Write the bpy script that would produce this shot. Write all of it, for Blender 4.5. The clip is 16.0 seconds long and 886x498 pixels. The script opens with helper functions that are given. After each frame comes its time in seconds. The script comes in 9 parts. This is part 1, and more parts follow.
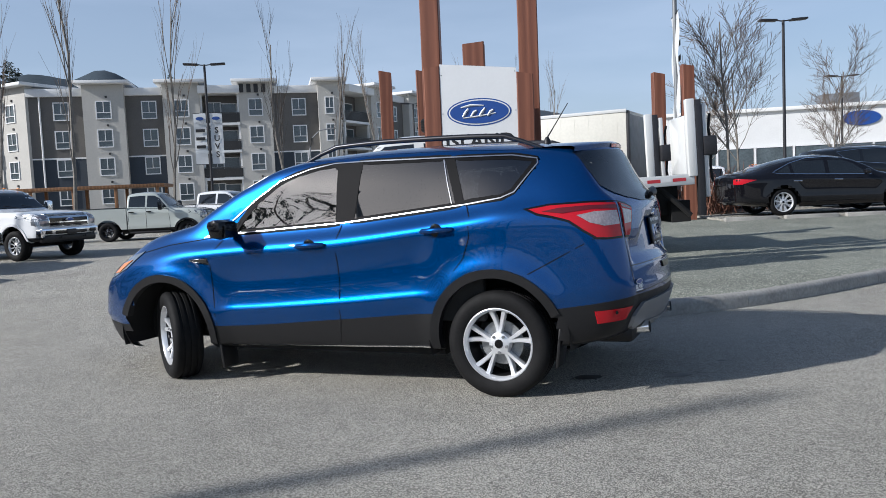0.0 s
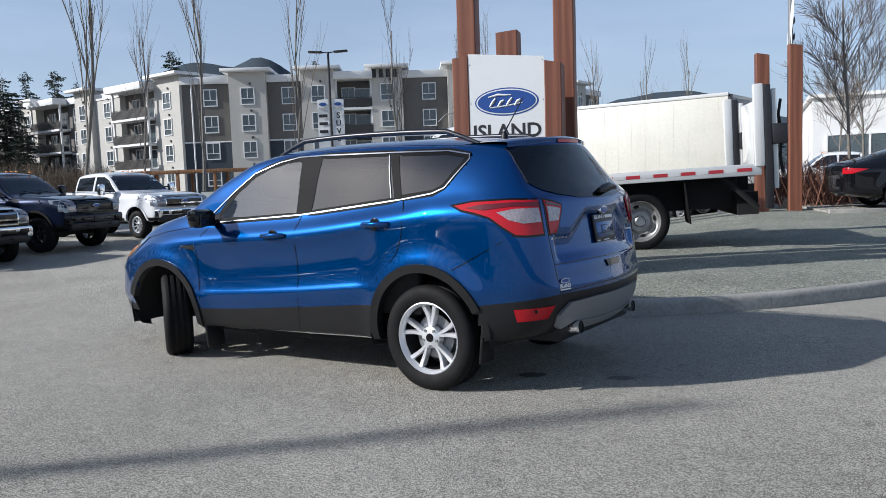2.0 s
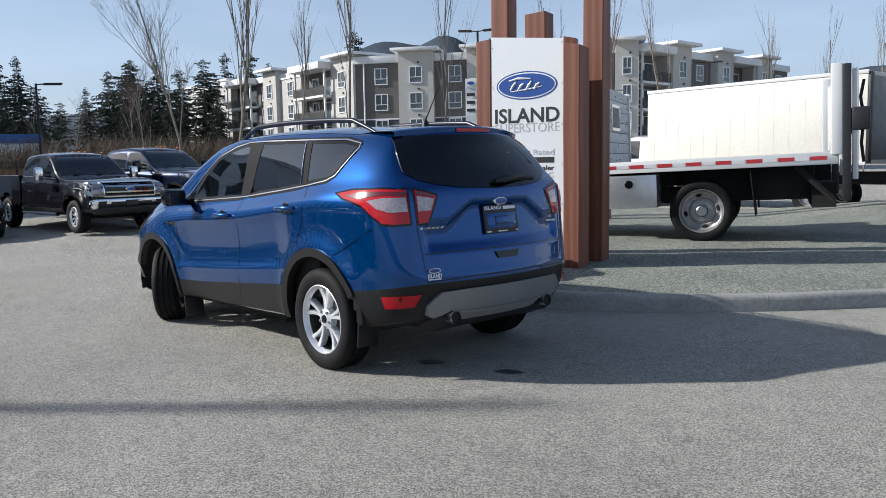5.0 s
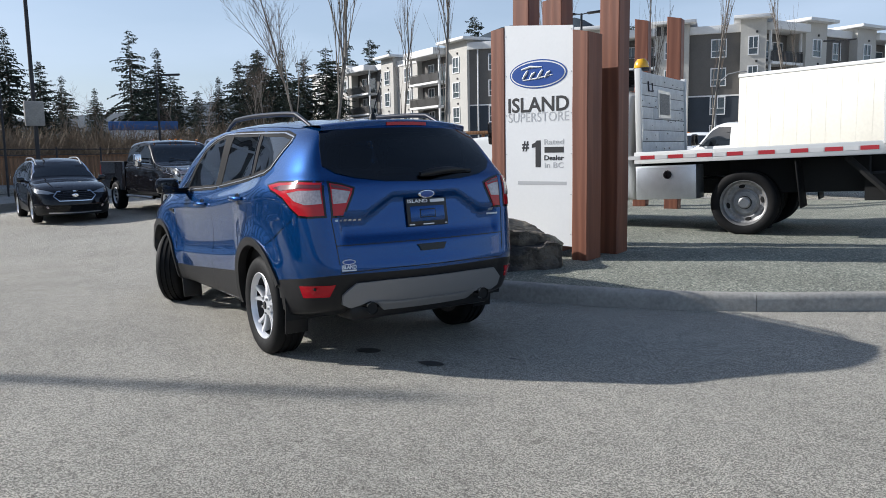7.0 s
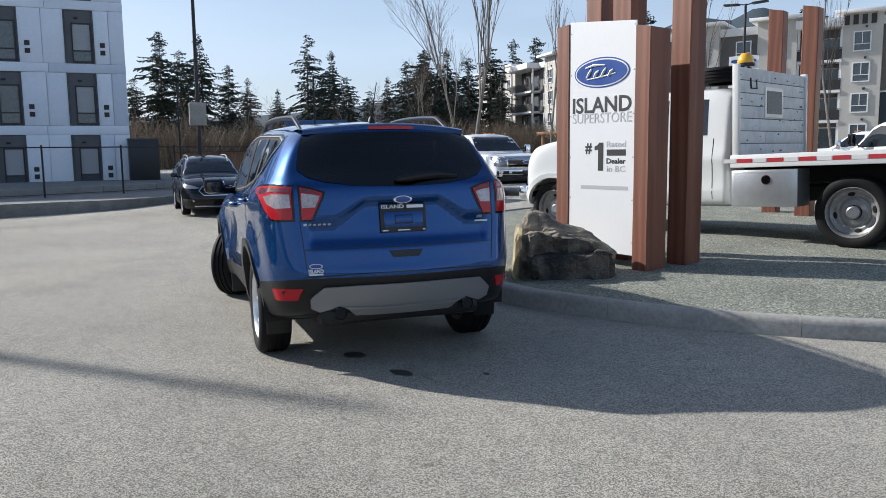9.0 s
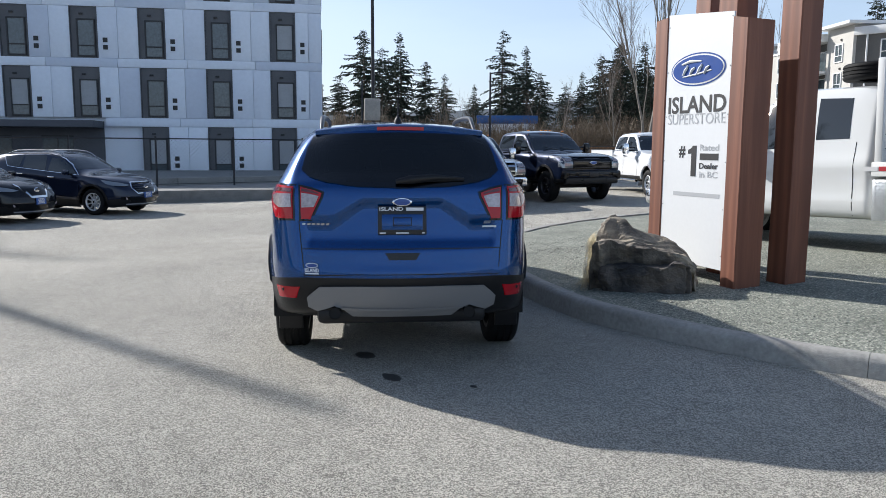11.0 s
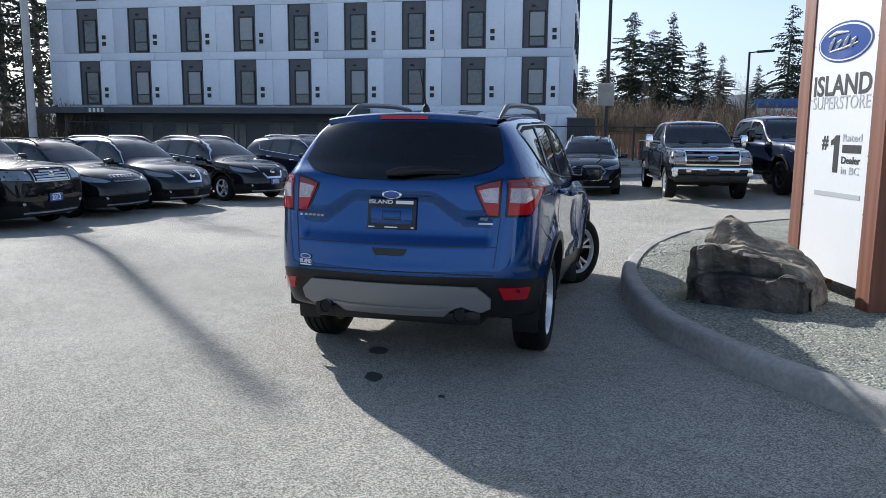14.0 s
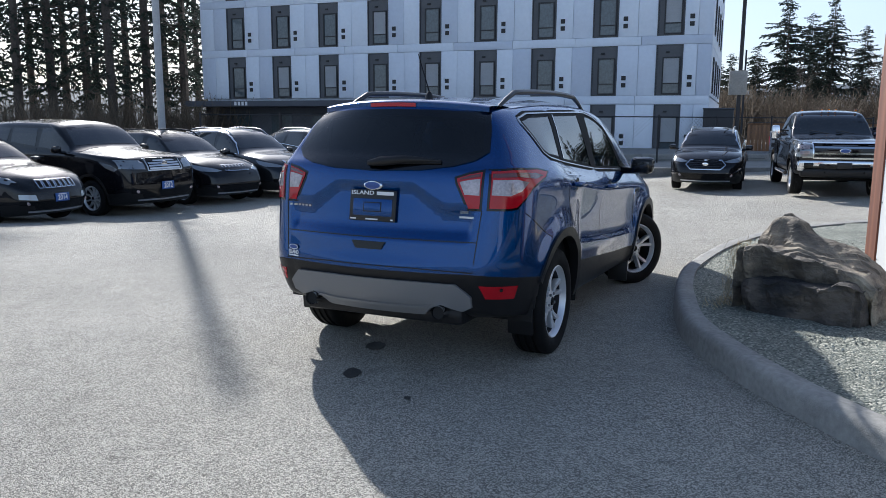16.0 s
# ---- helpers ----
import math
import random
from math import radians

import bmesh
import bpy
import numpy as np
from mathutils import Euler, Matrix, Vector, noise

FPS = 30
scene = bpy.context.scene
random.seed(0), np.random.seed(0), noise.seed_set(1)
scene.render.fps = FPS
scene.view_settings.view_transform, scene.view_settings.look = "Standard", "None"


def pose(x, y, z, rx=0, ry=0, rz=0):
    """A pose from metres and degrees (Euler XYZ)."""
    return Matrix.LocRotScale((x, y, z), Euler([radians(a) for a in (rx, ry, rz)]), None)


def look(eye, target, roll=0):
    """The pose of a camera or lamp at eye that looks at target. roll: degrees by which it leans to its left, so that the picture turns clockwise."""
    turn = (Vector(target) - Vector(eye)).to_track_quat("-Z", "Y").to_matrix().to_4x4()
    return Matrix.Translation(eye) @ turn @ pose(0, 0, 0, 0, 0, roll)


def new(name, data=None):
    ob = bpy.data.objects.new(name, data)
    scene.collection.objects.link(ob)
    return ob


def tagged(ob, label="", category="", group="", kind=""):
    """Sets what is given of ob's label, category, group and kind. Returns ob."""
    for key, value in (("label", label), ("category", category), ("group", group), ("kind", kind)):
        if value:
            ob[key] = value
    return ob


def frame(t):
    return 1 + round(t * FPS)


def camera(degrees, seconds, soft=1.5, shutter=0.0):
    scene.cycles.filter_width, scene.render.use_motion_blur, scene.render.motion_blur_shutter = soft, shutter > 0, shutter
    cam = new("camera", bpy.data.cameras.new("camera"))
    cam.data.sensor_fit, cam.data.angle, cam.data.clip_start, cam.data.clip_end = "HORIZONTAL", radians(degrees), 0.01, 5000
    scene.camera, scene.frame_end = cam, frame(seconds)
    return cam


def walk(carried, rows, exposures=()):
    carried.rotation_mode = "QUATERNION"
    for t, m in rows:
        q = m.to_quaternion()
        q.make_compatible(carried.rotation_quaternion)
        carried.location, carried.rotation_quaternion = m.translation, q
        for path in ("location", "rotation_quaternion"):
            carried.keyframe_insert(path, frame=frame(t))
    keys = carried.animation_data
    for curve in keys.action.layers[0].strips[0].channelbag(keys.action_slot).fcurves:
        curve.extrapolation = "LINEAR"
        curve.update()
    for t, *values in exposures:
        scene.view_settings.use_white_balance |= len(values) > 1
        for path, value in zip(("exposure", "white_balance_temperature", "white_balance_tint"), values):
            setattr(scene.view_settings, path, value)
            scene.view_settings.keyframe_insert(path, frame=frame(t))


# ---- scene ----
cam = camera(59.7, 16.0, soft=0.65)
METRES, EYE, TILT, LEAN, TURN = 10.135, 1.355, 0.0, 0.0, 0.0
ROWS = [
    (0.0, 0.0, 0.0, 0.0, -0.19, -4.23, 2.59),
    (0.5, 0.0359, -0.0027, 0.001, 2.46, -4.26, 2.45),
    (1.0, 0.0669, 0.0005, -0.0003, 5.15, -4.42, 2.19),
    (1.5, 0.0983, 0.0045, 0.001, 7.76, -4.69, 2.1),
    (2.0, 0.1353, 0.0046, 0.0027, 10.15, -5.07, 2.07),
    (2.5, 0.1665, 0.0094, 0.0018, 12.32, -5.56, 2.01),
    (3.0, 0.1988, 0.02, 0.002, 14.31, -6.07, 1.78),
    (3.5, 0.2329, 0.026, 0.0025, 16.3, -6.4, 1.5),
    (4.0, 0.2623, 0.0333, 0.0031, 18.56, -6.5, 1.23),
    (6.5, 0.4113, 0.088, 0.0078, 30.36, -6.76, 1.08),
    (7.0, 0.4406, 0.107, 0.0082, 32.55, -7.3, 1.03),
    (7.5, 0.464, 0.1304, 0.0083, 35.18, -7.63, 1.06),
    (8.0, 0.4869, 0.1526, 0.0091, 38.17, -7.63, 1.01),
    (8.5, 0.5104, 0.1743, 0.0099, 41.47, -7.44, 0.95),
    (9.0, 0.5308, 0.1993, 0.0109, 45.06, -7.27, 0.74),
    (11.5, 0.6081, 0.3394, 0.0153, 63.33, -7.78, -0.43),
    (12.0, 0.6154, 0.3683, 0.015, 66.97, -8.04, -0.51),
    (12.5, 0.6199, 0.3968, 0.0158, 70.49, -8.28, -0.45),
    (13.0, 0.6265, 0.4287, 0.017, 73.82, -8.44, -0.33),
    (13.5, 0.6288, 0.4578, 0.017, 76.88, -8.59, -0.34),
    (14.0, 0.6265, 0.4879, 0.0187, 79.81, -8.72, -0.42),
    (14.5, 0.6255, 0.5191, 0.0176, 82.8, -8.86, -0.5),
    (15.0, 0.6224, 0.5456, 0.0173, 85.63, -9.08, -0.57),
    (15.5, 0.6157, 0.5689, 0.0165, 88.19, -9.28, -0.48),
    (16.0, 0.6105, 0.5854, 0.0167, 90.25, -9.35, -0.27),
]
walk(cam, [(t, pose(0, 0, EYE, TILT, LEAN, TURN) @ pose(METRES * x, METRES * y, METRES * z, 90 + pitch, roll, yaw)) for t, x, y, z, yaw, pitch, roll in ROWS],
     exposures=[(0.0, 0.10, 5950, 10), (4.0, 0.21, 6000, 10), (9.0, 0.39, 6150, 10), (12.5, 0.60, 6050, 10), (16.0, 0.60, 5900, 10)])

from mathutils.bvhtree import BVHTree

# ---- daylight ----
SUN_AZ, SUN_EL = 201.0, 28.5          # direction towards the sun, degrees from +x, and its height
to_sun = Vector((math.cos(radians(SUN_AZ)) * math.cos(radians(SUN_EL)), math.sin(radians(SUN_AZ)) * math.cos(radians(SUN_EL)), math.sin(radians(SUN_EL))))
world = bpy.data.worlds.new("sky")
scene.world = world
world.use_nodes = True
wn, wl = world.node_tree.nodes, world.node_tree.links
sky = wn.new("ShaderNodeTexSky")
sky.sky_type, sky.sun_disc = "NISHITA", False
sky.sun_elevation, sky.sun_rotation = radians(SUN_EL), radians(90 - SUN_AZ)
sky.altitude, sky.air_density, sky.dust_density, sky.ozone_density = 50, 1.0, 1.5, 2.2
# thin high cloud: a soft veil, stretched sideways
wco = wn.new("ShaderNodeTexCoord")
wmap = wn.new("ShaderNodeMapping")
wmap.inputs["Scale"].default_value = (1.3, 1.3, 6.0)
wnoise = wn.new("ShaderNodeTexNoise")
wnoise.inputs["Scale"].default_value, wnoise.inputs["Detail"].default_value = 1.6, 6
wramp = wn.new("ShaderNodeMapRange")
wramp.inputs["From Min"].default_value, wramp.inputs["From Max"].default_value = 0.42, 0.78
wramp.inputs["To Min"].default_value, wramp.inputs["To Max"].default_value = 0.34, 0.62
wmix = wn.new("ShaderNodeMix")
wmix.data_type = "RGBA"
wmix.inputs[7].default_value = (6.0, 7.0, 8.5, 1)
wl.new(wco.outputs["Generated"], wmap.inputs["Vector"])
wl.new(wmap.outputs["Vector"], wnoise.inputs["Vector"])
wl.new(wnoise.outputs["Fac"], wramp.inputs["Value"])
# the veil thickens to haze low down and thins towards the zenith
wsep, wlow, wmul = wn.new("ShaderNodeSeparateXYZ"), wn.new("ShaderNodeMapRange"), wn.new("ShaderNodeMath")
wlow.interpolation_type = "SMOOTHSTEP"
wlow.inputs["From Min"].default_value, wlow.inputs["From Max"].default_value = 0.05, 0.75
wlow.inputs["To Min"].default_value, wlow.inputs["To Max"].default_value = 1.35, 0.12
wmul.operation, wmul.use_clamp = "MULTIPLY", True
wl.new(wco.outputs["Generated"], wsep.inputs[0])
wl.new(wsep.outputs["Z"], wlow.inputs["Value"])
wl.new(wramp.outputs["Result"], wmul.inputs[0])
wl.new(wlow.outputs["Result"], wmul.inputs[1])
wl.new(wmul.outputs[0], wmix.inputs[0])
wl.new(sky.outputs["Color"], wmix.inputs[6])
wl.new(wmix.outputs[2], wn["Background"].inputs["Color"])
wn["Background"].inputs["Strength"].default_value = 0.094
sun = new("sun", bpy.data.lights.new("sun", "SUN"))
sun.data.energy, sun.data.angle, sun.data.color = 5.0, radians(0.85), (1.0, 0.94, 0.86)
sun.matrix_world = look((0, 0, 30) , Vector((0, 0, 30)) - to_sun)


# ---- materials ----
def material(name, color, rough=0.6, metal=0.0, vary=0.0, scale=8.0, bump=0.0, bscale=60.0, coat=0.0, spec=0.5, tint=None, island=0.0, fine=0.0):
    """A principled surface. vary: how far two scales of noise (and tint, a second colour) move the colour; bump: relief in metres."""
    m = bpy.data.materials.new(name)
    m.use_nodes = True
    n, l = m.node_tree.nodes, m.node_tree.links
    b = n["Principled BSDF"]
    b.inputs["Base Color"].default_value = (*color, 1)
    b.inputs["Roughness"].default_value, b.inputs["Metallic"].default_value = rough, metal
    b.inputs["Coat Weight"].default_value, b.inputs["Coat Roughness"].default_value, b.inputs["Coat IOR"].default_value = coat, 0.02, 1.45
    b.inputs["Specular IOR Level"].default_value = spec
    co = n.new("ShaderNodeTexCoord")
    if vary or tint:
        big, small = n.new("ShaderNodeTexNoise"), n.new("ShaderNodeTexNoise")
        for node, s, d in ((big, scale, 5), (small, scale * 9, 3)):
            node.inputs["Scale"].default_value, node.inputs["Detail"].default_value = s, d
            l.new(co.outputs["Object"], node.inputs["Vector"])
        add = n.new("ShaderNodeMath")
        add.operation = "ADD"
        l.new(big.outputs["Fac"], add.inputs[0])
        l.new(small.outputs["Fac"], add.inputs[1])
        rng = n.new("ShaderNodeMapRange")
        rng.inputs["From Min"].default_value, rng.inputs["From Max"].default_value = 0.7, 1.3
        l.new(add.outputs[0], rng.inputs["Value"])
        mix = n.new("ShaderNodeMix")
        mix.data_type = "RGBA"
        other = tint or tuple(c * (1 - vary) for c in color)
        first = color if tint else tuple(min(1, c * (1 + vary)) for c in color)
        mix.inputs[6].default_value, mix.inputs[7].default_value = (*first, 1), (*other, 1)
        l.new(rng.outputs["Result"], mix.inputs[0])
        out = mix.outputs[2]
        if island:
            src = n.new("ShaderNodeNewGeometry").outputs["Random Per Island"] if island < 0 else n.new("ShaderNodeObjectInfo").outputs["Random"]
            hsv = n.new("ShaderNodeHueSaturation")
            r2 = n.new("ShaderNodeMapRange")
            r2.inputs["To Min"].default_value, r2.inputs["To Max"].default_value = 1 - abs(island), 1 + abs(island)
            l.new(src, r2.inputs["Value"])
            l.new(r2.outputs["Result"], hsv.inputs["Value"])
            l.new(out, hsv.inputs["Color"])
            out = hsv.outputs["Color"]
        l.new(out, b.inputs["Base Color"])
        rr = n.new("ShaderNodeMapRange")
        rr.inputs["To Min"].default_value, rr.inputs["To Max"].default_value = max(0.02, rough - 0.08), min(1, rough + 0.08)
        l.new(big.outputs["Fac"], rr.inputs["Value"])
        l.new(rr.outputs["Result"], b.inputs["Roughness"])
    if bump:
        bn, bm_ = n.new("ShaderNodeTexNoise"), n.new("ShaderNodeBump")
        bn.inputs["Scale"].default_value, bn.inputs["Detail"].default_value = bscale, 4
        bm_.inputs["Distance"].default_value = bump
        l.new(co.outputs["Object"], bn.inputs["Vector"])
        l.new(bn.outputs["Fac"], bm_.inputs["Height"])
        l.new(bm_.outputs["Normal"], b.inputs["Normal"])
    return m


def glass(name, tint, gloss=1.0, ior=1.75):
    """Thin glass: what lies behind it is seen through the tint, and the sky in it by its gloss."""
    m = bpy.data.materials.new(name)
    m.use_nodes = True
    n, l = m.node_tree.nodes, m.node_tree.links
    n.remove(n["Principled BSDF"])
    tr, gl, mix, fr = n.new("ShaderNodeBsdfTransparent"), n.new("ShaderNodeBsdfGlossy"), n.new("ShaderNodeMixShader"), n.new("ShaderNodeFresnel")
    tr.inputs["Color"].default_value = (*tint, 1)
    gl.inputs["Roughness"].default_value = 0.015
    gl.inputs["Color"].default_value = (gloss, gloss, gloss, 1)
    fr.inputs["IOR"].default_value = ior
    l.new(fr.outputs["Fac"], mix.inputs["Fac"])
    l.new(tr.outputs["BSDF"], mix.inputs[1])
    l.new(gl.outputs["BSDF"], mix.inputs[2])
    l.new(mix.outputs["Shader"], n["Material Output"].inputs["Surface"])
    return m


def car_paint(name, color, metal=0.0, rough=0.35, flake=0.0, coat=1.0):
    m = material(name, color, rough, metal, coat=coat, spec=0.02)
    m.node_tree.nodes["Principled BSDF"].inputs["Coat IOR"].default_value = 1.47
    m.node_tree.nodes["Principled BSDF"].inputs["Coat Roughness"].default_value = 0.012
    n, l = m.node_tree.nodes, m.node_tree.links
    if flake:
        co, vo = n.new("ShaderNodeTexCoord"), n.new("ShaderNodeTexNoise")
        vo.inputs["Scale"].default_value, vo.inputs["Detail"].default_value = 900, 1
        mix = n.new("ShaderNodeMix")
        mix.data_type = "RGBA"
        mix.inputs[6].default_value = (*[c * (1 - flake) for c in color], 1)
        mix.inputs[7].default_value = (*[min(1, c * (1 + flake)) for c in color], 1)
        l.new(co.outputs["Object"], vo.inputs["Vector"])
        l.new(vo.outputs["Fac"], mix.inputs[0])
        l.new(mix.outputs[2], n["Principled BSDF"].inputs["Base Color"])
    return m


def wood_material(name, dark, light, grain=(14.0, 14.0, 0.9)):
    """Stained timber with grain along its length, knots and checks."""
    m = material(name, light, 0.55)
    n, l = m.node_tree.nodes, m.node_tree.links
    b = n["Principled BSDF"]
    co, mp = n.new("ShaderNodeTexCoord"), n.new("ShaderNodeMapping")
    info = n.new("ShaderNodeObjectInfo")
    mp.inputs["Scale"].default_value = grain
    off = n.new("ShaderNodeVectorMath")
    off.operation = "ADD"
    l.new(co.outputs["Object"], off.inputs[0])
    l.new(info.outputs["Random"], off.inputs[1])
    l.new(off.outputs["Vector"], mp.inputs["Vector"])
    a, w = n.new("ShaderNodeTexNoise"), n.new("ShaderNodeTexWave")
    a.inputs["Scale"].default_value, a.inputs["Detail"].default_value, a.inputs["Distortion"].default_value = 2.2, 6, 0.6
    w.inputs["Scale"].default_value, w.inputs["Distortion"].default_value, w.inputs["Detail"].default_value = 0.22, 9.0, 4
    l.new(mp.outputs["Vector"], a.inputs["Vector"])
    l.new(mp.outputs["Vector"], w.inputs["Vector"])
    s = n.new("ShaderNodeMath")
    s.operation = "MULTIPLY"
    l.new(a.outputs["Fac"], s.inputs[0])
    l.new(w.outputs["Fac"], s.inputs[1])
    mix = n.new("ShaderNodeMix")
    mix.data_type = "RGBA"
    mix.inputs[6].default_value, mix.inputs[7].default_value = (*dark, 1), (*light, 1)
    rg = n.new("ShaderNodeMapRange")
    rg.inputs["From Min"].default_value, rg.inputs["From Max"].default_value = -0.1, 0.75
    l.new(s.outputs[0], rg.inputs["Value"])
    l.new(rg.outputs["Result"], mix.inputs[0])
    l.new(mix.outputs[2], b.inputs["Base Color"])
    bp = n.new("ShaderNodeBump")
    bp.inputs["Distance"].default_value = 0.0015
    l.new(s.outputs[0], bp.inputs["Height"])
    l.new(bp.outputs["Normal"], b.inputs["Normal"])
    return m


def asphalt_material():
    m = material("asphalt", (0.10, 0.10, 0.098), 0.62)
    n, l = m.node_tree.nodes, m.node_tree.links
    b = n["Principled BSDF"]
    co = n.new("ShaderNodeTexCoord")

    def tex(kind, scale, detail=3, **more):
        node = n.new(kind)
        node.inputs["Scale"].default_value = scale
        if "Detail" in node.inputs:
            node.inputs["Detail"].default_value = detail
        l.new(co.outputs["Object"], node.inputs["Vector"])
        return node

    def ramp(src, a, b_, c, d):
        r = n.new("ShaderNodeMapRange")
        for k, v in zip(("From Min", "From Max", "To Min", "To Max"), (a, b_, c, d)):
            r.inputs[k].default_value = v
        l.new(src, r.inputs["Value"])
        return r.outputs["Result"]

    stone = tex("ShaderNodeTexVoronoi", 180)
    grit = tex("ShaderNodeTexNoise", 420, 2)
    patchy = tex("ShaderNodeTexNoise", 0.45, 6)
    mid = tex("ShaderNodeTexNoise", 6, 5)
    # each stone in the mix has its own tone
    sep = n.new("ShaderNodeSeparateColor")
    l.new(stone.outputs["Color"], sep.inputs[0])
    tone = ramp(sep.outputs[0], 0, 1, 0.52, 1.36)
    bright = ramp(sep.outputs[1], 0.86, 1.0, 1.0, 3.0)
    big = ramp(patchy.outputs["Fac"], 0.3, 0.7, 0.88, 1.12)
    middle = ramp(mid.outputs["Fac"], 0.3, 0.7, 0.92, 1.08)

    def mul(x, y):
        k = n.new("ShaderNodeMath")
        k.operation = "MULTIPLY"
        l.new(x, k.inputs[0])
        l.new(y, k.inputs[1])
        return k.outputs[0]

    value = mul(mul(tone, bright), mul(big, middle))
    vm = n.new("ShaderNodeVectorMath")
    vm.operation = "SCALE"
    vm.inputs[0].default_value = (0.154, 0.147, 0.129)
    l.new(value, vm.inputs["Scale"])
    l.new(vm.outputs["Vector"], b.inputs["Base Color"])
    l.new(ramp(sep.outputs[2], 0, 1, 0.48, 0.95), b.inputs["Roughness"])
    bp = n.new("ShaderNodeBump")
    bp.inputs["Distance"].default_value = 0.004
    hsum = n.new("ShaderNodeMath")
    hsum.operation = "SUBTRACT"
    l.new(grit.outputs["Fac"], hsum.inputs[0])
    l.new(stone.outputs["Distance"], hsum.inputs[1])
    l.new(hsum.outputs[0], bp.inputs["Height"])
    l.new(bp.outputs["Normal"], b.inputs["Normal"])
    b.inputs["Specular IOR Level"].default_value = 0.10
    return m


def rock_material(name, core, brown, tan):
    """Bedded rock: strata, brown weathering on a dark core, fine grain."""
    m = material(name, brown, 0.8)
    n, l = m.node_tree.nodes, m.node_tree.links
    b = n["Principled BSDF"]
    co, mp = n.new("ShaderNodeTexCoord"), n.new("ShaderNodeMapping")
    mp.inputs["Scale"].default_value = (1.0, 1.2, 2.2)
    mp.inputs["Rotation"].default_value = (0.10, 0.16, 0.0)
    l.new(co.outputs["Object"], mp.inputs["Vector"])
    strata, grain, patchy = n.new("ShaderNodeTexNoise"), n.new("ShaderNodeTexNoise"), n.new("ShaderNodeTexNoise")
    for node, sc, det, vec in ((strata, 4.5, 9, mp.outputs["Vector"]), (grain, 70, 6, co.outputs["Object"]), (patchy, 2.2, 4, co.outputs["Object"])):
        node.inputs["Scale"].default_value, node.inputs["Detail"].default_value = sc, det
        l.new(vec, node.inputs["Vector"])
    strata.inputs["Roughness"].default_value = 0.66
    add = n.new("ShaderNodeMath")
    add.operation = "MULTIPLY_ADD"
    add.inputs[1].default_value = 0.6
    l.new(strata.outputs["Fac"], add.inputs[0])
    l.new(patchy.outputs["Fac"], add.inputs[2])
    cr = n.new("ShaderNodeValToRGB")
    e = cr.color_ramp.elements
    e[0].position, e[0].color = 0.62, (*core, 1)
    e[1].position, e[1].color = 0.95, (*tan, 1)
    mid = e.new(0.78)
    mid.color = (*brown, 1)
    l.new(add.outputs[0], cr.inputs["Fac"])
    l.new(cr.outputs["Color"], b.inputs["Base Color"])
    big, small = n.new("ShaderNodeBump"), n.new("ShaderNodeBump")
    big.inputs["Distance"].default_value, small.inputs["Distance"].default_value = 0.03, 0.006
    l.new(strata.outputs["Fac"], big.inputs["Height"])
    l.new(grain.outputs["Fac"], small.inputs["Height"])
    l.new(big.outputs["Normal"], small.inputs["Normal"])
    l.new(small.outputs["Normal"], b.inputs["Normal"])
    return m


def gravel_material():
    m = material("gravel", (0.24, 0.26, 0.23), 0.9)
    n, l = m.node_tree.nodes, m.node_tree.links
    b = n["Principled BSDF"]
    co, vo, no, big = n.new("ShaderNodeTexCoord"), n.new("ShaderNodeTexVoronoi"), n.new("ShaderNodeTexNoise"), n.new("ShaderNodeTexNoise")
    vo.inputs["Scale"].default_value, no.inputs["Scale"].default_value, big.inputs["Scale"].default_value = 78, 160, 1.3
    for node in (vo, no, big):
        l.new(co.outputs["Object"], node.inputs["Vector"])
    sep = n.new("ShaderNodeSeparateColor")
    l.new(vo.outputs["Color"], sep.inputs[0])
    cr = n.new("ShaderNodeValToRGB")
    e = cr.color_ramp.elements
    e[0].position, e[0].color = 0.0, (0.085, 0.094, 0.078, 1)
    e[1].position, e[1].color = 1.0, (0.47, 0.46, 0.385, 1)
    for p, c in ((0.35, (0.178, 0.195, 0.163, 1)), (0.7, (0.232, 0.240, 0.195, 1))):
        x = e.new(p)
        x.color = c
    l.new(sep.outputs[0], cr.inputs["Fac"])
    hsv = n.new("ShaderNodeHueSaturation")
    r = n.new("ShaderNodeMapRange")
    r.inputs["From Min"].default_value, r.inputs["From Max"].default_value = 0.3, 0.7
    r.inputs["To Min"].default_value, r.inputs["To Max"].default_value = 0.85, 1.15
    l.new(big.outputs["Fac"], r.inputs["Value"])
    l.new(r.outputs["Result"], hsv.inputs["Value"])
    l.new(cr.outputs["Color"], hsv.inputs["Color"])
    l.new(hsv.outputs["Color"], b.inputs["Base Color"])
    bp = n.new("ShaderNodeBump")
    bp.inputs["Distance"].default_value = 0.008
    bp.invert = True
    l.new(vo.outputs["Distance"], bp.inputs["Height"])
    l.new(bp.outputs["Normal"], b.inputs["Normal"])
    return m


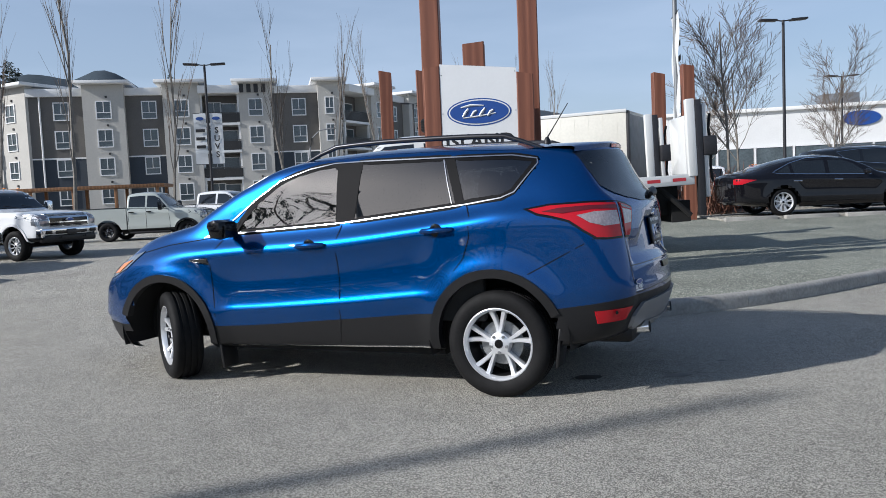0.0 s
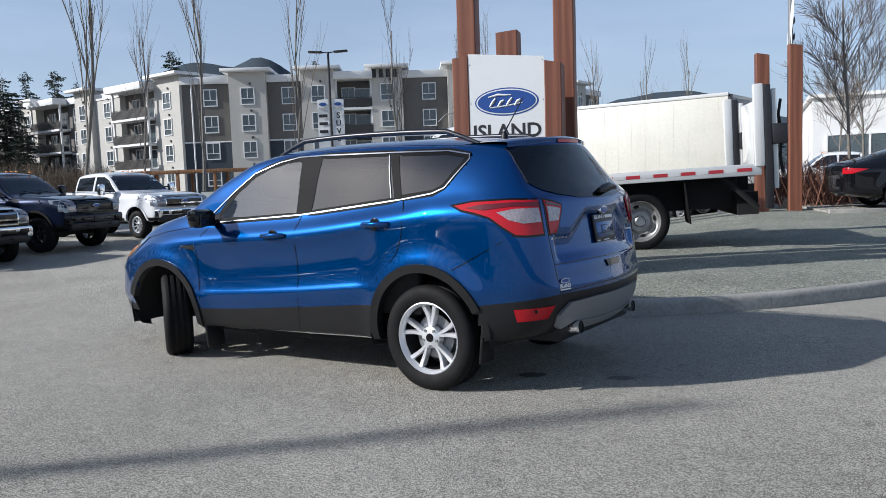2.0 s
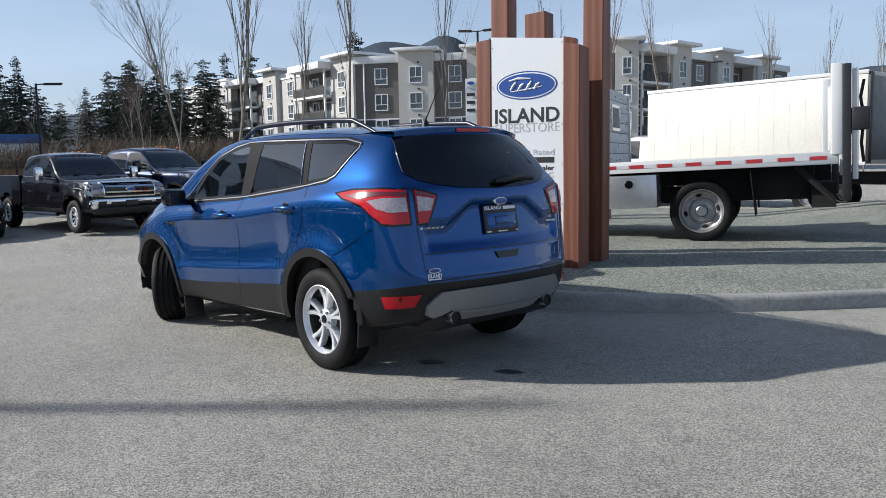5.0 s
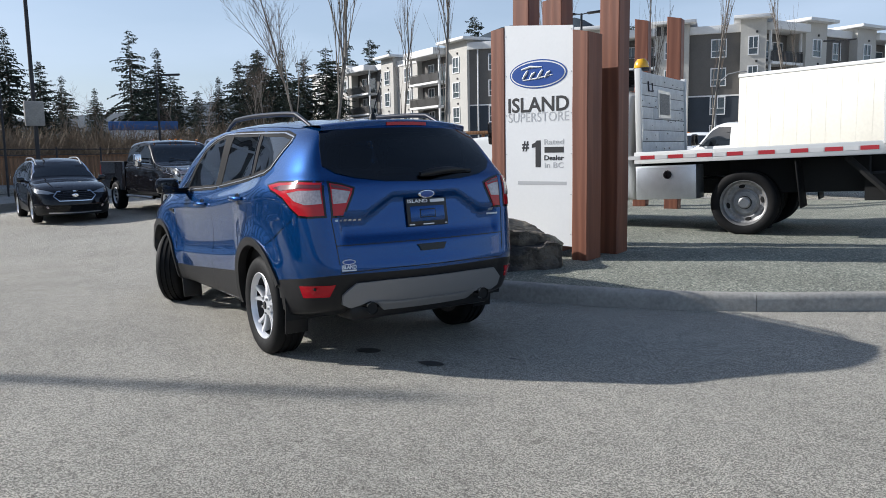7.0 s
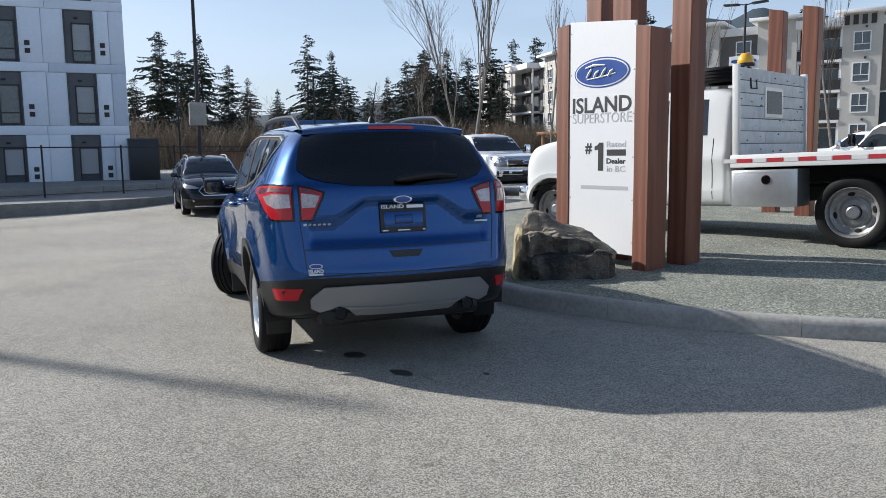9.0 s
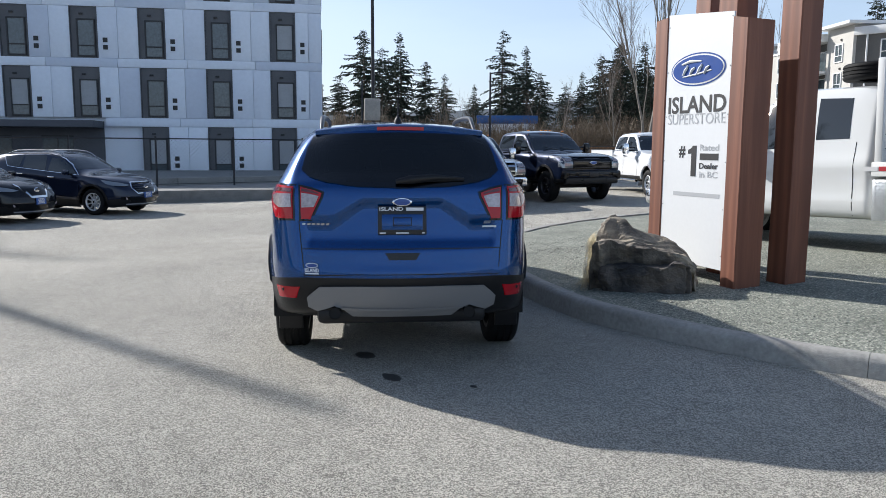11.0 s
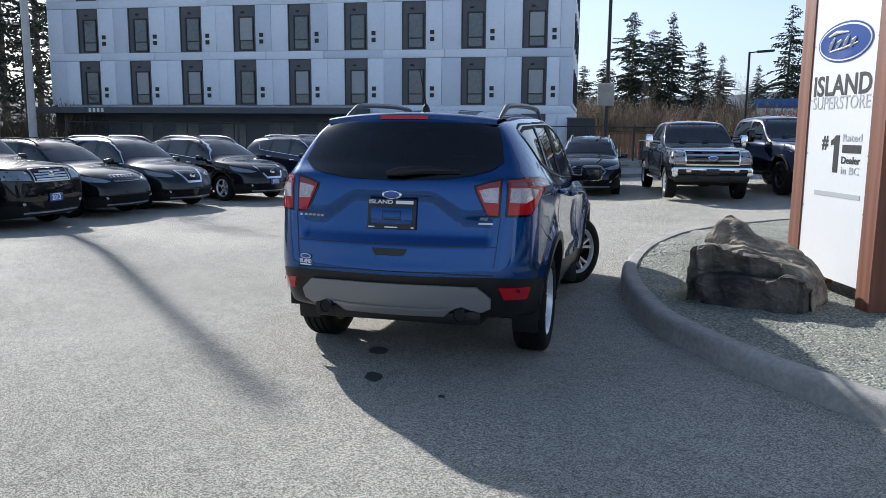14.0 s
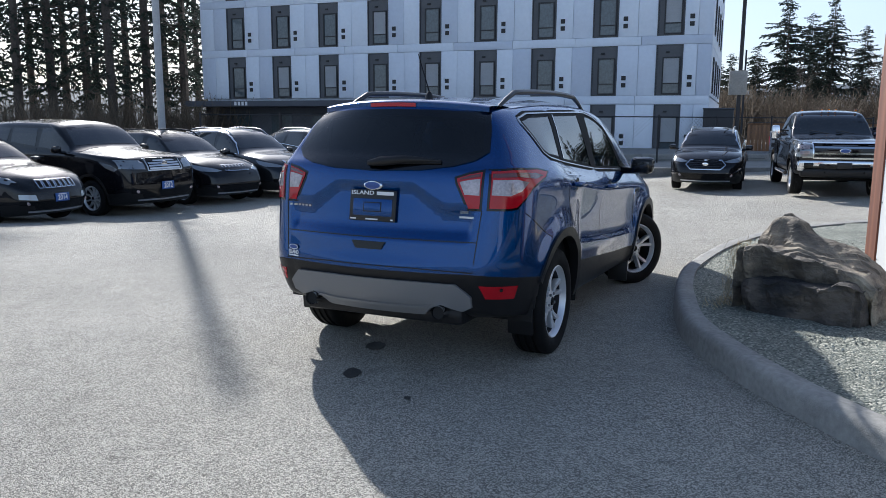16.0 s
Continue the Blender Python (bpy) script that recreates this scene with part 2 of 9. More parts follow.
M = {
    "asphalt": asphalt_material(),
    "gravel": gravel_material(),
    "pebble": material("pebble", (0.24, 0.248, 0.21), 0.85, vary=0.2, scale=30, island=-0.55),
    "straw": material("straw", (0.42, 0.35, 0.20), 0.8, vary=0.2, scale=20, island=-0.35),
    "concrete": material("concrete", (0.31, 0.30, 0.275), 0.85, vary=0.22, scale=3, bump=0.004, bscale=120),
    "concrete_dark": material("concrete_dark", (0.24, 0.235, 0.22), 0.9, vary=0.25, scale=3, bump=0.004, bscale=90),
    "wood": wood_material("stained_timber", (0.135, 0.046, 0.025), (0.25, 0.095, 0.052)),
    # weathered top and fresh break; sun and shade also go into these two colours
    "rock": rock_material("sunlit_weathered_rock", (0.075, 0.067, 0.057), (0.21, 0.178, 0.137), (0.46, 0.385, 0.28)),
    "rock_shaded": rock_material("shaded_fresh_rock", (0.022, 0.022, 0.023), (0.055, 0.050, 0.046), (0.15, 0.125, 0.10)),
    "sign_white": material("sign_white", (0.71, 0.72, 0.72), 0.45, vary=0.02, scale=3),
    "sign_black": material("sign_black", (0.02, 0.02, 0.022), 0.5),
    "sign_grey": material("sign_grey", (0.42, 0.43, 0.44), 0.5),
    "sign_blue": material("sign_blue", (0.012, 0.06, 0.27), 0.35, coat=0.5),
    "silver": material("silver", (0.62, 0.63, 0.65), 0.3, 0.8),
    "blue": car_paint("blue_metallic", (0.0003, 0.051, 0.200), 0.70, 0.27, 0.22, 1.0),
    "black_paint": car_paint("black_paint", (0.006, 0.006, 0.008), 0.0, 0.3),
    "navy_paint": car_paint("navy_paint", (0.008, 0.014, 0.035), 0.4, 0.3),
    "grey_paint": car_paint("dark_grey_paint", (0.018, 0.021, 0.026), 0.5, 0.32),
    "white_paint": car_paint("white_paint", (0.74, 0.75, 0.76), 0.0, 0.35),
    "sage_paint": car_paint("pale_grey_paint", (0.46, 0.49, 0.46), 0.1, 0.35),
    "red_paint": car_paint("red_paint", (0.30, 0.012, 0.015), 0.1, 0.35),
    "plastic": material("black_plastic", (0.010, 0.010, 0.011), 0.42, spec=0.35, bump=0.0006, bscale=500),
    "pillar": material("pillar_black", (0.004, 0.004, 0.005), 0.6, spec=0.10),
    "gloss_black": material("gloss_black", (0.004, 0.004, 0.005), 0.06, spec=0.4),
    "rubber": material("rubber", (0.007, 0.007, 0.0075), 0.7, spec=0.2, vary=0.25, scale=12, bump=0.0008, bscale=200),
    "alloy": material("alloy", (0.72, 0.73, 0.75), 0.33, 0.55),
    "dark_alloy": material("dark_alloy", (0.05, 0.05, 0.055), 0.35, 0.8),
    "steel": material("steel", (0.35, 0.36, 0.37), 0.38, 0.9, vary=0.2, scale=10),
    "chrome": material("chrome", (0.80, 0.81, 0.83), 0.08, 1.0),
    "skid": material("skid_silver", (0.23, 0.23, 0.235), 0.45, 0.25),
    "red_lens": material("red_lens", (0.42, 0.006, 0.014), 0.10, spec=0.3, coat=0.35),
    "dark_red_lens": material("dark_red_lens", (0.10, 0.004, 0.006), 0.12, coat=1.0),
    "clear_lens": material("clear_lens", (0.36, 0.31, 0.32), 0.08, 0.3, coat=0.8, vary=0.3, scale=7),
    "amber_lens": material("amber_lens", (0.75, 0.22, 0.01), 0.15, coat=1.0),
    "head_lens": material("head_lens", (0.30, 0.32, 0.34), 0.08, 0.6, coat=1.0),
    "glass_dark": glass("tinted_glass", (0.15, 0.16, 0.165), 0.95, 2.0),
    "glass_rear": glass("rear_tinted_glass", (0.17, 0.175, 0.18), 0.95, 1.6),
    "glass_side": glass("clear_side_glass", (0.80, 0.86, 0.83), 1.0, 2.6),
    "trim_line": material("trim_line", (0.45, 0.46, 0.48), 0.25, 0.9),
    "glass_car": material("dark_car_glass", (0.012, 0.015, 0.018), 0.03, spec=0.85),
    "interior": material("interior_trim", (0.022, 0.022, 0.022), 0.8, vary=0.2, scale=12),
    "headliner": material("headliner_cloth", (0.50, 0.49, 0.47), 0.9, vary=0.08, scale=30),
    "interior_light": material("interior_cloth", (0.16, 0.155, 0.145), 0.9, vary=0.15, scale=40),
    "plate_black": material("plate_black", (0.012, 0.012, 0.014), 0.4),
    "plate_blue": material("plate_blue", (0.03, 0.10, 0.34), 0.5),
    "white_ink": material("white_ink", (0.78, 0.78, 0.78), 0.5),
    "under": material("underbody", (0.010, 0.010, 0.010), 0.9),
    "stain": material("oil_stain", (0.060, 0.058, 0.054), 0.5, vary=0.4, scale=9),
}


# ---- mesh helpers: a shape is (verts, faces) ----
def ease(u):
    u = max(0.0, min(1.0, u))
    return u * u * (3 - 2 * u)


def join(*shapes):
    v, f = [], []
    for sv, sf in shapes:
        k = len(v)
        v.extend(tuple(p) for p in sv)
        f.extend(tuple(i + k for i in q) for q in sf)
    return v, f


def moved(shape, m):
    return [tuple(m @ Vector(p)) for p in shape[0]], shape[1]


def box(cx, cy, cz, sx, sy, sz, b=0.0):
    """A box about a centre, its edges chamfered by b."""
    hx, hy, hz = sx / 2, sy / 2, sz / 2
    b = min(b, hx * 0.9, hy * 0.9, hz * 0.9)
    if b <= 0:
        v = [(cx + i * hx, cy + j * hy, cz + k * hz) for i in (-1, 1) for j in (-1, 1) for k in (-1, 1)]
        return v, [(0, 1, 3, 2), (4, 6, 7, 5), (0, 4, 5, 1), (2, 3, 7, 6), (0, 2, 6, 4), (1, 5, 7, 3)]
    bm = bmesh.new()
    bmesh.ops.create_cube(bm, size=1)
    for p in bm.verts:
        p.co = (p.co.x * sx + cx, p.co.y * sy + cy, p.co.z * sz + cz)
    bmesh.ops.bevel(bm, geom=bm.edges[:], offset=b, segments=2, affect="EDGES", profile=0.5)
    return take(bm)


def take(bm):
    bm.verts.index_update()
    out = [tuple(p.co) for p in bm.verts], [tuple(p.index for p in f.verts) for f in bm.faces]
    bm.free()
    return out


def prism(poly, z0, z1):
    """An upright prism over a polygon of (x, y)."""
    n = len(poly)
    v = [(x, y, z0) for x, y in poly] + [(x, y, z1) for x, y in poly]
    return v, [tuple(range(n))[::-1], tuple(range(n, 2 * n))] + [(i, (i + 1) % n, n + (i + 1) % n, n + i) for i in range(n)]


def lathe(profile, n=32, axis="y"):
    """Turns (radius, along) pairs about an axis."""
    v, f = [], []
    for r, a in profile:
        for i in range(n):
            t = 2 * math.pi * i / n
            c, s = r * math.cos(t), r * math.sin(t)
            v.append((c, a, s) if axis == "y" else (a, c, s) if axis == "x" else (c, s, a))
    for k in range(len(profile) - 1):
        for i in range(n):
            j = (i + 1) % n
            q = (k * n + i, k * n + j, (k + 1) * n + j, (k + 1) * n + i)
            f.append(q if axis != "y" else q[::-1])
    return v, f


def tube(path, radius, n=8, caps=True):
    """A round bar along a path; radius is one number or one a point."""
    path = [Vector(p) for p in path]
    rad = radius if isinstance(radius, (list, tuple)) else [radius] * len(path)
    v, f = [], []
    up = Vector((0, 0, 1))
    for i, p in enumerate(path):
        d = (path[min(i + 1, len(path) - 1)] - path[max(i - 1, 0)]).normalized()
        ref = up if abs(d.dot(up)) < 0.95 else Vector((1, 0, 0))
        a = d.cross(ref).normalized()
        b = d.cross(a)
        for k in range(n):
            t = 2 * math.pi * k / n
            v.append(tuple(p + rad[i] * (math.cos(t) * a + math.sin(t) * b)))
    for i in range(len(path) - 1):
        for k in range(n):
            j = (k + 1) % n
            f.append((i * n + k, i * n + j, (i + 1) * n + j, (i + 1) * n + k))
    if caps:
        f.append(tuple(range(n))[::-1])
        f.append(tuple(range((len(path) - 1) * n, len(path) * n)))
    return v, f


def cyl(a, b, r0, r1=None, n=16):
    return tube([a, b], [r0, r0 if r1 is None else r1], n)


def mesh_of(name, shape, mats, smooth=True, slots=None):
    me = bpy.data.meshes.new(name)
    me.from_pydata([tuple(p) for p in shape[0]], [], [tuple(q) for q in shape[1]])
    for m in (mats if isinstance(mats, (list, tuple)) else [mats]):
        me.materials.append(m)
    if slots is not None:
        me.polygons.foreach_set("material_index", slots)
    if smooth:
        me.polygons.foreach_set("use_smooth", [True] * len(me.polygons))
        me.set_sharp_from_angle(angle=radians(38))
    me.validate()
    return me


def part(name, shape, mat, parent, label="", smooth=True):
    ob = new(name, mesh_of(name, shape, mat, smooth))
    ob.parent = parent
    return tagged(ob, label)


def thing(name, label, category, place=None, group="", kind=""):
    ob = new(name)
    ob.empty_display_size = 0.1
    if place is not None:
        ob.matrix_world = place
    return tagged(ob, label, category, group, kind)


def solid(name, shape, mat, label="", category="", place=None, group="", kind="", smooth=True):
    ob = new(name, mesh_of(name, shape, mat, smooth))
    if place is not None:
        ob.matrix_world = place
    return tagged(ob, label, category, group, kind)


def lettering(name, text, size, mat, parent, place, width=None, depth=0.0007, bold=0.0, shear=0.0, spacing=1.0):
    """Words in the built-in font as a thin mesh, centred, reading along local x with z up after place."""
    cu = bpy.data.curves.new(name, "FONT")
    cu.body, cu.size, cu.extrude, cu.align_x, cu.align_y = text, size, depth, "CENTER", "CENTER"
    cu.offset, cu.shear, cu.space_character, cu.resolution_u = bold, shear, spacing, 3
    tmp = bpy.data.objects.new("tmp", cu)
    scene.collection.objects.link(tmp)
    bpy.context.view_layer.update()
    me = bpy.data.meshes.new_from_object(tmp.evaluated_get(bpy.context.evaluated_depsgraph_get()))
    bpy.data.objects.remove(tmp)
    xs = [p.co.x for p in me.vertices]
    k = width / (max(xs) - min(xs)) if width else 1.0
    mid = (max(xs) + min(xs)) / 2
    for p in me.vertices:
        p.co = Vector(((p.co.x - mid) * k, -p.co.z, p.co.y))
    me.materials.clear()
    me.materials.append(mat)
    ob = new(name, me)
    ob.parent = parent
    ob.matrix_local = place
    return ob


# ---- vehicles ----
def pchip(xs, ys, x):
    """Smooth curve through knots without overshoot, held level past the ends. ys may carry a second axis."""
    xs, ys, x = np.asarray(xs, float), np.asarray(ys, float), np.clip(np.asarray(x, float), xs[0], xs[-1])
    wide = (slice(None),) + (None,) * (ys.ndim - 1)
    h = np.diff(xs)[wide]
    d = np.diff(ys, axis=0) / h
    m = np.zeros_like(ys)
    m[0], m[-1] = d[0], d[-1]
    a, b = 2 * h[1:] + h[:-1], h[1:] + 2 * h[:-1]
    same = d[:-1] * d[1:] > 0
    safe = np.where(same, a / np.where(same, d[:-1], 1) + b / np.where(same, d[1:], 1), 1)
    m[1:-1] = np.where(same, (a + b) / safe, 0)
    k = np.clip(np.searchsorted(xs, x, "right") - 1, 0, len(xs) - 2)
    t = (x - xs[k]) / (xs[k + 1] - xs[k])
    hk = xs[k + 1] - xs[k]
    if ys.ndim > 1:
        t, hk = t[..., None], hk[..., None]
    return ys[k] * (1 + 2 * t) * (1 - t) ** 2 + m[k] * hk * t * (1 - t) ** 2 + ys[k + 1] * t * t * (3 - 2 * t) + m[k + 1] * hk * t * t * (t - 1)


def knots(*pairs):
    xs, ys = [p[0] for p in pairs], [p[1] for p in pairs]
    return lambda x: pchip(xs, ys, x)


def suv_spec(**over):
    """Curves of a compact sport-utility body; x runs forward from the rear axle, lines run from sill to roof centre."""
    s = dict(
        top=knots((-0.75, 1.615), (-0.3, 1.675), (0.4, 1.715), (1.0, 1.715), (1.45, 1.665), (1.75, 1.555), (2.05, 1.36), (2.33, 1.175), (2.5, 1.13), (2.9, 1.085), (3.25, 1.01), (3.5, 0.91), (3.72, 0.78)),
        belt=knots((-0.95, 1.32), (-0.1, 1.30), (0.25, 1.262), (1.25, 1.165), (2.3, 1.065), (2.6, 1.04), (3.0, 0.985), (3.3, 0.90), (3.72, 0.70)),
        crease=knots((-0.95, 1.06), (-0.2, 1.10), (0.4, 1.06), (1.3, 0.97), (2.3, 0.905), (2.8, 0.87), (3.3, 0.76), (3.72, 0.62)),
        clad=knots((-0.98, 0.655), (-0.5, 0.60), (0.48, 0.525), (1.25, 0.468), (2.3, 0.405), (3.2, 0.42), (3.72, 0.46)),
        sill=knots((-0.98, 0.40), (-0.6, 0.30), (0.3, 0.24), (2.4, 0.20), (3.1, 0.20), (3.72, 0.24)),
        wide=knots((-0.98, 0.895), (-0.4, 0.915), (0.0, 0.925), (0.6, 0.905), (2.0, 0.905), (2.75, 0.925), (3.2, 0.905), (3.72, 0.86)),
        roofw=knots((-0.8, 0.575), (-0.2, 0.615), (0.6, 0.635), (1.3, 0.635), (1.8, 0.675), (2.3, 0.745), (2.6, 0.76), (3.2, 0.72), (3.72, 0.62)),
        crown=knots((-0.8, 0.05), (0.0, 0.085), (1.3, 0.085), (1.9, 0.07), (2.35, 0.055), (3.72, 0.05)),
        tumble=0.07,
        rear=([0, 1, 2, 3, 4, 5, 5.6, 6, 8], [-0.74, -0.84, -0.955, -0.925, -0.875, -0.845, -0.715, -0.66, -0.72]),
        front=([0, 1, 2, 3, 4, 5, 6, 8], [3.55, 3.62, 3.70, 3.72, 3.69, 3.64, 3.60, 3.64]),
        round_rear=([0, 2, 3, 5, 6, 8], [0.24, 0.26, 0.25, 0.22, 0.09, 0.09]), long_rear=0.42,
        round_front=([0, 3, 5, 6, 8], [0.34, 0.36, 0.34, 0.26, 0.2]), long_front=0.62,
        bulge_rear=0.03, bulge_front=0.10,
        axles=(0.0, 2.77), arch=0.445, tyre=0.353, hub_z=0.345)
    s.update(over)
    return s


def scaled(f, kx, kv, x0=0.0):
    return lambda x: kv * f((np.asarray(x) - x0) / kx)


def resized(s, kx, ky, kz, **over):
    """The same body, longer, wider or higher."""
    r = dict(s)
    for k in ("top", "belt", "crease", "clad", "sill", "crown"):
        r[k] = scaled(s[k], kx, kz)
    for k in ("wide", "roofw"):
        r[k] = scaled(s[k], kx, ky)
    for k in ("rear", "front"):
        r[k] = (s[k][0], [v * kx for v in s[k][1]])
    r["axles"] = tuple(a * kx for a in s["axles"])
    r.update(over)
    return r


def section(s, x):
    """The nine lines of the half section at x: arrays of y and z, one row a line."""
    w, zb, zt, cr = s["wide"](x), s["belt"](x), s["top"](x), s["crown"](x)
    z0, zc, zs, rw = s["sill"](x), s["clad"](x), s["crease"](x), s["roofw"](x)
    zr = np.maximum(zt - cr, zb + 0.012)
    zt = np.maximum(zt, zr + 0.004)
    y = [w - 0.16, w - 0.055, w - 0.014, w - 0.002, w - 0.004, w - s["tumble"], np.minimum(rw, w - s["tumble"] - 0.02), 0.6 * np.minimum(rw, w), 0 * w]
    z = [z0, z0 + 0.035, zc, zc + 0.24 * (zs - zc), zs, zb, zr, zr + 0.72 * (zt - zr), zt]
    return np.array(y), np.array(z)


def shell(s, nu=64, step=6, na=25):
    """The outer skin as verts, faces and, for each face, the line that it starts from."""
    ss = np.concatenate([np.linspace(j, j + 1, step, endpoint=False) for j in range(8)] + [[8.0]])
    th = np.linspace(0, math.pi / 2, 11)
    grid = []
    for v in ss:
        xr, xf = pchip(*s["rear"], v), pchip(*s["front"], v)
        dr, df = s["long_rear"] * (1 - np.cos(th)), s["long_front"] * (1 - np.cos(th))
        mid = np.linspace(xr + s["long_rear"], xf - s["long_front"], nu)[1:-1]
        x = np.concatenate([xr + dr, mid, (xf - df)[::-1]])
        Y, Z = section(s, x)
        y = pchip(np.arange(9), Y, np.full(1, v))[0]
        z = pchip(np.arange(9), Z, np.full(1, v))[0]
        y6 = np.maximum(pchip(np.arange(9), Y, np.full(1, min(v, 6.0)))[0], 1e-4)
        a = np.clip((s["long_rear"] - (x - xr)) / s["long_rear"], 0, 1)
        b = np.clip((s["long_front"] - (xf - x)) / s["long_front"], 0, 1)
        cut = pchip(*s["round_rear"], v) * (1 - np.sqrt(np.maximum(0, 1 - a ** 2.3))) + pchip(*s["round_front"], v) * (1 - np.sqrt(np.maximum(0, 1 - b ** 2.3)))
        # hollow doors and swollen arches
        span = np.clip((x - s["axles"][0] - 0.35) / 0.25, 0, 1) * np.clip((s["axles"][1] - 0.38 - x) / 0.25, 0, 1)
        if 3 < v < 4:
            y = y - s.get("scoop", 0.012) * math.sin(math.pi * (v - 3)) ** 0.8 * span
        if v < 4.6:
            for ax in s["axles"]:
                rr = np.hypot(x - ax, z - s["hub_z"])
                y = y + s.get("flare", 0.018) * np.exp(-((rr - s["arch"] - 0.03) / 0.085) ** 2) * np.clip((4.6 - v) / 0.8, 0, 1)
        y = y * (y6 - cut) / y6
        grid.append(np.stack([x, y, z], 1))
    g = np.array(grid)
    nv, n = g.shape[:2]
    verts, faces, line = [], [], []
    for sign in (1, -1):
        k = len(verts)
        verts.extend((p[0], p[1] * sign, p[2]) for row in g for p in row)
        for i in range(nv - 1):
            for j in range(n - 1):
                q = (k + i * n + j, k + i * n + j + 1, k + (i + 1) * n + j + 1, k + (i + 1) * n + j)
                faces.append(q[::-1] if sign > 0 else q)
                line.append(ss[i])
    # ends: rows across, up to the roof edge
    top = int(6 * step)
    for end, bulge in ((0, -s["bulge_rear"]), (n - 1, s["bulge_front"])):
        k = len(verts)
        for i in range(top + 1):
            x, ye, z = g[i, end]
            lift = max(0.0, (ss[i] - 4.6) / 1.4) * (g[-1, end, 2] - g[top, end, 2])
            tip = max(0.0, (ss[i] - 5.0)) * (g[-1, end, 0] - g[top, end, 0])
            for a in np.linspace(-1, 1, na):
                c = 1 - a * a
                dx = s["dent"](a * ye, z + lift * c) if not end and "dent" in s else 0.0
                verts.append((dx + x + (bulge * (1 + (s.get("bulge_top", 0.5) - 1) * max(0.0, ss[i] - 5.0)) * c) + tip * c * 0.6, a * ye, z + lift * c))
        for i in range(top):
            for j in range(na - 1):
                q = (k + i * na + j, k + i * na + j + 1, k + (i + 1) * na + j + 1, k + (i + 1) * na + j)
                faces.append(q if end else q[::-1])
                line.append(ss[i])
    return verts, faces, line


def welded(verts, faces, keep):
    """The faces that are kept, with doubled points merged."""
    bm = bmesh.new()
    vs = [bm.verts.new(p) for p in verts]
    for f, ok in zip(faces, keep):
        if ok:
            try:
                bm.faces.new([vs[i] for i in f])
            except ValueError:
                pass
    bmesh.ops.remove_doubles(bm, verts=bm.verts[:], dist=0.0015)
    bmesh.ops.delete(bm, geom=[v for v in bm.verts if not v.link_faces], context="VERTS")
    bmesh.ops.recalc_face_normals(bm, faces=bm.faces[:])
    return take(bm)


def inside(p, poly):
    x, y = p
    hit = False
    for (x1, y1), (x2, y2) in zip(poly, poly[1:] + poly[:1]):
        if (y1 > y) != (y2 > y) and x < (x2 - x1) * (y - y1) / (y2 - y1) + x1:
            hit = not hit
    return hit


def grown(poly, d):
    """A polygon moved outwards by d (inwards if negative), about its edges."""
    n = len(poly)
    area = sum(poly[i][0] * poly[(i + 1) % n][1] - poly[(i + 1) % n][0] * poly[i][1] for i in range(n))
    sg = 1 if area > 0 else -1
    out = []
    for i in range(n):
        p, a, b = Vector(poly[i]), Vector(poly[i - 1]), Vector(poly[(i + 1) % n])
        e1, e2 = (p - a).normalized(), (b - p).normalized()
        n1, n2 = Vector((e1.y, -e1.x)) * sg, Vector((e2.y, -e2.x)) * sg
        nn = (n1 + n2)
        nn = nn / max(0.35, nn.dot(n1)) if nn.length > 1e-6 else n1
        out.append(tuple(p + nn * d))
    return out


VIEWS = {"L": ((0, -1, 0), (1, 0, 0)), "R": ((0, 1, 0), (1, 0, 0)), "B": ((1, 0, 0), (0, 1, 0)), "F": ((-1, 0, 0), (0, 1, 0)), "T": ((0, 0, -1), (1, 0, 0)),
         "BL": ((0.7071, -0.7071, 0), (0.7071, 0.7071, 0)), "BR": ((0.7071, 0.7071, 0), (0.7071, -0.7071, 0)),
         "FL": ((-0.7071, -0.7071, 0), (0.7071, -0.7071, 0)), "FR": ((-0.7071, 0.7071, 0), (0.7071, 0.7071, 0))}


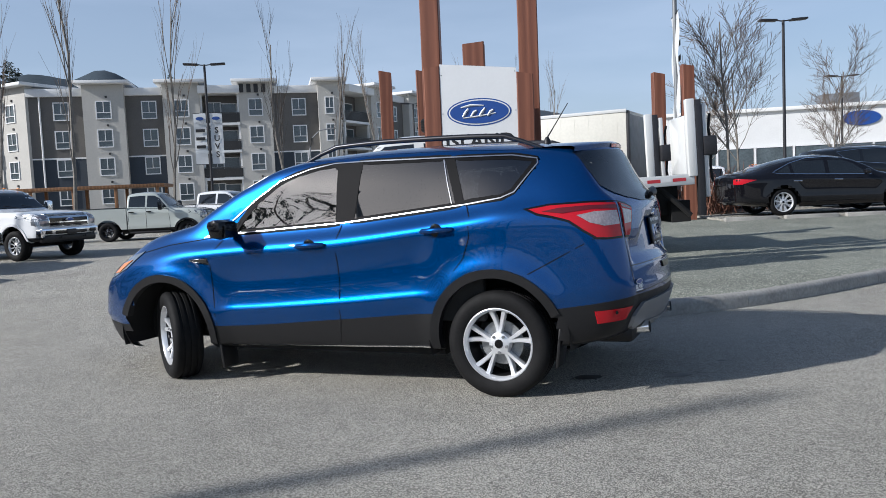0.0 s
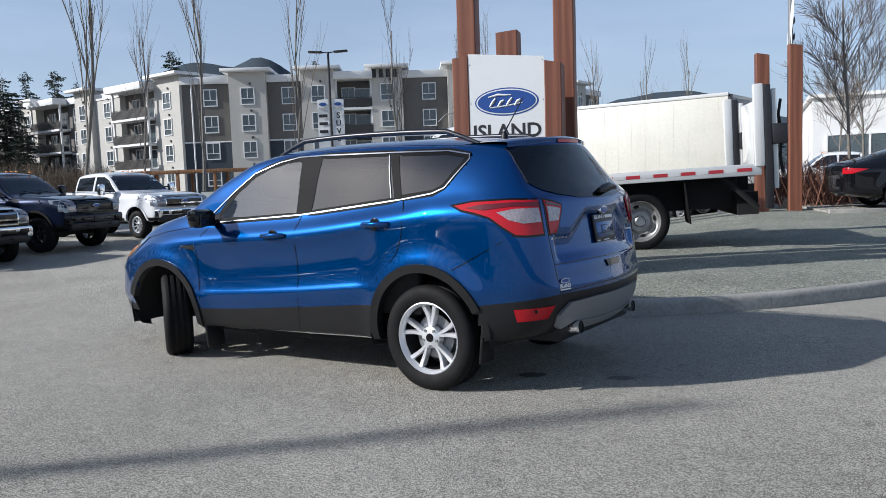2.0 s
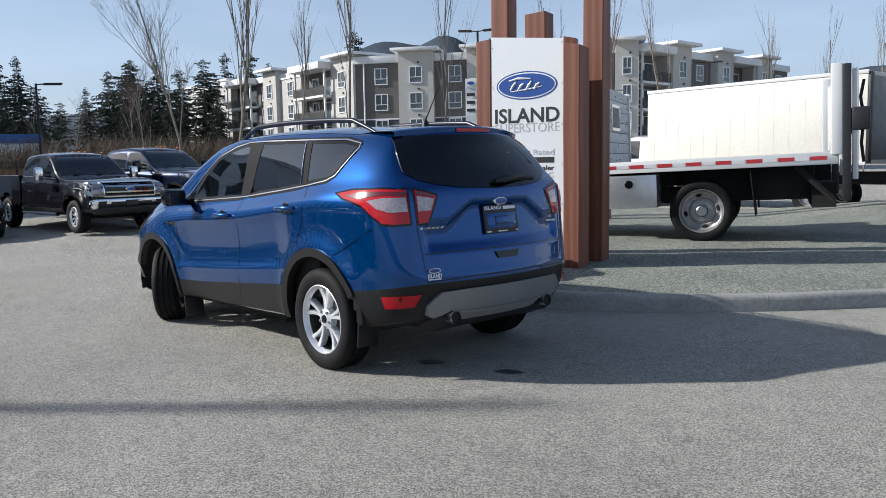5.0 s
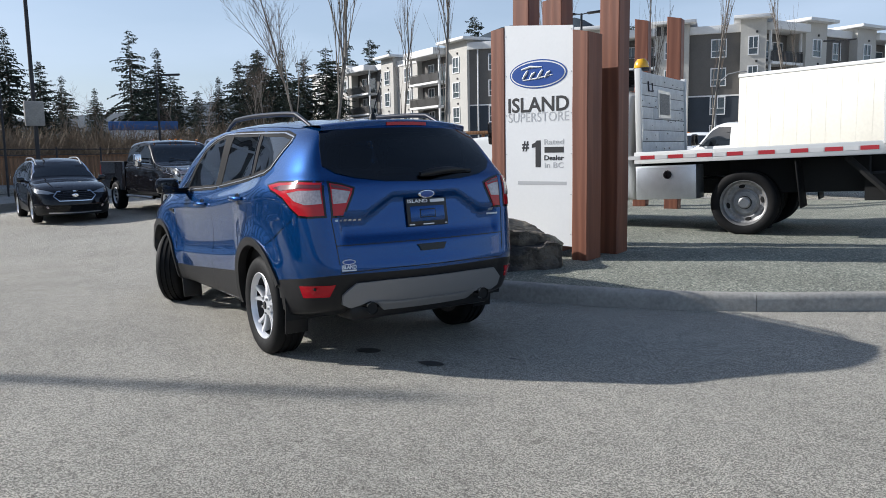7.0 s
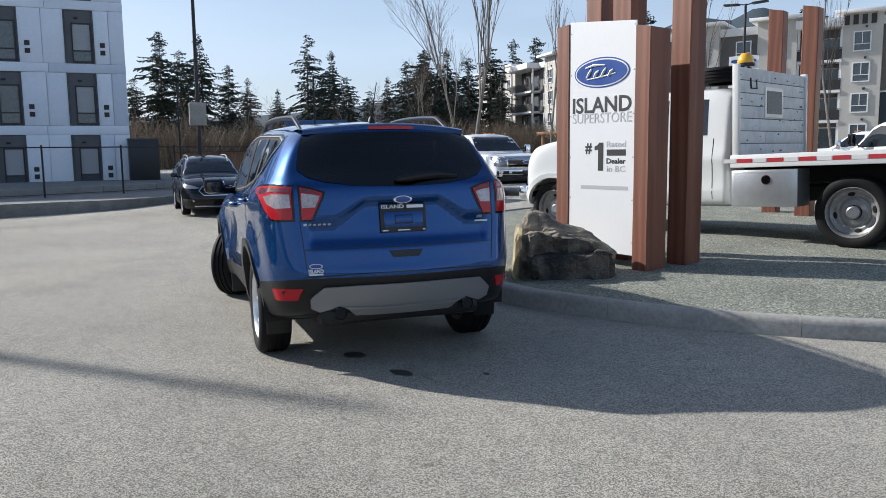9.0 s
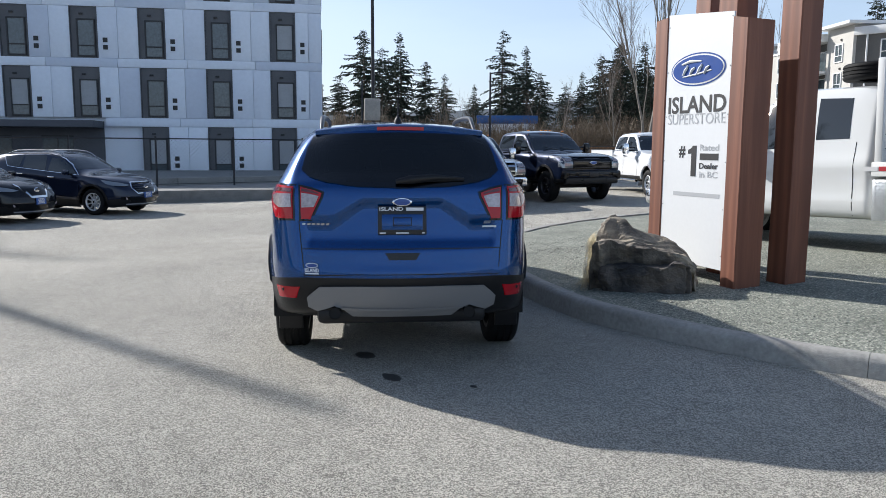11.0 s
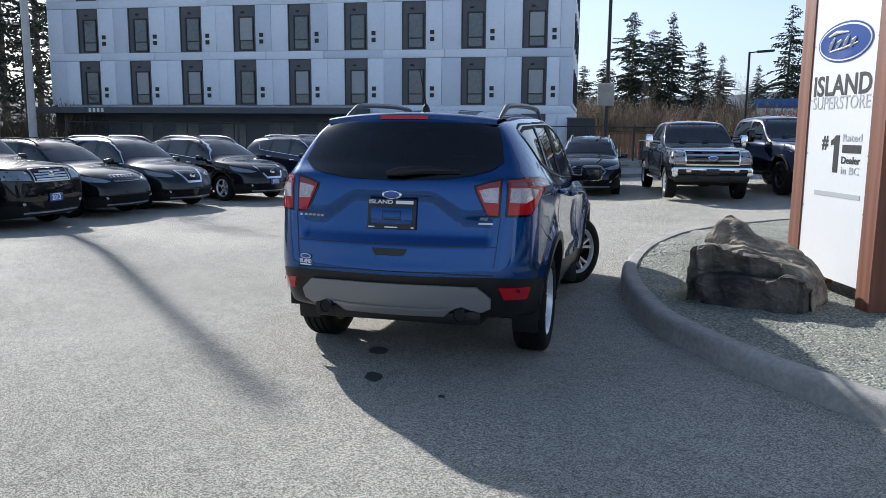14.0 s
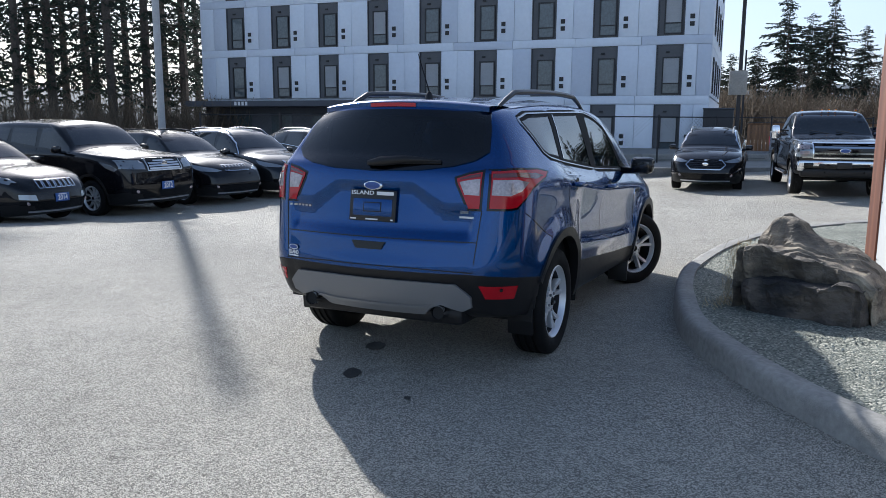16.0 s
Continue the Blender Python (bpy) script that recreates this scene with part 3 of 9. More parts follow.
def patch(tree, poly, view, off=0.004, step=0.07, thick=0.012):
    """A panel on a body: a polygon seen in a view, subdivided, laid on the skin, raised by off and given edges.
    In the views L and R a point is (x, z), in B and F (y, z), in T (x, y), in the corner views (along, z)."""
    way, along = Vector(VIEWS[view][0]), Vector(VIEWS[view][1])
    up = Vector((0, 1, 0)) if view == "T" else Vector((0, 0, 1))
    bm = bmesh.new()
    bm.faces.new([bm.verts.new((a, b, 0)) for a, b in poly])
    for k in (0, 1):
        vals = [p[k] for p in poly]
        n = int((max(vals) - min(vals)) / step)
        for i in range(1, n + 1):
            c = min(vals) + (max(vals) - min(vals)) * i / (n + 1)
            co, no = ((c, 0, 0), (1, 0, 0)) if k == 0 else ((0, c, 0), (0, 1, 0))
            bmesh.ops.bisect_plane(bm, geom=bm.verts[:] + bm.edges[:] + bm.faces[:], plane_co=co, plane_no=no)
    bmesh.ops.triangulate(bm, faces=[f for f in bm.faces if len(f.verts) > 4])
    for v in bm.verts:
        base = along * v.co.x + up * v.co.y
        hit, nor, _, _ = tree.ray_cast(base - way * 6, way)
        if hit is None:
            hit, nor, _, _ = tree.find_nearest(base - way * 0.75)
        if nor.dot(way) > 0:
            nor = -nor
        v.co = hit + nor * off
        v.normal = nor
    bm.normal_update()
    tot = sum((f.normal * f.calc_area() for f in bm.faces), Vector())
    if tot.dot(way) > 0:
        bmesh.ops.reverse_faces(bm, faces=bm.faces[:])
    if thick:
        rim = [e for e in bm.edges if e.is_boundary]
        ext = bmesh.ops.extrude_edge_only(bm, edges=rim)
        for v in [g for g in ext["geom"] if isinstance(g, bmesh.types.BMVert)]:
            v.co += way * thick
        bm.normal_update()
    return take(bm)


def band(line, width, closed=False):
    """Quads along a line in a view, of that width."""
    pts = [Vector(p) for p in line]
    n = len(pts)
    quads, sides = [], []
    for i in range(n):
        a = pts[i - 1] if (i or closed) else pts[i]
        b = pts[(i + 1) % n] if (i < n - 1 or closed) else pts[i]
        d = (b - a).normalized()
        nn = Vector((-d.y, d.x)) * width / 2
        sides.append((pts[i] + nn, pts[i] - nn))
    for i in range(n if closed else n - 1):
        j = (i + 1) % n
        quads.append([tuple(sides[i][0]), tuple(sides[i][1]), tuple(sides[j][1]), tuple(sides[j][0])])
    return quads


def fine(line, step=0.08, closed=False):
    out = []
    for i in range(len(line) - (0 if closed else 1)):
        a, b = Vector(line[i]), Vector(line[(i + 1) % len(line)])
        n = max(1, int((b - a).length / step))
        out += [tuple(a.lerp(b, k / n)) for k in range(n)]
    if not closed:
        out.append(tuple(line[-1]))
    return out


def strip(tree, line, width, view, off=0.003, thick=0.008, closed=False):
    """A moulding or gap along a line on the skin: one band with turned-in edges."""
    quads = band(fine(line, 0.07, closed), width, closed)
    way, along = Vector(VIEWS[view][0]), Vector(VIEWS[view][1])
    up = Vector((0, 1, 0)) if view == "T" else Vector((0, 0, 1))

    def on_skin(p):
        base = along * p[0] + up * p[1]
        hit, nor, _, _ = tree.ray_cast(base - way * 6, way)
        if hit is None:
            hit, nor, _, _ = tree.find_nearest(base - way * 0.75)
        if nor.dot(way) > 0:
            nor = -nor
        return hit + nor * off

    stations = [(q[0], q[1]) for q in quads] + ([] if closed else [(quads[-1][3], quads[-1][2])])
    v, f = [], []
    for a, b in stations:
        a, b = on_skin(a), on_skin(b)
        v += [tuple(a + way * thick), tuple(a), tuple(b), tuple(b + way * thick)]
    n = len(stations)
    p = [Vector(v[1]), Vector(v[2]), Vector(v[5])]
    flip = (p[1] - p[0]).cross(p[2] - p[0]).dot(way) > 0
    for i in range(n if closed else n - 1):
        j = (i + 1) % n
        for k in range(3):
            q = (i * 4 + k, i * 4 + k + 1, j * 4 + k + 1, j * 4 + k)
            f.append(q[::-1] if flip else q)
    return v, f


def arc(cx, cz, r, a0, a1, n=28):
    return [(cx + r * math.cos(radians(a0 + (a1 - a0) * i / n)), cz + r * math.sin(radians(a0 + (a1 - a0) * i / n))) for i in range(n + 1)]


def mirrored(poly):
    return [(-a, b) for a, b in poly]


def tyre_shape(r, w, rim):
    """A tyre about the y axis: bulged walls, grooved tread."""
    h = w / 2
    prof = [(rim, -h * 0.86), (rim + 0.012, -h * 0.93), (rim + 0.45 * (r - rim), -h), (r - 0.03, -h * 0.96), (r - 0.008, -h * 0.82), (r, -h * 0.66)]
    for c in (-0.42, 0.0, 0.42):
        prof += [(r + 0.001, (c - 0.1) * h), (r - 0.009, (c - 0.085) * h), (r - 0.009, (c + 0.085) * h), (r + 0.001, (c + 0.1) * h)]
    prof += [(a, -b) for a, b in prof[5::-1]]
    return lathe(prof, 44)


def wheel(parent, x, y, z, r, w, rim, side, style="split", steer=0.0, mat="alloy"):
    """A wheel with its outer face to the side (+1 left, -1 right). The rim is the part; tyre, disc, nuts and cap hang on it."""
    lip = lathe([(rim + 0.004, 0.36 * w), (rim + 0.003, 0.42 * w), (rim - 0.006, 0.44 * w), (rim - 0.02, 0.36 * w), (rim - 0.026, 0.26 * w)], 40)
    barrel = lathe([(rim - 0.024, 0.27 * w), (rim - 0.03, 0.05 * w), (rim - 0.03, -0.42 * w), (rim, -0.43 * w)], 40)
    shapes, spokes = [lip], []
    pairs = {"split": 5, "five": 5, "multi": 10, "steel": 0, "mesh": 9, "dually": 0}[style]
    face = 0.30 * w
    if pairs:
        for i in range(pairs):
            a0 = 360 / pairs * i + 90
            gap = {"split": 13, "five": 0, "multi": 0, "mesh": 6}[style]
            for d in ((-gap, gap) if gap else (0,)):
                wd = {"split": 0.038, "five": 0.07, "multi": 0.034, "mesh": 0.024}[style]
                n = 6
                v, f = [], []
                for k in range(n + 1):
                    t = k / n
                    rr = 0.045 + (rim - 0.050) * t
                    aa = radians(a0 + d * (0.30 + 0.70 * t))
                    c = Vector((rr * math.cos(aa), face - 0.018 * math.sin(math.pi * t) + 0.012 * t, rr * math.sin(aa)))
                    tg = Vector((-math.sin(aa), 0, math.cos(aa))) * wd * (0.55 + 0.45 * t)
                    v += [tuple(c - tg * 0.5 - Vector((0, 0.012, 0))), tuple(c - tg * 0.36), tuple(c + tg * 0.36), tuple(c + tg * 0.5 - Vector((0, 0.012, 0))), tuple(c + tg * 0.4 - Vector((0, 0.05, 0))), tuple(c - tg * 0.4 - Vector((0, 0.05, 0)))]
                for k in range(n):
                    for e in range(6):
                        f.append((k * 6 + e, k * 6 + (e + 1) % 6, (k + 1) * 6 + (e + 1) % 6, (k + 1) * 6 + e))
                spokes.append((v, f))
        shapes.append(lathe([(0.0, face + 0.006), (0.05, face + 0.004), (0.072, face - 0.006), (0.078, face - 0.05)], 30))
    elif style == "steel":
        shapes.append(lathe([(0.0, 0.1 * w), (0.07, 0.1 * w), (0.09, 0.16 * w), (rim * 0.62, 0.20 * w), (rim * 0.8, 0.02 * w), (rim - 0.02, 0.0)], 40))
    else:
        shapes.append(lathe([(0.0, 0.30 * w), (0.06, 0.30 * w), (0.065, 0.05 * w), (rim * 0.58, -0.10 * w), (rim * 0.66, -0.02 * w), (rim * 0.78, -0.02 * w), (rim * 0.9, 0.1 * w)], 40))
    hub = part("wheel", join(*shapes), M[mat], parent)
    flip = pose(x, y, z, 0, 0, (0 if side > 0 else 180) + steer)
    hub.matrix_local = flip
    part("barrel", barrel, M["dark_alloy"] if style != "dually" else M[mat], hub)
    for sp in spokes:
        part("spoke", sp, M[mat], hub)
    part("tyre", tyre_shape(r, w, rim), M["rubber"], hub)
    part("brake_disc", lathe([(0.0, 0.02 * w), (0.15 if rim > 0.19 else 0.12, 0.02 * w), (0.15 if rim > 0.19 else 0.12, -0.03 * w), (0.0, -0.03 * w)], 28), M["steel"], hub)
    if style == "dually":
        hole = moved(lathe([(0.0, 0.012), (0.020, 0.012), (0.026, 0.0)], 14), Matrix.Diagonal((1.0, 1, 1.7, 1)))
        for a in (80, 170, 260, 350):
            part("hand_hole", moved(hole, pose(rim * 0.72 * math.cos(radians(a)), -0.004, rim * 0.72 * math.sin(radians(a)), 0, -a, 0)), M["under"], hub)
        part("hub_cap", lathe([(0.0, 0.34 * w), (0.06, 0.34 * w), (0.078, 0.28 * w), (0.082, -0.05 * w)], 24), M["steel"], hub)
    else:
        part("hub_cap", lathe([(0.0, face + 0.014), (0.026, face + 0.012), (0.031, face + 0.004)], 20), M["gloss_black"], hub, "black centre cap")
    nr = 0.057 if style != "dually" else 0.115
    nut = cyl((0, face - 0.012 if style != "dually" else -0.06 * w, 0), (0, face + 0.010 if style != "dually" else 0.04 * w, 0), 0.0105, n=6)
    for i in range(5 if style != "dually" else 10):
        a = radians(i * (72 if style != "dually" else 36) + 54)
        o = part("lug_nut", moved(nut, pose(nr * math.cos(a), 0, nr * math.sin(a))), M["steel"], hub)
    return hub


def body_of(s, parent, paint, clad="plastic", open_polys=(), rear_poly=None, front_poly=None, below=2.0, paint_below=None, label=""):
    """The painted body and its lower cladding, with wheel arches and window openings cut out. Returns the tree of the whole skin."""
    v, f, line = shell(s, *s.get("mesh", ()))
    tree = BVHTree.FromPolygons([Vector(p) for p in v], f)
    va = np.array(v)
    cen = np.array([va[list(q)].mean(0) for q in f])
    keep = np.ones(len(f), bool)
    for ax in s["axles"]:
        keep &= ~((np.hypot(cen[:, 0] - ax, cen[:, 2] - s["hub_z"]) < s["arch"]) & (np.abs(cen[:, 1]) > 0.45))
    for poly in open_polys:
        near = [i for i in range(len(f)) if abs(cen[i, 1]) > 0.45 and inside((cen[i, 0], cen[i, 2]), poly)]
        keep[near] = False
    for poly, cond in ((rear_poly, cen[:, 0] < -0.3), (front_poly, (cen[:, 0] > 1.2) & (cen[:, 2] > 1.0))):
        if poly:
            near = [i for i in range(len(f)) if cond[i] and inside((cen[i, 1], cen[i, 2]), poly)]
            keep[near] = False
    up = np.array(line) >= below - 1e-6
    part("body", welded(v, f, keep & up), M[paint], parent, label)
    part("lower_cladding", welded(v, f, keep & ~up), M[clad], parent)
    return tree


def wheel_set(s, parent, style, mat, w=0.225, rim=0.222, track=None, steer=0.0):
    y = track or (float(s["wide"](s["axles"][0])) - w / 2 - 0.012)
    for i, ax in enumerate(s["axles"]):
        for sd in (1, -1):
            wheel(parent, ax, sd * y, s["tyre"], s["tyre"], w, rim, sd, style, steer if i else 0.0, mat)
    x0, x1 = s["axles"]
    part("underbody", join(box((x0 + x1) / 2, 0, 0.42, x1 - x0 - 0.9, 1.5, 0.34), box(x1, 0, 0.55, 1.25, 1.12, 0.5), box(x0, 0, 0.58, 1.25, 1.12, 0.42),
                           cyl((x0, -y, s["tyre"]), (x0, y, s["tyre"]), 0.05), cyl((x1, -y, s["tyre"]), (x1, y, s["tyre"]), 0.05)), M["under"], parent, smooth=False)


# ---- ground, island and kerb ----
def lot(x, y):
    """Height of the asphalt: a shallow dip beside the island, and a fall towards the row of parked cars."""
    d2 = ((x + 1.7) ** 2 + (y - 7.0) ** 2) / 1.8 ** 2
    dip = -0.08 * math.exp(-0.5 * d2) if d2 < 18 else 0.0
    return dip - 0.38 * ease((-x - 3.0) / 7.0) * ease((22.0 - y) / 14.0) * ease((60 + x) / 20.0)


lines_x = [-2500, -300, -60, -50, -40, -32] + [-26 + 0.5 * k for k in range(66)] + [40, 300, 2500]
lines_y = [-2500, -300, -40] + [-12.0 + 0.5 * k for k in range(72)] + [40, 300, 2500]
nl = len(lines_y)
solid("ground", ([(x, y, lot(x, y)) for x in lines_x for y in lines_y], [(i * nl + j, (i + 1) * nl + j, (i + 1) * nl + j + 1, i * nl + j + 1) for i in range(len(lines_x) - 1) for j in range(nl - 1)]), M["asphalt"],
      "weathered grey asphalt of a dealership lot", "ground", kind="structure")


def spline(pts, n=8, closed=True):
    """Catmull-Rom through plan points."""
    out, m = [], len(pts)
    for i in range(m if closed else m - 1):
        p = [Vector(pts[(i + k) % m]) if closed else Vector(pts[max(0, min(m - 1, i + k))]) for k in (-1, 0, 1, 2)]
        for j in range(n):
            t = j / n
            out.append(tuple(0.5 * (2 * p[1] + (p[2] - p[0]) * t + (2 * p[0] - 5 * p[1] + 4 * p[2] - p[3]) * t * t + (3 * p[1] - p[0] - 3 * p[2] + p[3]) * t ** 3)))
    if not closed:
        out.append(tuple(pts[-1]))
    return out


ISLAND = [(8.6, 11.6), (6.6, 10.2), (5.3, 9.35), (4.2, 8.62), (3.2, 8.07), (2.5, 7.83), (1.7, 7.68), (0.9, 7.64), (0.2, 7.76), (-0.7, 8.02), (-1.6, 8.42), (-3.0, 9.35),
          (-4.3, 10.7), (-5.3, 12.8), (-5.9, 15.5), (-5.6, 18.2), (-4.2, 20.0), (-1.0, 20.9), (4.0, 21.2), (9.0, 21.2), (14.0, 20.6), (16.5, 18.6), (15.5, 16.0), (12.0, 13.6)]
edge = spline(ISLAND, 10)
KERB_H, KERB_W = 0.15, 0.16


def offset_ring(ring, d):
    return grown(ring, d)


def mound(x, y):
    """Height of the gravel inside the island."""
    near = max(0.0, 1 - math.hypot((x - 1.5) / 7.5, (y - 12.5) / 4.6) ** 2)
    return KERB_H - 0.035 + 0.10 * near + 0.014 * noise.noise((x * 1.3, y * 1.3, 0)) + 0.006 * noise.noise((x * 6, y * 6, 3)) + 0.24 * max(0.0, min(1.0, (y - 13.2) / 5.0)) * max(0.0, min(1.0, (x - 2.8) / 2.6))


# kerb: lengths of cast concrete with a rounded nose, parted by joints
kerb = thing("kerb", "grey cast concrete kerb round a gravel island", "kerb", kind="structure")
inner = offset_ring(edge, -KERB_W)
seg = 20
joint_mat = M["concrete_dark"]
section_k = [(0.0, -0.12), (0.012, 0.10), (0.02, 0.128), (0.042, 0.148), (0.075, 0.152), (1.0, 0.145), (1.0, -0.12)]
total = len(edge)
for s0 in range(0, total, seg):
    v, f = [], []
    n = len(section_k)
    idx = [(s0 + k) % total for k in range(min(seg, total - s0) + 1)]
    for q, i in enumerate(idx):
        o, w = Vector(edge[i]), Vector(inner[i])
        if q == len(idx) - 1:
            prev = idx[-2]
            o, w = o.lerp(Vector(edge[prev]), 0.04), w.lerp(Vector(inner[prev]), 0.04)
        wob = 0.004 * noise.noise((o.x * 2, o.y * 2, 5))
        for a, z in section_k:
            p = o.lerp(w, a if a == 1.0 else a / KERB_W)
            v.append((p.x, p.y, z + (wob if z > 0 else 0)))
    for q in range(len(idx) - 1):
        for k in range(n - 1):
            f.append((q * n + k, (q + 1) * n + k, (q + 1) * n + k + 1, q * n + k + 1))
    f += [tuple(range(n)), tuple(range((len(idx) - 1) * n, len(idx) * n))[::-1]]
    part("kerb_stone", (v, f), M["concrete"], kerb)

# gravel bed as a fine sheet
bm = bmesh.new()
ring = offset_ring(edge, -KERB_W + 0.01)
bm.faces.new([bm.verts.new((x, y, 0)) for x, y in ring])
for lo, hi, k, stp in ((-6, 17, 0, 0.35), (7, 22, 1, 0.35)):
    c = lo
    while c < hi:
        bmesh.ops.bisect_plane(bm, geom=bm.verts[:] + bm.edges[:] + bm.faces[:], plane_co=(c, 0, 0) if k == 0 else (0, c, 0), plane_no=(1, 0, 0) if k == 0 else (0, 1, 0))
        c += stp
bmesh.ops.triangulate(bm, faces=bm.faces[:])
for p in bm.verts:
    e = 1.0 if not p.is_boundary else 0.0
    p.co.z = mound(p.co.x, p.co.y) if e else KERB_H - 0.03
bm.normal_update()
if sum(f.normal.z for f in bm.faces) < 0:
    bmesh.ops.reverse_faces(bm, faces=bm.faces[:])
solid("gravel_bed", take(bm), M["gravel"], "grey-green crushed gravel filling the kerbed island", "gravel", kind="structure")

# ---- pylon sign ----
PX = Vector((0.905, -0.095, 0)).normalized()      # along the panel
PIN = Vector((-PX.y, PX.x, 0))                     # behind the panel
ANG = math.degrees(math.atan2(PX.y, PX.x))
P0 = Vector((0.054, 9.396, 0))                     # panel's first edge
PW, PZ0, PZL, PZR = 0.913, 0.33, 2.88, 2.79


def timber(w, d, z0, zl, zr):
    """A sawn post with a sloping top and eased edges; origin at its front middle."""
    e = 0.012
    ring_ = [(-w / 2 + e, 0), (w / 2 - e, 0), (w / 2, e), (w / 2, d - e), (w / 2 - e, d), (-w / 2 + e, d), (-w / 2, d - e), (-w / 2, e)]
    v, f = [], []
    for q in range(7):
        t = q / 6
        for x, y in ring_:
            zt = zl + (zr - zl) * (x / w + 0.5)
            v.append((x + 0.003 * math.sin(q * 2.1 + zl), y, z0 + (zt - z0) * t))
    for q in range(6):
        for k in range(8):
            f.append((q * 8 + k, q * 8 + (k + 1) % 8, (q + 1) * 8 + (k + 1) % 8, (q + 1) * 8 + k))
    f += [tuple(range(8))[::-1], tuple(range(48, 56))]
    return v, f


pylon = thing("pylon_sign", "white dealership sign panel framed by rough reddish timber posts", "sign", pose(P0.x, P0.y, 0, 0, 0, ANG))
panel_v = [(0, 0.0, PZ0), (PW, 0.0, PZ0 - 0.02), (PW, 0.0, PZR), (0, 0.0, PZL)]
pv = panel_v + [(x, 0.02, z) for x, _, z in panel_v]
part("panel", (pv, [(0, 1, 2, 3), (7, 6, 5, 4), (0, 4, 5, 1), (1, 5, 6, 2), (2, 6, 7, 3), (3, 7, 4, 0)]), M["sign_white"], pylon, "white sign panel")
part("frame", box(PW / 2, 0.06, 0.42, PW, 0.06, 0.08), M["sign_black"], pylon)
part("back_panel", box(PW / 2, 0.30, 1.5, PW, 0.02, 2.3), M["sign_white"], pylon)
for x, y, w, d, zl, zr in ((-0.10, -0.01, 0.20, 0.36, 2.84, 2.86), (PW + 0.10, -0.02, 0.20, 0.34, 2.74, 2.70), (-0.165, 0.60, 0.24, 0.27, 5.3, 5.2), (0.39, 0.42, 0.27, 0.28, 3.18, 3.20), (1.075, 0.56, 0.25, 0.28, 5.1, 5.0)):
    o = part("post", timber(w, d, 0.02, zl, zr), M["wood"], pylon)
    o.location = (x, y, 0)
for i in range(6):
    for sx in (0.018, PW - 0.018):
        part("screw", moved(lathe([(0.0, -0.004), (0.006, -0.003), (0.007, 0.0)], 8), pose(sx, -0.001, PZ0 + 0.12 + i * 0.46)), M["steel"], pylon)


def ellipse(cx, cz, a, b, y, n=48):
    v = [(cx, y, cz)] + [(cx + a * math.cos(2 * math.pi * i / n), y, cz + b * math.sin(2 * math.pi * i / n)) for i in range(n)]
    return v, [(0, 1 + (i + 1) % n, 1 + i)[::-1] for i in range(n)]


oz = 2.29
part("logo_rim", ellipse(PW / 2, oz, 0.385, 0.165, -0.003), M["sign_blue"], pylon, "blue oval emblem")
part("logo_ring", ellipse(PW / 2, oz, 0.368, 0.150, -0.006), M["sign_white"], pylon)
part("logo_field", ellipse(PW / 2, oz, 0.352, 0.136, -0.009), M["sign_blue"], pylon)
# a plain flourish in place of the maker's name
part("logo_flourish", join(*[moved(tube([(-0.20 + 0.1 * k, 0, -0.05), (-0.165 + 0.1 * k, 0, 0.0), (-0.13 + 0.1 * k, 0, 0.045 if k % 2 == 0 else 0.02)], [0.012, 0.018, 0.010], 6), pose(PW / 2, -0.010, oz)) for k in range(4)],
                           moved(tube([(-0.22, 0, 0.06), (-0.1, 0, 0.085), (0.06, 0, 0.075)], [0.008, 0.016, 0.006], 6), pose(PW / 2, -0.010, oz)),
                           moved(tube([(-0.2, 0, -0.065), (0.0, 0, -0.05), (0.2, 0, -0.02)], [0.006, 0.010, 0.006], 6), pose(PW / 2, -0.010, oz))), M["sign_white"], pylon)
lettering("lettering", "ISLAND", 0.235, M["sign_black"], pylon, pose(PW / 2, -0.002, 1.935), 0.82, bold=0.005)
lettering("lettering", "SUPERSTORE", 0.155, M["sign_grey"], pylon, pose(PW / 2, -0.002, 1.795), 0.82)
lettering("lettering", "#", 0.16, M["sign_black"], pylon, pose(0.285, -0.002, 1.470), 0.095, bold=0.004)
one = [(-0.012, -0.155), (0.058, -0.155), (0.058, 0.155), (0.005, 0.155), (-0.020, 0.128), (-0.062, 0.112), (-0.062, 0.070), (-0.012, 0.078)]
part("numeral_one", moved(prism(one, -0.001, 0.002), pose(0.435, -0.001, 1.375) @ pose(0, 0, 0, 90, 0, 0)), M["sign_black"], pylon, "bold black numeral", smooth=False)
lettering("lettering", "Rated", 0.088, M["sign_grey"], pylon, pose(0.672, -0.002, 1.508), 0.26, bold=0.001)
part("lettering_bar", box(0.672, -0.001, 1.420, 0.255, 0.003, 0.066), M["sign_black"], pylon, "bold black word as a bar")
lettering("lettering", "Dealer", 0.080, M["sign_black"], pylon, pose(0.672, -0.002, 1.325), 0.26, bold=0.002)
lettering("lettering", "in BC", 0.090, M["sign_grey"], pylon, pose(0.672, -0.002, 1.240), 0.25, bold=0.001)
part("lettering_bar", box(PW / 2 + 0.05, -0.001, 1.035, 0.66, 0.003, 0.040), M["sign_grey"], pylon, "grey line of lettering as a bar")


def post_pair(xa, ya, za, xb, yb, zb, label):
    for x, y, zt in ((xa, ya, za), (xb, yb, zb)):
        solid("timber_post", timber(0.29, 0.30, 0.05, zt + 0.03, zt - 0.03), M["wood"], label, "post", pose(x, y, 0, 0, 0, random.uniform(-6, 6)), group="timber posts of the island")


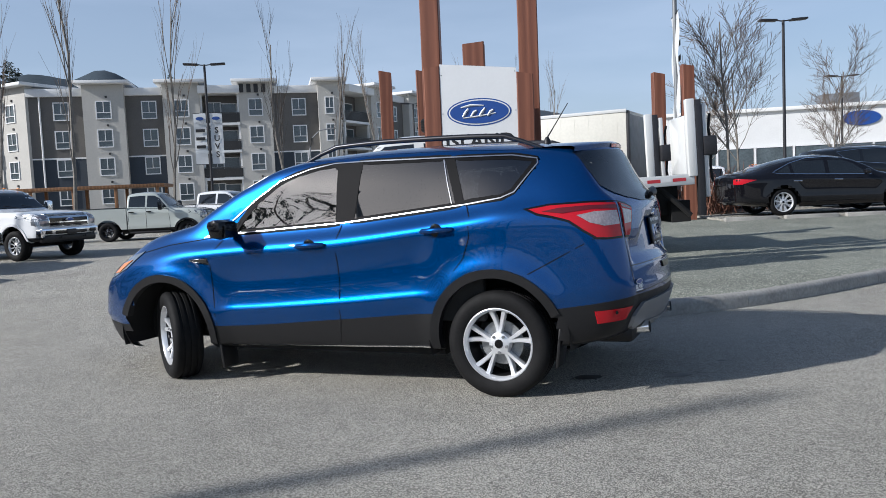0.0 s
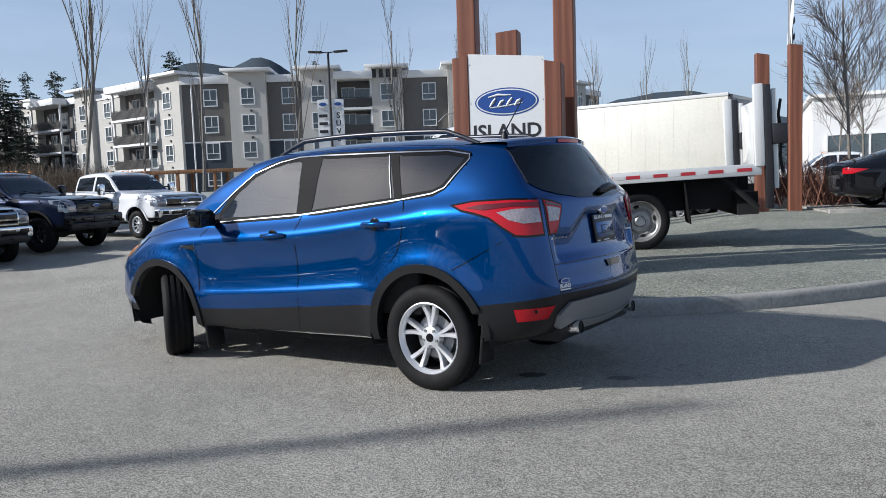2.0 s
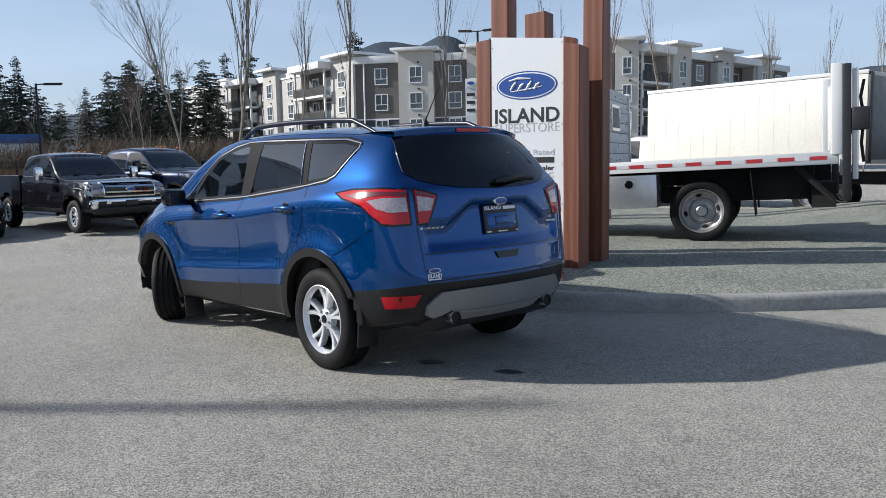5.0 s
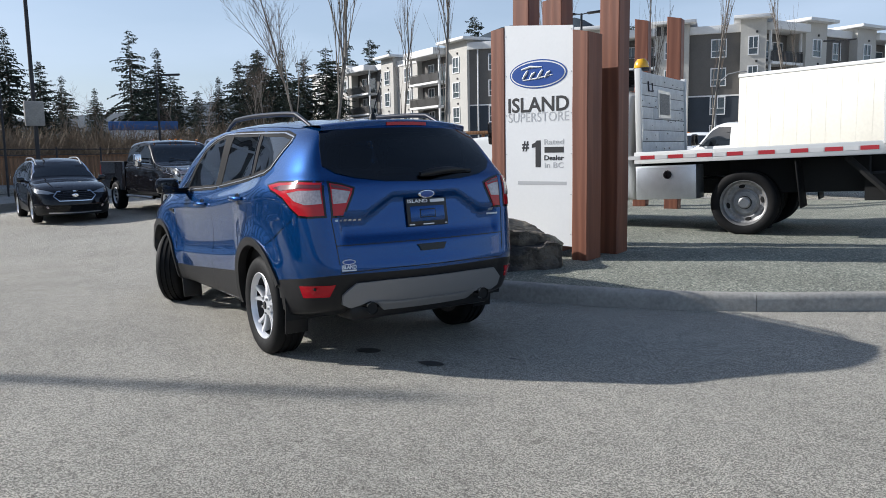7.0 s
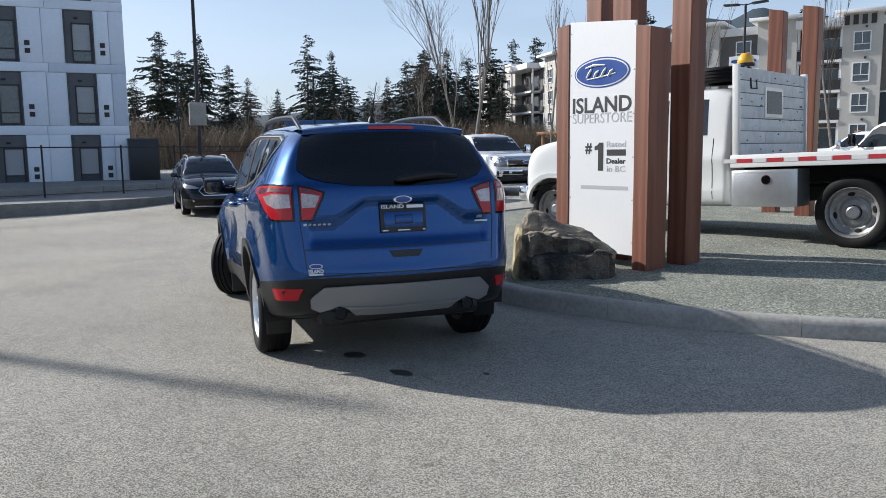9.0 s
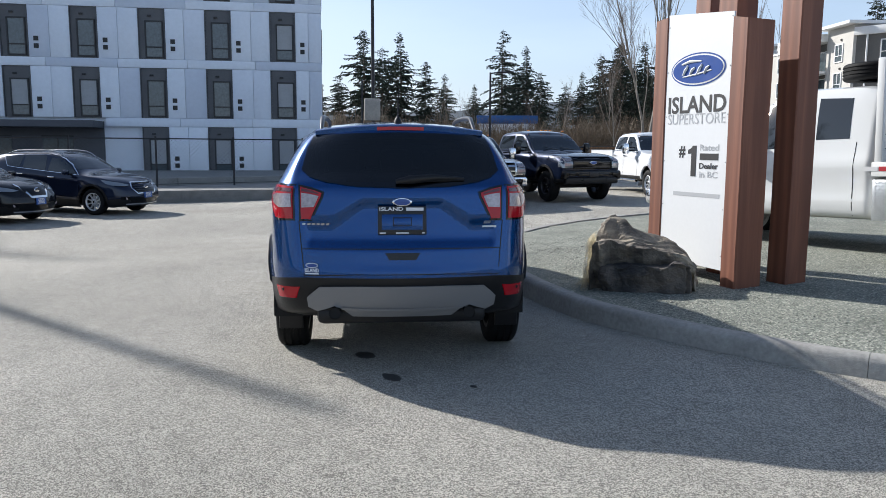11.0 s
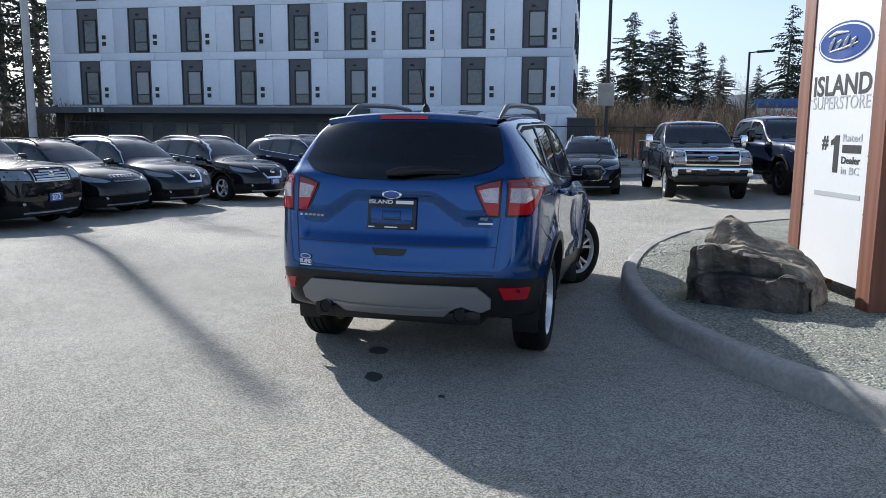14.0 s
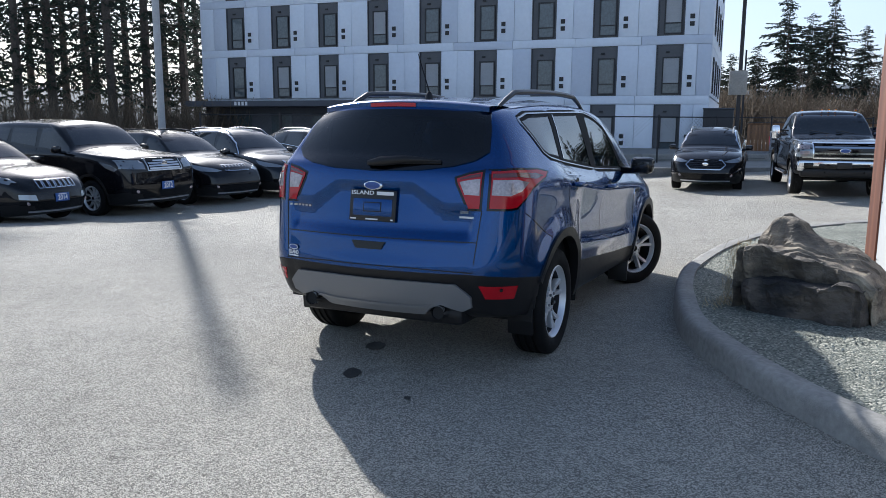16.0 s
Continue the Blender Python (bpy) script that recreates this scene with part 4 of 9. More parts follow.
post_pair(-1.15, 18.0, 4.17, -0.28, 17.45, 4.06, "rough reddish timber post standing behind a flatbed truck")
post_pair(5.66, 19.75, 4.10, 6.40, 19.75, 4.27, "rough reddish timber post at the back of the gravel island")


# ---- boulder ----
SLAB_FRONT = knots((-0.56, 0.49), (-0.40, 0.52), (-0.05, 0.51), (0.12, 0.48), (0.30, 0.44), (0.45, 0.40), (0.56, 0.34))
SLAB_BACK = knots((-0.56, 0.66), (-0.43, 0.73), (-0.26, 0.69), (-0.16, 0.60), (0.05, 0.55), (0.25, 0.48), (0.45, 0.40), (0.56, 0.32))


def rock_chunk(x0, x1, front, back, height, under, spread, seed):
    """One broken block: a height over a plan, cracked sides, a front that may be undercut and a foot that spreads at one end."""
    bm = bmesh.new()
    bmesh.ops.create_cube(bm, size=1)
    bmesh.ops.subdivide_edges(bm, edges=bm.edges[:], cuts=44, use_grid_fill=True)
    for p in bm.verts:
        x, y, z = p.co
        t = z + 0.5
        X = x0 + (x1 - x0) * (x + 0.5)
        yf = front(X)
        Y = yf + (back - yf) * (y + 0.5)
        h = height(X, Y)
        c = Vector((X, Y, t * h))
        rim_x, rim_y = min(1.0, max(0.0, abs(x) - 0.44) / 0.05), min(1.0, max(0.0, abs(y) - 0.44) / 0.05)
        if rim_x or rim_y:
            q = c + Vector((seed, 0, 0))
            cell = noise.voronoi(q * 3.4)[0]
            out = 0.075 * (cell[1] - cell[0] - 0.25) + 0.035 * noise.fractal(q * 4.5, 0.8, 2.2, 5)
            out += 0.02 * noise.noise((math.floor(c.z * 9 + 1.5 * noise.noise(q * 2.0)) * 3.7, X * 2.2, Y * 2.2))
            c += Vector((math.copysign(rim_x, x), math.copysign(rim_y, y), 0)) * out
            if y < 0:
                c.y += under * ease(1.25 - t * 1.15) * rim_y
            if x < 0:
                c.x -= spread * (1 - t) * rim_x
            both = rim_x * rim_y
            c.x -= math.copysign(0.045, x) * both
            c.y -= math.copysign(0.04, y) * both
        if t > 0.97:
            c.z -= 0.03 * max(rim_x, rim_y) * (0.4 + noise.noise((X * 6, Y * 6, seed)))
        c.z += 0.014 * noise.fractal((X * 7, Y * 7, c.z * 7 + seed), 0.9, 2.1, 4) * min(1, t * 2)
        if t < 0.02:
            c.z = -0.06
        p.co = c
    return take(bm)


def slab_height(X, Y):
    a, b = float(SLAB_FRONT(X)), float(SLAB_BACK(X))
    h = a + (b - a) * ease((Y - 0.0 + 0.10 * noise.noise((X * 3, 2.0, 0.0))) / 0.17)
    return h + 0.020 * math.floor(3.0 * noise.noise((X * 2.4 + 4, Y * 4.2, 1.5))) + 0.05 * (noise.voronoi((X * 3.6, Y * 3.6, 3.0))[0][0] - 0.3)


STONE = pose(0.55, 8.68, 0.10, 0, 0, 41)


def boulder():
    """A split block: a flat slab with a knob on one back corner, and a broken ledge along its shaded front."""
    slab = rock_chunk(-0.56, 0.56, lambda X: -0.34 + 0.13 * ease((X + 0.46) / 0.08) - 0.04 * ease((X - 0.22) / 0.14), 0.34, slab_height, 0.10, 0.07, 0.0)
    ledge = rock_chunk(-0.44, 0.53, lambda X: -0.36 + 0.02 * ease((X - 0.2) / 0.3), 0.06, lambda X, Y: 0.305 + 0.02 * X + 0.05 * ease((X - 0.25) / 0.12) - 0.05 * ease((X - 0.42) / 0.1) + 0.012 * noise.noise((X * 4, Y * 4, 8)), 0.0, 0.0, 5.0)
    size = Matrix.Diagonal((0.84, 0.92, 0.95, 1))
    t = thing("boulder", "layered boulder with weathered sun-toned top and broken shade-darkened front", "rock", STONE)
    part("slab", moved(slab, size), M["rock"], t, "weathered slab, its tan lifted for sun", False)
    part("ledge", moved(ledge, size), M["rock_shaded"], t, "broken ledge, near-black for its shade", False)


boulder()
# dry grass over the sunny end of the boulder, and tufts at its foot
rnd = random.Random(17)
gv, gf = [], []
for i in range(620):
    if i < 460:
        z = 0.50 + rnd.uniform(-0.40, 0.06)
        p = Vector((-0.50 - 0.07 * (0.5 - z) + rnd.uniform(-0.03, 0.02), rnd.choice((-0.24, -0.05, 0.08, 0.2)) + rnd.gauss(0, 0.05), z))
        d = Vector((-0.16, rnd.uniform(-0.45, 0.45), -1))
        L = rnd.uniform(0.06, 0.20)
    else:
        p = Vector((-0.54 + rnd.uniform(-0.10, 0.05), rnd.uniform(-0.5, 0.4), 0.03))
        d = Vector((rnd.uniform(-0.6, 0.3), rnd.uniform(-0.4, 0.4), 1))
        L = rnd.uniform(0.03, 0.10)
    d.normalize()
    s = Vector((-0.3, 1, 0)).normalized() * rnd.uniform(0.003, 0.008)
    m, e = p + d * L * 0.5 + Vector((-0.015, 0, 0.0)), p + d * L
    k = len(gv)
    gv += [tuple(p - s), tuple(p + s), tuple(m + s), tuple(m - s), tuple(e)]
    gf += [(k, k + 1, k + 2, k + 3), (k + 3, k + 2, k + 4)]
solid("dry_grass", (gv, gf), M["straw"], "pale dry grass hanging over the boulder", "grass", STONE, kind="stuff", smooth=False)


# ---- loose stones of the gravel and along the kerb foot ----
def pebbles(n, seed, spot, lo, hi):
    """Small broken stones, scattered where spot() puts them."""
    r = random.Random(seed)
    v, f = [], []
    for i in range(n):
        p = spot(r)
        if p is None:
            continue
        a = r.uniform(lo, hi)
        k = len(v)
        th = r.uniform(0, 6.28)
        for q in range(5):
            b = th + q * 1.2566
            v.append((p[0] + a * math.cos(b) * r.uniform(0.7, 1.2), p[1] + a * math.sin(b) * r.uniform(0.7, 1.2), p[2] - 0.2 * a))
        v.append((p[0] + r.uniform(-0.3, 0.3) * a, p[1] + r.uniform(-0.3, 0.3) * a, p[2] + a * r.uniform(0.35, 0.65)))
        f += [(k + q, k + (q + 1) % 5, k + 5) for q in range(5)]
    return v, f


def in_bed(r):
    x, y = r.uniform(-3.0, 7.5), 7.7 + 6.0 * r.random() ** 1.6
    return (x, y, mound(x, y)) if inside((x, y), ring) else None


def at_kerb(r):
    i = r.randrange(10, 100)
    p, q = Vector(edge[i]), Vector(edge[i + 1])
    d = (q - p).normalized()
    o = Vector((d.y, -d.x)) * (abs(r.gauss(0, 0.06)) + 0.015)
    m = p.lerp(q, r.random())
    s = 1 if not inside(tuple(m + o), edge) else -1
    return (m.x + s * o.x, m.y + s * o.y, lot(m.x, m.y))


solid("loose_gravel", pebbles(24000, 5, in_bed, 0.005, 0.015), M["pebble"], "loose grey-green crushed stones on the island", "gravel", kind="stuff", smooth=False)
solid("loose_grit", pebbles(700, 6, at_kerb, 0.003, 0.009), M["pebble"], "pale grit gathered along the kerb foot", "gravel", kind="stuff", smooth=False)


# ---- the blue sport-utility ----
CAR = pose(0.716, 5.862, -0.03, 0, 1.0, 155.0)


def gate_dent(y, z):
    """The tailgate is hollow below a moustache-shaped edge."""
    a = abs(y)
    edge_z = 1.166 - 0.128 * min(1.0, max(0.0, (a - 0.26) / 0.20))
    if a > 0.64 or z > edge_z + 0.012 or z < 0.85:
        return 0.0
    side_in = min(1.0, (0.64 - a) / 0.04)
    return 0.034 * (lambda u: u * u * (3 - 2 * u))(min(1.0, (edge_z + 0.012 - z) / 0.055)) * ease((z - 0.85) / 0.05) * side_in


RAKE = dict(
    top=knots((-0.60, 1.655), (-0.3, 1.695), (0.4, 1.745), (1.0, 1.760), (1.45, 1.750), (1.77, 1.705), (2.07, 1.580), (2.40, 1.400), (2.58, 1.295), (2.74, 1.262), (3.03, 1.195), (3.30, 1.060), (3.5, 0.95), (3.72, 0.82)),
    belt=knots((-0.95, 1.345), (-0.1, 1.328), (0.2, 1.293), (1.2, 1.208), (2.1, 1.168), (2.5, 1.135), (2.75, 1.105), (3.1, 1.03), (3.4, 0.92), (3.72, 0.76)),
    crease=knots((-0.95, 1.10), (-0.2, 1.14), (0.4, 1.105), (1.3, 1.025), (2.3, 0.985), (2.8, 0.935), (3.3, 0.815), (3.72, 0.66)),
    clad=knots((-0.98, 0.672), (-0.6, 0.622), (-0.36, 0.600), (0.456, 0.568), (1.215, 0.516), (2.3, 0.455), (3.2, 0.455), (3.72, 0.49)),
    sill=knots((-0.98, 0.42), (-0.6, 0.35), (0.3, 0.300), (2.3, 0.268), (3.1, 0.235), (3.72, 0.26)),
    wide=knots((-0.98, 0.855), (-0.4, 0.908), (0.0, 0.930), (0.6, 0.912), (2.0, 0.912), (2.75, 0.930), (3.2, 0.905), (3.72, 0.86)),
    roofw=knots((-0.8, 0.585), (-0.2, 0.625), (0.6, 0.650), (1.3, 0.650), (1.8, 0.675), (2.3, 0.735), (2.6, 0.76), (3.2, 0.72), (3.72, 0.62)),
    crown=knots((-0.8, 0.045), (0.0, 0.070), (1.3, 0.072), (1.9, 0.065), (2.35, 0.055), (3.72, 0.05)),
    tumble=0.085,
    rear=([0, 1, 2, 3, 4, 4.6, 5, 5.6, 6, 8], [-0.69, -0.79, -0.880, -0.865, -0.815, -0.790, -0.700, -0.565, -0.490, -0.52]), long_rear=0.36,
    round_rear=([0, 2, 3, 4.4, 5, 6, 8], [0.22, 0.23, 0.22, 0.17, 0.10, 0.05, 0.05]), bulge_rear=0.095, bulge_top=1.5)
hero_spec = suv_spec(**RAKE, scoop=0.030, flare=0.030, tyre=0.360, hub_z=0.395, arch=0.432, dent=gate_dent, mesh=(90, 12, 91))


def blue_suv():
    s = hero_spec
    car = thing("sport_utility_car", "metallic blue compact sport-utility car with black lower cladding, front wheels turned", "car", CAR)
    fd = [(2.10, 1.192), (1.235, 1.224), (1.255, 1.630), (1.42, 1.620), (1.60, 1.583), (1.74, 1.530), (1.93, 1.400), (2.06, 1.262)]
    rd = [(1.085, 1.238), (0.265, 1.308), (0.372, 1.610), (1.06, 1.632)]
    qd = [(0.215, 1.322), (0.318, 1.605), (-0.10, 1.588), (-0.245, 1.560), (-0.240, 1.530), (-0.13, 1.378), (-0.06, 1.345)]
    rg = [(0.598, 1.600), (0.30, 1.614), (0.0, 1.620), (-0.30, 1.614), (-0.598, 1.600), (-0.640, 1.500), (-0.672, 1.365), (-0.610, 1.315), (-0.50, 1.282), (-0.30, 1.255), (0.0, 1.246), (0.30, 1.255), (0.50, 1.282), (0.610, 1.315), (0.672, 1.365), (0.640, 1.500)]
    wg = [(0.60, 1.66), (0.30, 1.700), (-0.30, 1.700), (-0.60, 1.66), (-0.715, 1.30), (-0.35, 1.325), (0.35, 1.325), (0.715, 1.30)]
    dlo = [(2.40, 1.148), (2.09, 1.172), (1.16, 1.213), (0.18, 1.297), (-0.06, 1.326), (-0.15, 1.360), (-0.285, 1.540), (-0.275, 1.572), (-0.10, 1.606), (0.33, 1.625), (1.05, 1.650), (1.30, 1.652), (1.5, 1.625), (1.75, 1.552), (1.96, 1.415), (2.2, 1.235)]
    tree = body_of(s, car, "blue", open_polys=[grown(fd, 0.02), grown(rd, 0.02), grown(qd, 0.018)], rear_poly=grown(rg, -0.035), front_poly=grown(wg, 0.01), label="metallic blue paint")
    for view in "LR":
        part("front_door_glass", patch(tree, fd, view, 0.001, 0.08, 0.004), M["glass_side"], car, "clear glass")
        part("rear_door_glass", patch(tree, rd, view, 0.001, 0.08, 0.004), M["glass_dark"], car, "dark privacy glass")
        part("quarter_glass", patch(tree, qd, view, 0.001, 0.08, 0.004), M["glass_dark"], car, "dark privacy glass")
        for poly in (fd, rd, qd):
            part("window_seal", strip(tree, grown(poly, 0.015), 0.045, view, 0.002, 0.012, True), M["pillar"], car)
        part("b_pillar", patch(tree, [(1.240, 1.212), (1.085, 1.226), (1.050, 1.644), (1.330, 1.646), (1.262, 1.60)], view, 0.004, 0.1), M["pillar"], car, "black pillar cover")
        part("c_pillar", patch(tree, [(0.272, 1.302), (0.205, 1.310), (0.312, 1.612), (0.385, 1.616)], view, 0.004, 0.1), M["pillar"], car, "black pillar cover")
        part("window_trim", strip(tree, dlo, 0.0085, view, 0.007, 0.012, True), M["trim_line"], car, "bright chrome window line")
        part("door_trim", strip(tree, [(0.300, 1.306), (0.345, 1.44), (0.395, 1.612)], 0.006, view, 0.008, 0.01), M["chrome"], car)
        part("window_corner", patch(tree, [(2.38, 1.152), (2.12, 1.178), (2.08, 1.262), (2.19, 1.232)], view, 0.005, 0.1), M["gloss_black"], car)
        # gaps between the panels
        gaps = [[(2.19, 1.165), (2.27, 1.06), (2.315, 0.93), (2.30, 0.72), (2.275, 0.46)], [(1.182, 1.205), (1.205, 1.10), (1.214, 0.994), (1.205, 0.75), (1.208, 0.50), (1.235, 0.34)],
                [(0.19, 1.30), (0.155, 1.22), (0.15, 1.08), (0.20, 0.94), (0.27, 0.86)], [(2.33, 1.145), (2.75, 1.10), (3.15, 1.02)],
                [(-0.68, 1.045), (-0.5, 0.955), (-0.25, 0.83)]]
        for g in gaps:
            part("panel_gap", strip(tree, g, 0.006, view, 0.0015, 0.0), M["gloss_black"], car, smooth=False)
        for ax, nm in ((0.0, "rear"), (s["axles"][1], "front")):
            a0, a1 = (-8, 158) if nm == "rear" else (18, 196)
            part("arch_moulding", strip(tree, arc(ax, s["hub_z"], 0.447, a0, a1), 0.056, view, 0.014, 0.06), M["plastic"], car, "black wheel arch moulding")
        sg = 1 if view == "L" else -1
        for ax in s["axles"]:
            liner = [(ax + 0.50 * math.cos(radians(a)), s["hub_z"] + 0.465 * math.sin(radians(a))) for a in range(-15, 200, 12)]
            v = [(x, sg * yy, z) for yy in (0.90, 0.55) for x, z in liner]
            n = len(liner)
            part("wheel_well", (v, [(k, k + 1, n + k + 1, n + k) for k in range(n - 1)] + [tuple(range(n, 2 * n))]), M["under"], car)
        part("sill_trim", strip(tree, [(0.50, 0.330), (1.4, 0.312), (2.20, 0.298)], 0.009, view, 0.005, 0.01), M["chrome"], car)
        # door handles on dished backs
        for hx, hz in ((1.42, 1.062), (0.385, 1.134)):
            y = abs(tree.ray_cast(Vector((hx, sg * 3, hz)), Vector((0, -sg, 0)))[0].y)
            cup = lathe([(0.0, 0.003), (0.040, 0.004), (0.046, 0.0)], 20)
            part("handle_cup", moved(cup, pose(hx + 0.012, sg * (y - 0.001), hz, 0, 0, 0 if sg > 0 else 180)), M["gloss_black"], car)
            bar = tube([(hx + 0.115, sg * (y + 0.012), hz - 0.004), (hx + 0.09, sg * (y + 0.034), hz), (hx, sg * (y + 0.042), hz + 0.002), (hx - 0.085, sg * (y + 0.034), hz + 0.003), (hx - 0.115, sg * (y + 0.008), hz + 0.004)], [0.014, 0.019, 0.020, 0.019, 0.014], 10)
            part("door_handle", bar, M["blue"], car)
        # fender vent with a bright frame
        part("fender_vent", patch(tree, [(2.32, 0.938), (2.49, 0.966), (2.505, 0.984), (2.33, 0.994)], view, 0.006), M["chrome"], car)
        part("vent_insert", patch(tree, [(2.335, 0.950), (2.46, 0.970), (2.465, 0.978), (2.34, 0.984)], view, 0.009), M["plastic"], car)
        # mirror on its foot
        my = sg * 1.03
        sh = moved(box(0, 0, 0, 0.135, 0.20, 0.145, 0.045), pose(2.07, my, 1.212, 0, 0, sg * -8))
        mirror = part("mirror", sh, M["gloss_black"], car, "black mirror housing")
        part("mirror_cap", moved(box(0.012, 0, 0.03, 0.125, 0.205, 0.095, 0.04), pose(2.07, my, 1.212, 0, 0, sg * -8)), M["gloss_black"], mirror)
        part("mirror_glass", moved(box(-0.068, 0, -0.005, 0.006, 0.155, 0.10, 0.002), pose(2.07, my, 1.212, 0, -6, sg * 6)), M["glass_car"], mirror, "dark mirror glass")
        part("mirror_foot", tube([(2.13, sg * 0.83, 1.165), (2.10, sg * 0.92, 1.165), (2.08, sg * 0.97, 1.17)], [0.035, 0.03, 0.035], 10), M["gloss_black"], mirror)
        # roof rail
        rail = []
        for k in range(15):
            t = k / 14
            x = -0.28 + 1.88 * t
            z = float(s["top"](x)) - 0.052
            lift = 0.080 * min(1, math.sin(math.pi * min(max(t, 0.0), 1.0)) * 2.4)
            rail.append((x, sg * (0.560 + 0.03 * t), z + lift))
        part("roof_rail", tube(rail, [0.012 + 0.008 * min(1, 6 * min(k, 14 - k) / 14) for k in range(15)], 10), M["dark_alloy"], car, "dark roof rail")
        # lamps at the back
        e = 0.7071
        view_c = "BL" if sg > 0 else "BR"

        def ac(x, y):
            return e * (x + y)

        outer = [(ac(-0.25, 0.872), 1.240), (ac(-0.40, 0.865), 1.258), (ac(-0.62, 0.80), 1.262), (ac(-0.755, 0.700), 1.256), (ac(-0.775, 0.690), 1.045), (ac(-0.70, 0.77), 1.043), (ac(-0.655, 0.815), 1.048), (ac(-0.585, 0.845), 1.10), (ac(-0.50, 0.86), 1.162), (ac(-0.40, 0.868), 1.192), (ac(-0.30, 0.872), 1.214)]
        part("tail_lamp", patch(tree, grown(outer, 0.014), view_c, 0.003, 0.06), M["gloss_black"], car, "tail lamp surround")
        lamp = part("tail_lamp", patch(tree, outer, view_c, 0.008, 0.05), M["red_lens"], car, "red tail lamp lens")
        part("lamp_strip", patch(tree, [(ac(-0.33, 0.868), 1.222), (ac(-0.45, 0.862), 1.240), (ac(-0.62, 0.80), 1.247), (ac(-0.750, 0.704), 1.243), (ac(-0.754, 0.702), 1.220), (ac(-0.62, 0.80), 1.222), (ac(-0.46, 0.862), 1.206)], view_c, 0.011, 0.05), M["dark_red_lens"], lamp, "darker red strip")
        part("reversing_lens", patch(tree, [(ac(-0.545, 0.848), 1.190), (ac(-0.64, 0.80), 1.207), (ac(-0.752, 0.703), 1.208), (ac(-0.762, 0.697), 1.122), (ac(-0.69, 0.78), 1.116), (ac(-0.62, 0.83), 1.142)], view_c, 0.012, 0.05), M["clear_lens"], lamp, "clear lens")
        gate = [(0.672, 1.252), (0.60, 1.238), (0.530, 1.214), (0.536, 1.190), (0.606, 1.045), (0.668, 1.042)]
        gate2 = [(0.664, 1.214), (0.60, 1.206), (0.548, 1.194), (0.580, 1.122), (0.664, 1.118)]
        gate3 = [(0.664, 1.244), (0.60, 1.231), (0.55, 1.214), (0.55, 1.206), (0.664, 1.226)]
        if sg < 0:
            gate, gate2, gate3 = mirrored(gate), mirrored(gate2), mirrored(gate3)
        part("gate_lamp", patch(tree, grown(gate, 0.014), "B", 0.003, 0.06), M["gloss_black"], car, "lamp surround")
        lamp2 = part("gate_lamp", patch(tree, gate, "B", 0.008, 0.05), M["red_lens"], car, "red tail lamp lens")
        part("lamp_strip", patch(tree, gate3, "B", 0.011, 0.05), M["dark_red_lens"], lamp2, "darker red strip")
        part("reversing_lens", patch(tree, gate2, "B", 0.012, 0.05), M["clear_lens"], lamp2, "clear lens")
        # reflector low in the bumper
        rf = [(ac(-0.645, 0.845), 0.580), (ac(-0.835, 0.665), 0.594), (ac(-0.80, 0.70), 0.512), (ac(-0.665, 0.835), 0.500)]
        part("reflector", patch(tree, rf, view_c, 0.006, 0.05), M["red_lens"], car, "red bumper reflector")
        part("parking_sensor", moved(lathe([(0.0, 0.004), (0.010, 0.003), (0.011, 0.0)], 12), pose(-0.78, sg * 0.80, 0.565, 0, 0, sg * 40)), M["gloss_black"], car)
        part("mud_flap", moved(box(0, 0, 0, 0.022, 0.17, 0.26, 0.008), pose(-0.41, sg * 0.79, 0.34, 0, -8, 0)), M["plastic"], car, "black mud flap")
        part("mud_flap", moved(box(0, 0, 0, 0.022, 0.18, 0.28, 0.008), pose(2.29, sg * 0.80, 0.25, 0, 6, 0)), M["plastic"], car, "black mud flap")
        ex = tube([(-0.70, sg * 0.45, 0.400), (-0.915, sg * 0.45, 0.418)], [0.038, 0.041], 20, caps=False)
        part("exhaust_tip", ex, M["chrome"], car, "steel exhaust tip")
        part("exhaust_bore", cyl((-0.905, sg * 0.45, 0.4175), (-0.895, sg * 0.45, 0.417), 0.039), M["under"], car)
        head = [(3.02, 1.055), (3.30, 0.985), (3.46, 0.86), (3.38, 0.84), (3.18, 0.92)]
        part("headlamp", patch(tree, head, view, 0.006, 0.06), M["head_lens"], car, "clear headlamp")
        part("indicator", patch(tree, [(3.14, 0.985), (3.26, 0.955), (3.36, 0.875), (3.28, 0.885)], view, 0.010, 0.06), M["amber_lens"], car, "amber marker lamp")
    part("rear_glass", patch(tree, rg, "B", 0.005, 0.045, 0.006), M["glass_rear"], car, "dark rear window")
    part("windscreen", patch(tree, wg, "F", 0.001, 0.1, 0.004), M["glass_side"], car, "clear windscreen")
    part("windscreen_edge", strip(tree, grown(wg, 0.004), 0.05, "F", 0.002, 0.012, True), M["gloss_black"], car)
    # tailgate gaps, crease, grip and lower skid
    for g in ([(0.684, 1.03), (0.668, 0.86), (0.650, 0.668)], [(-0.684, 1.03), (-0.668, 0.86), (-0.650, 0.668)], [(-0.65, 0.668), (-0.3, 0.682), (0.3, 0.682), (0.65, 0.668)],
              [(-0.666, 0.846), (-0.3, 0.850), (0.3, 0.850), (0.666, 0.846)]):
        part("panel_gap", strip(tree, g, 0.006, "B", 0.0015, 0.0), M["gloss_black"], car, smooth=False)
    part("gate_grip", patch(tree, [(-0.115, 0.823), (0.115, 0.823), (0.088, 0.778), (-0.088, 0.778)], "B", 0.010, 0.08), M["gloss_black"], car, "black tailgate grip")
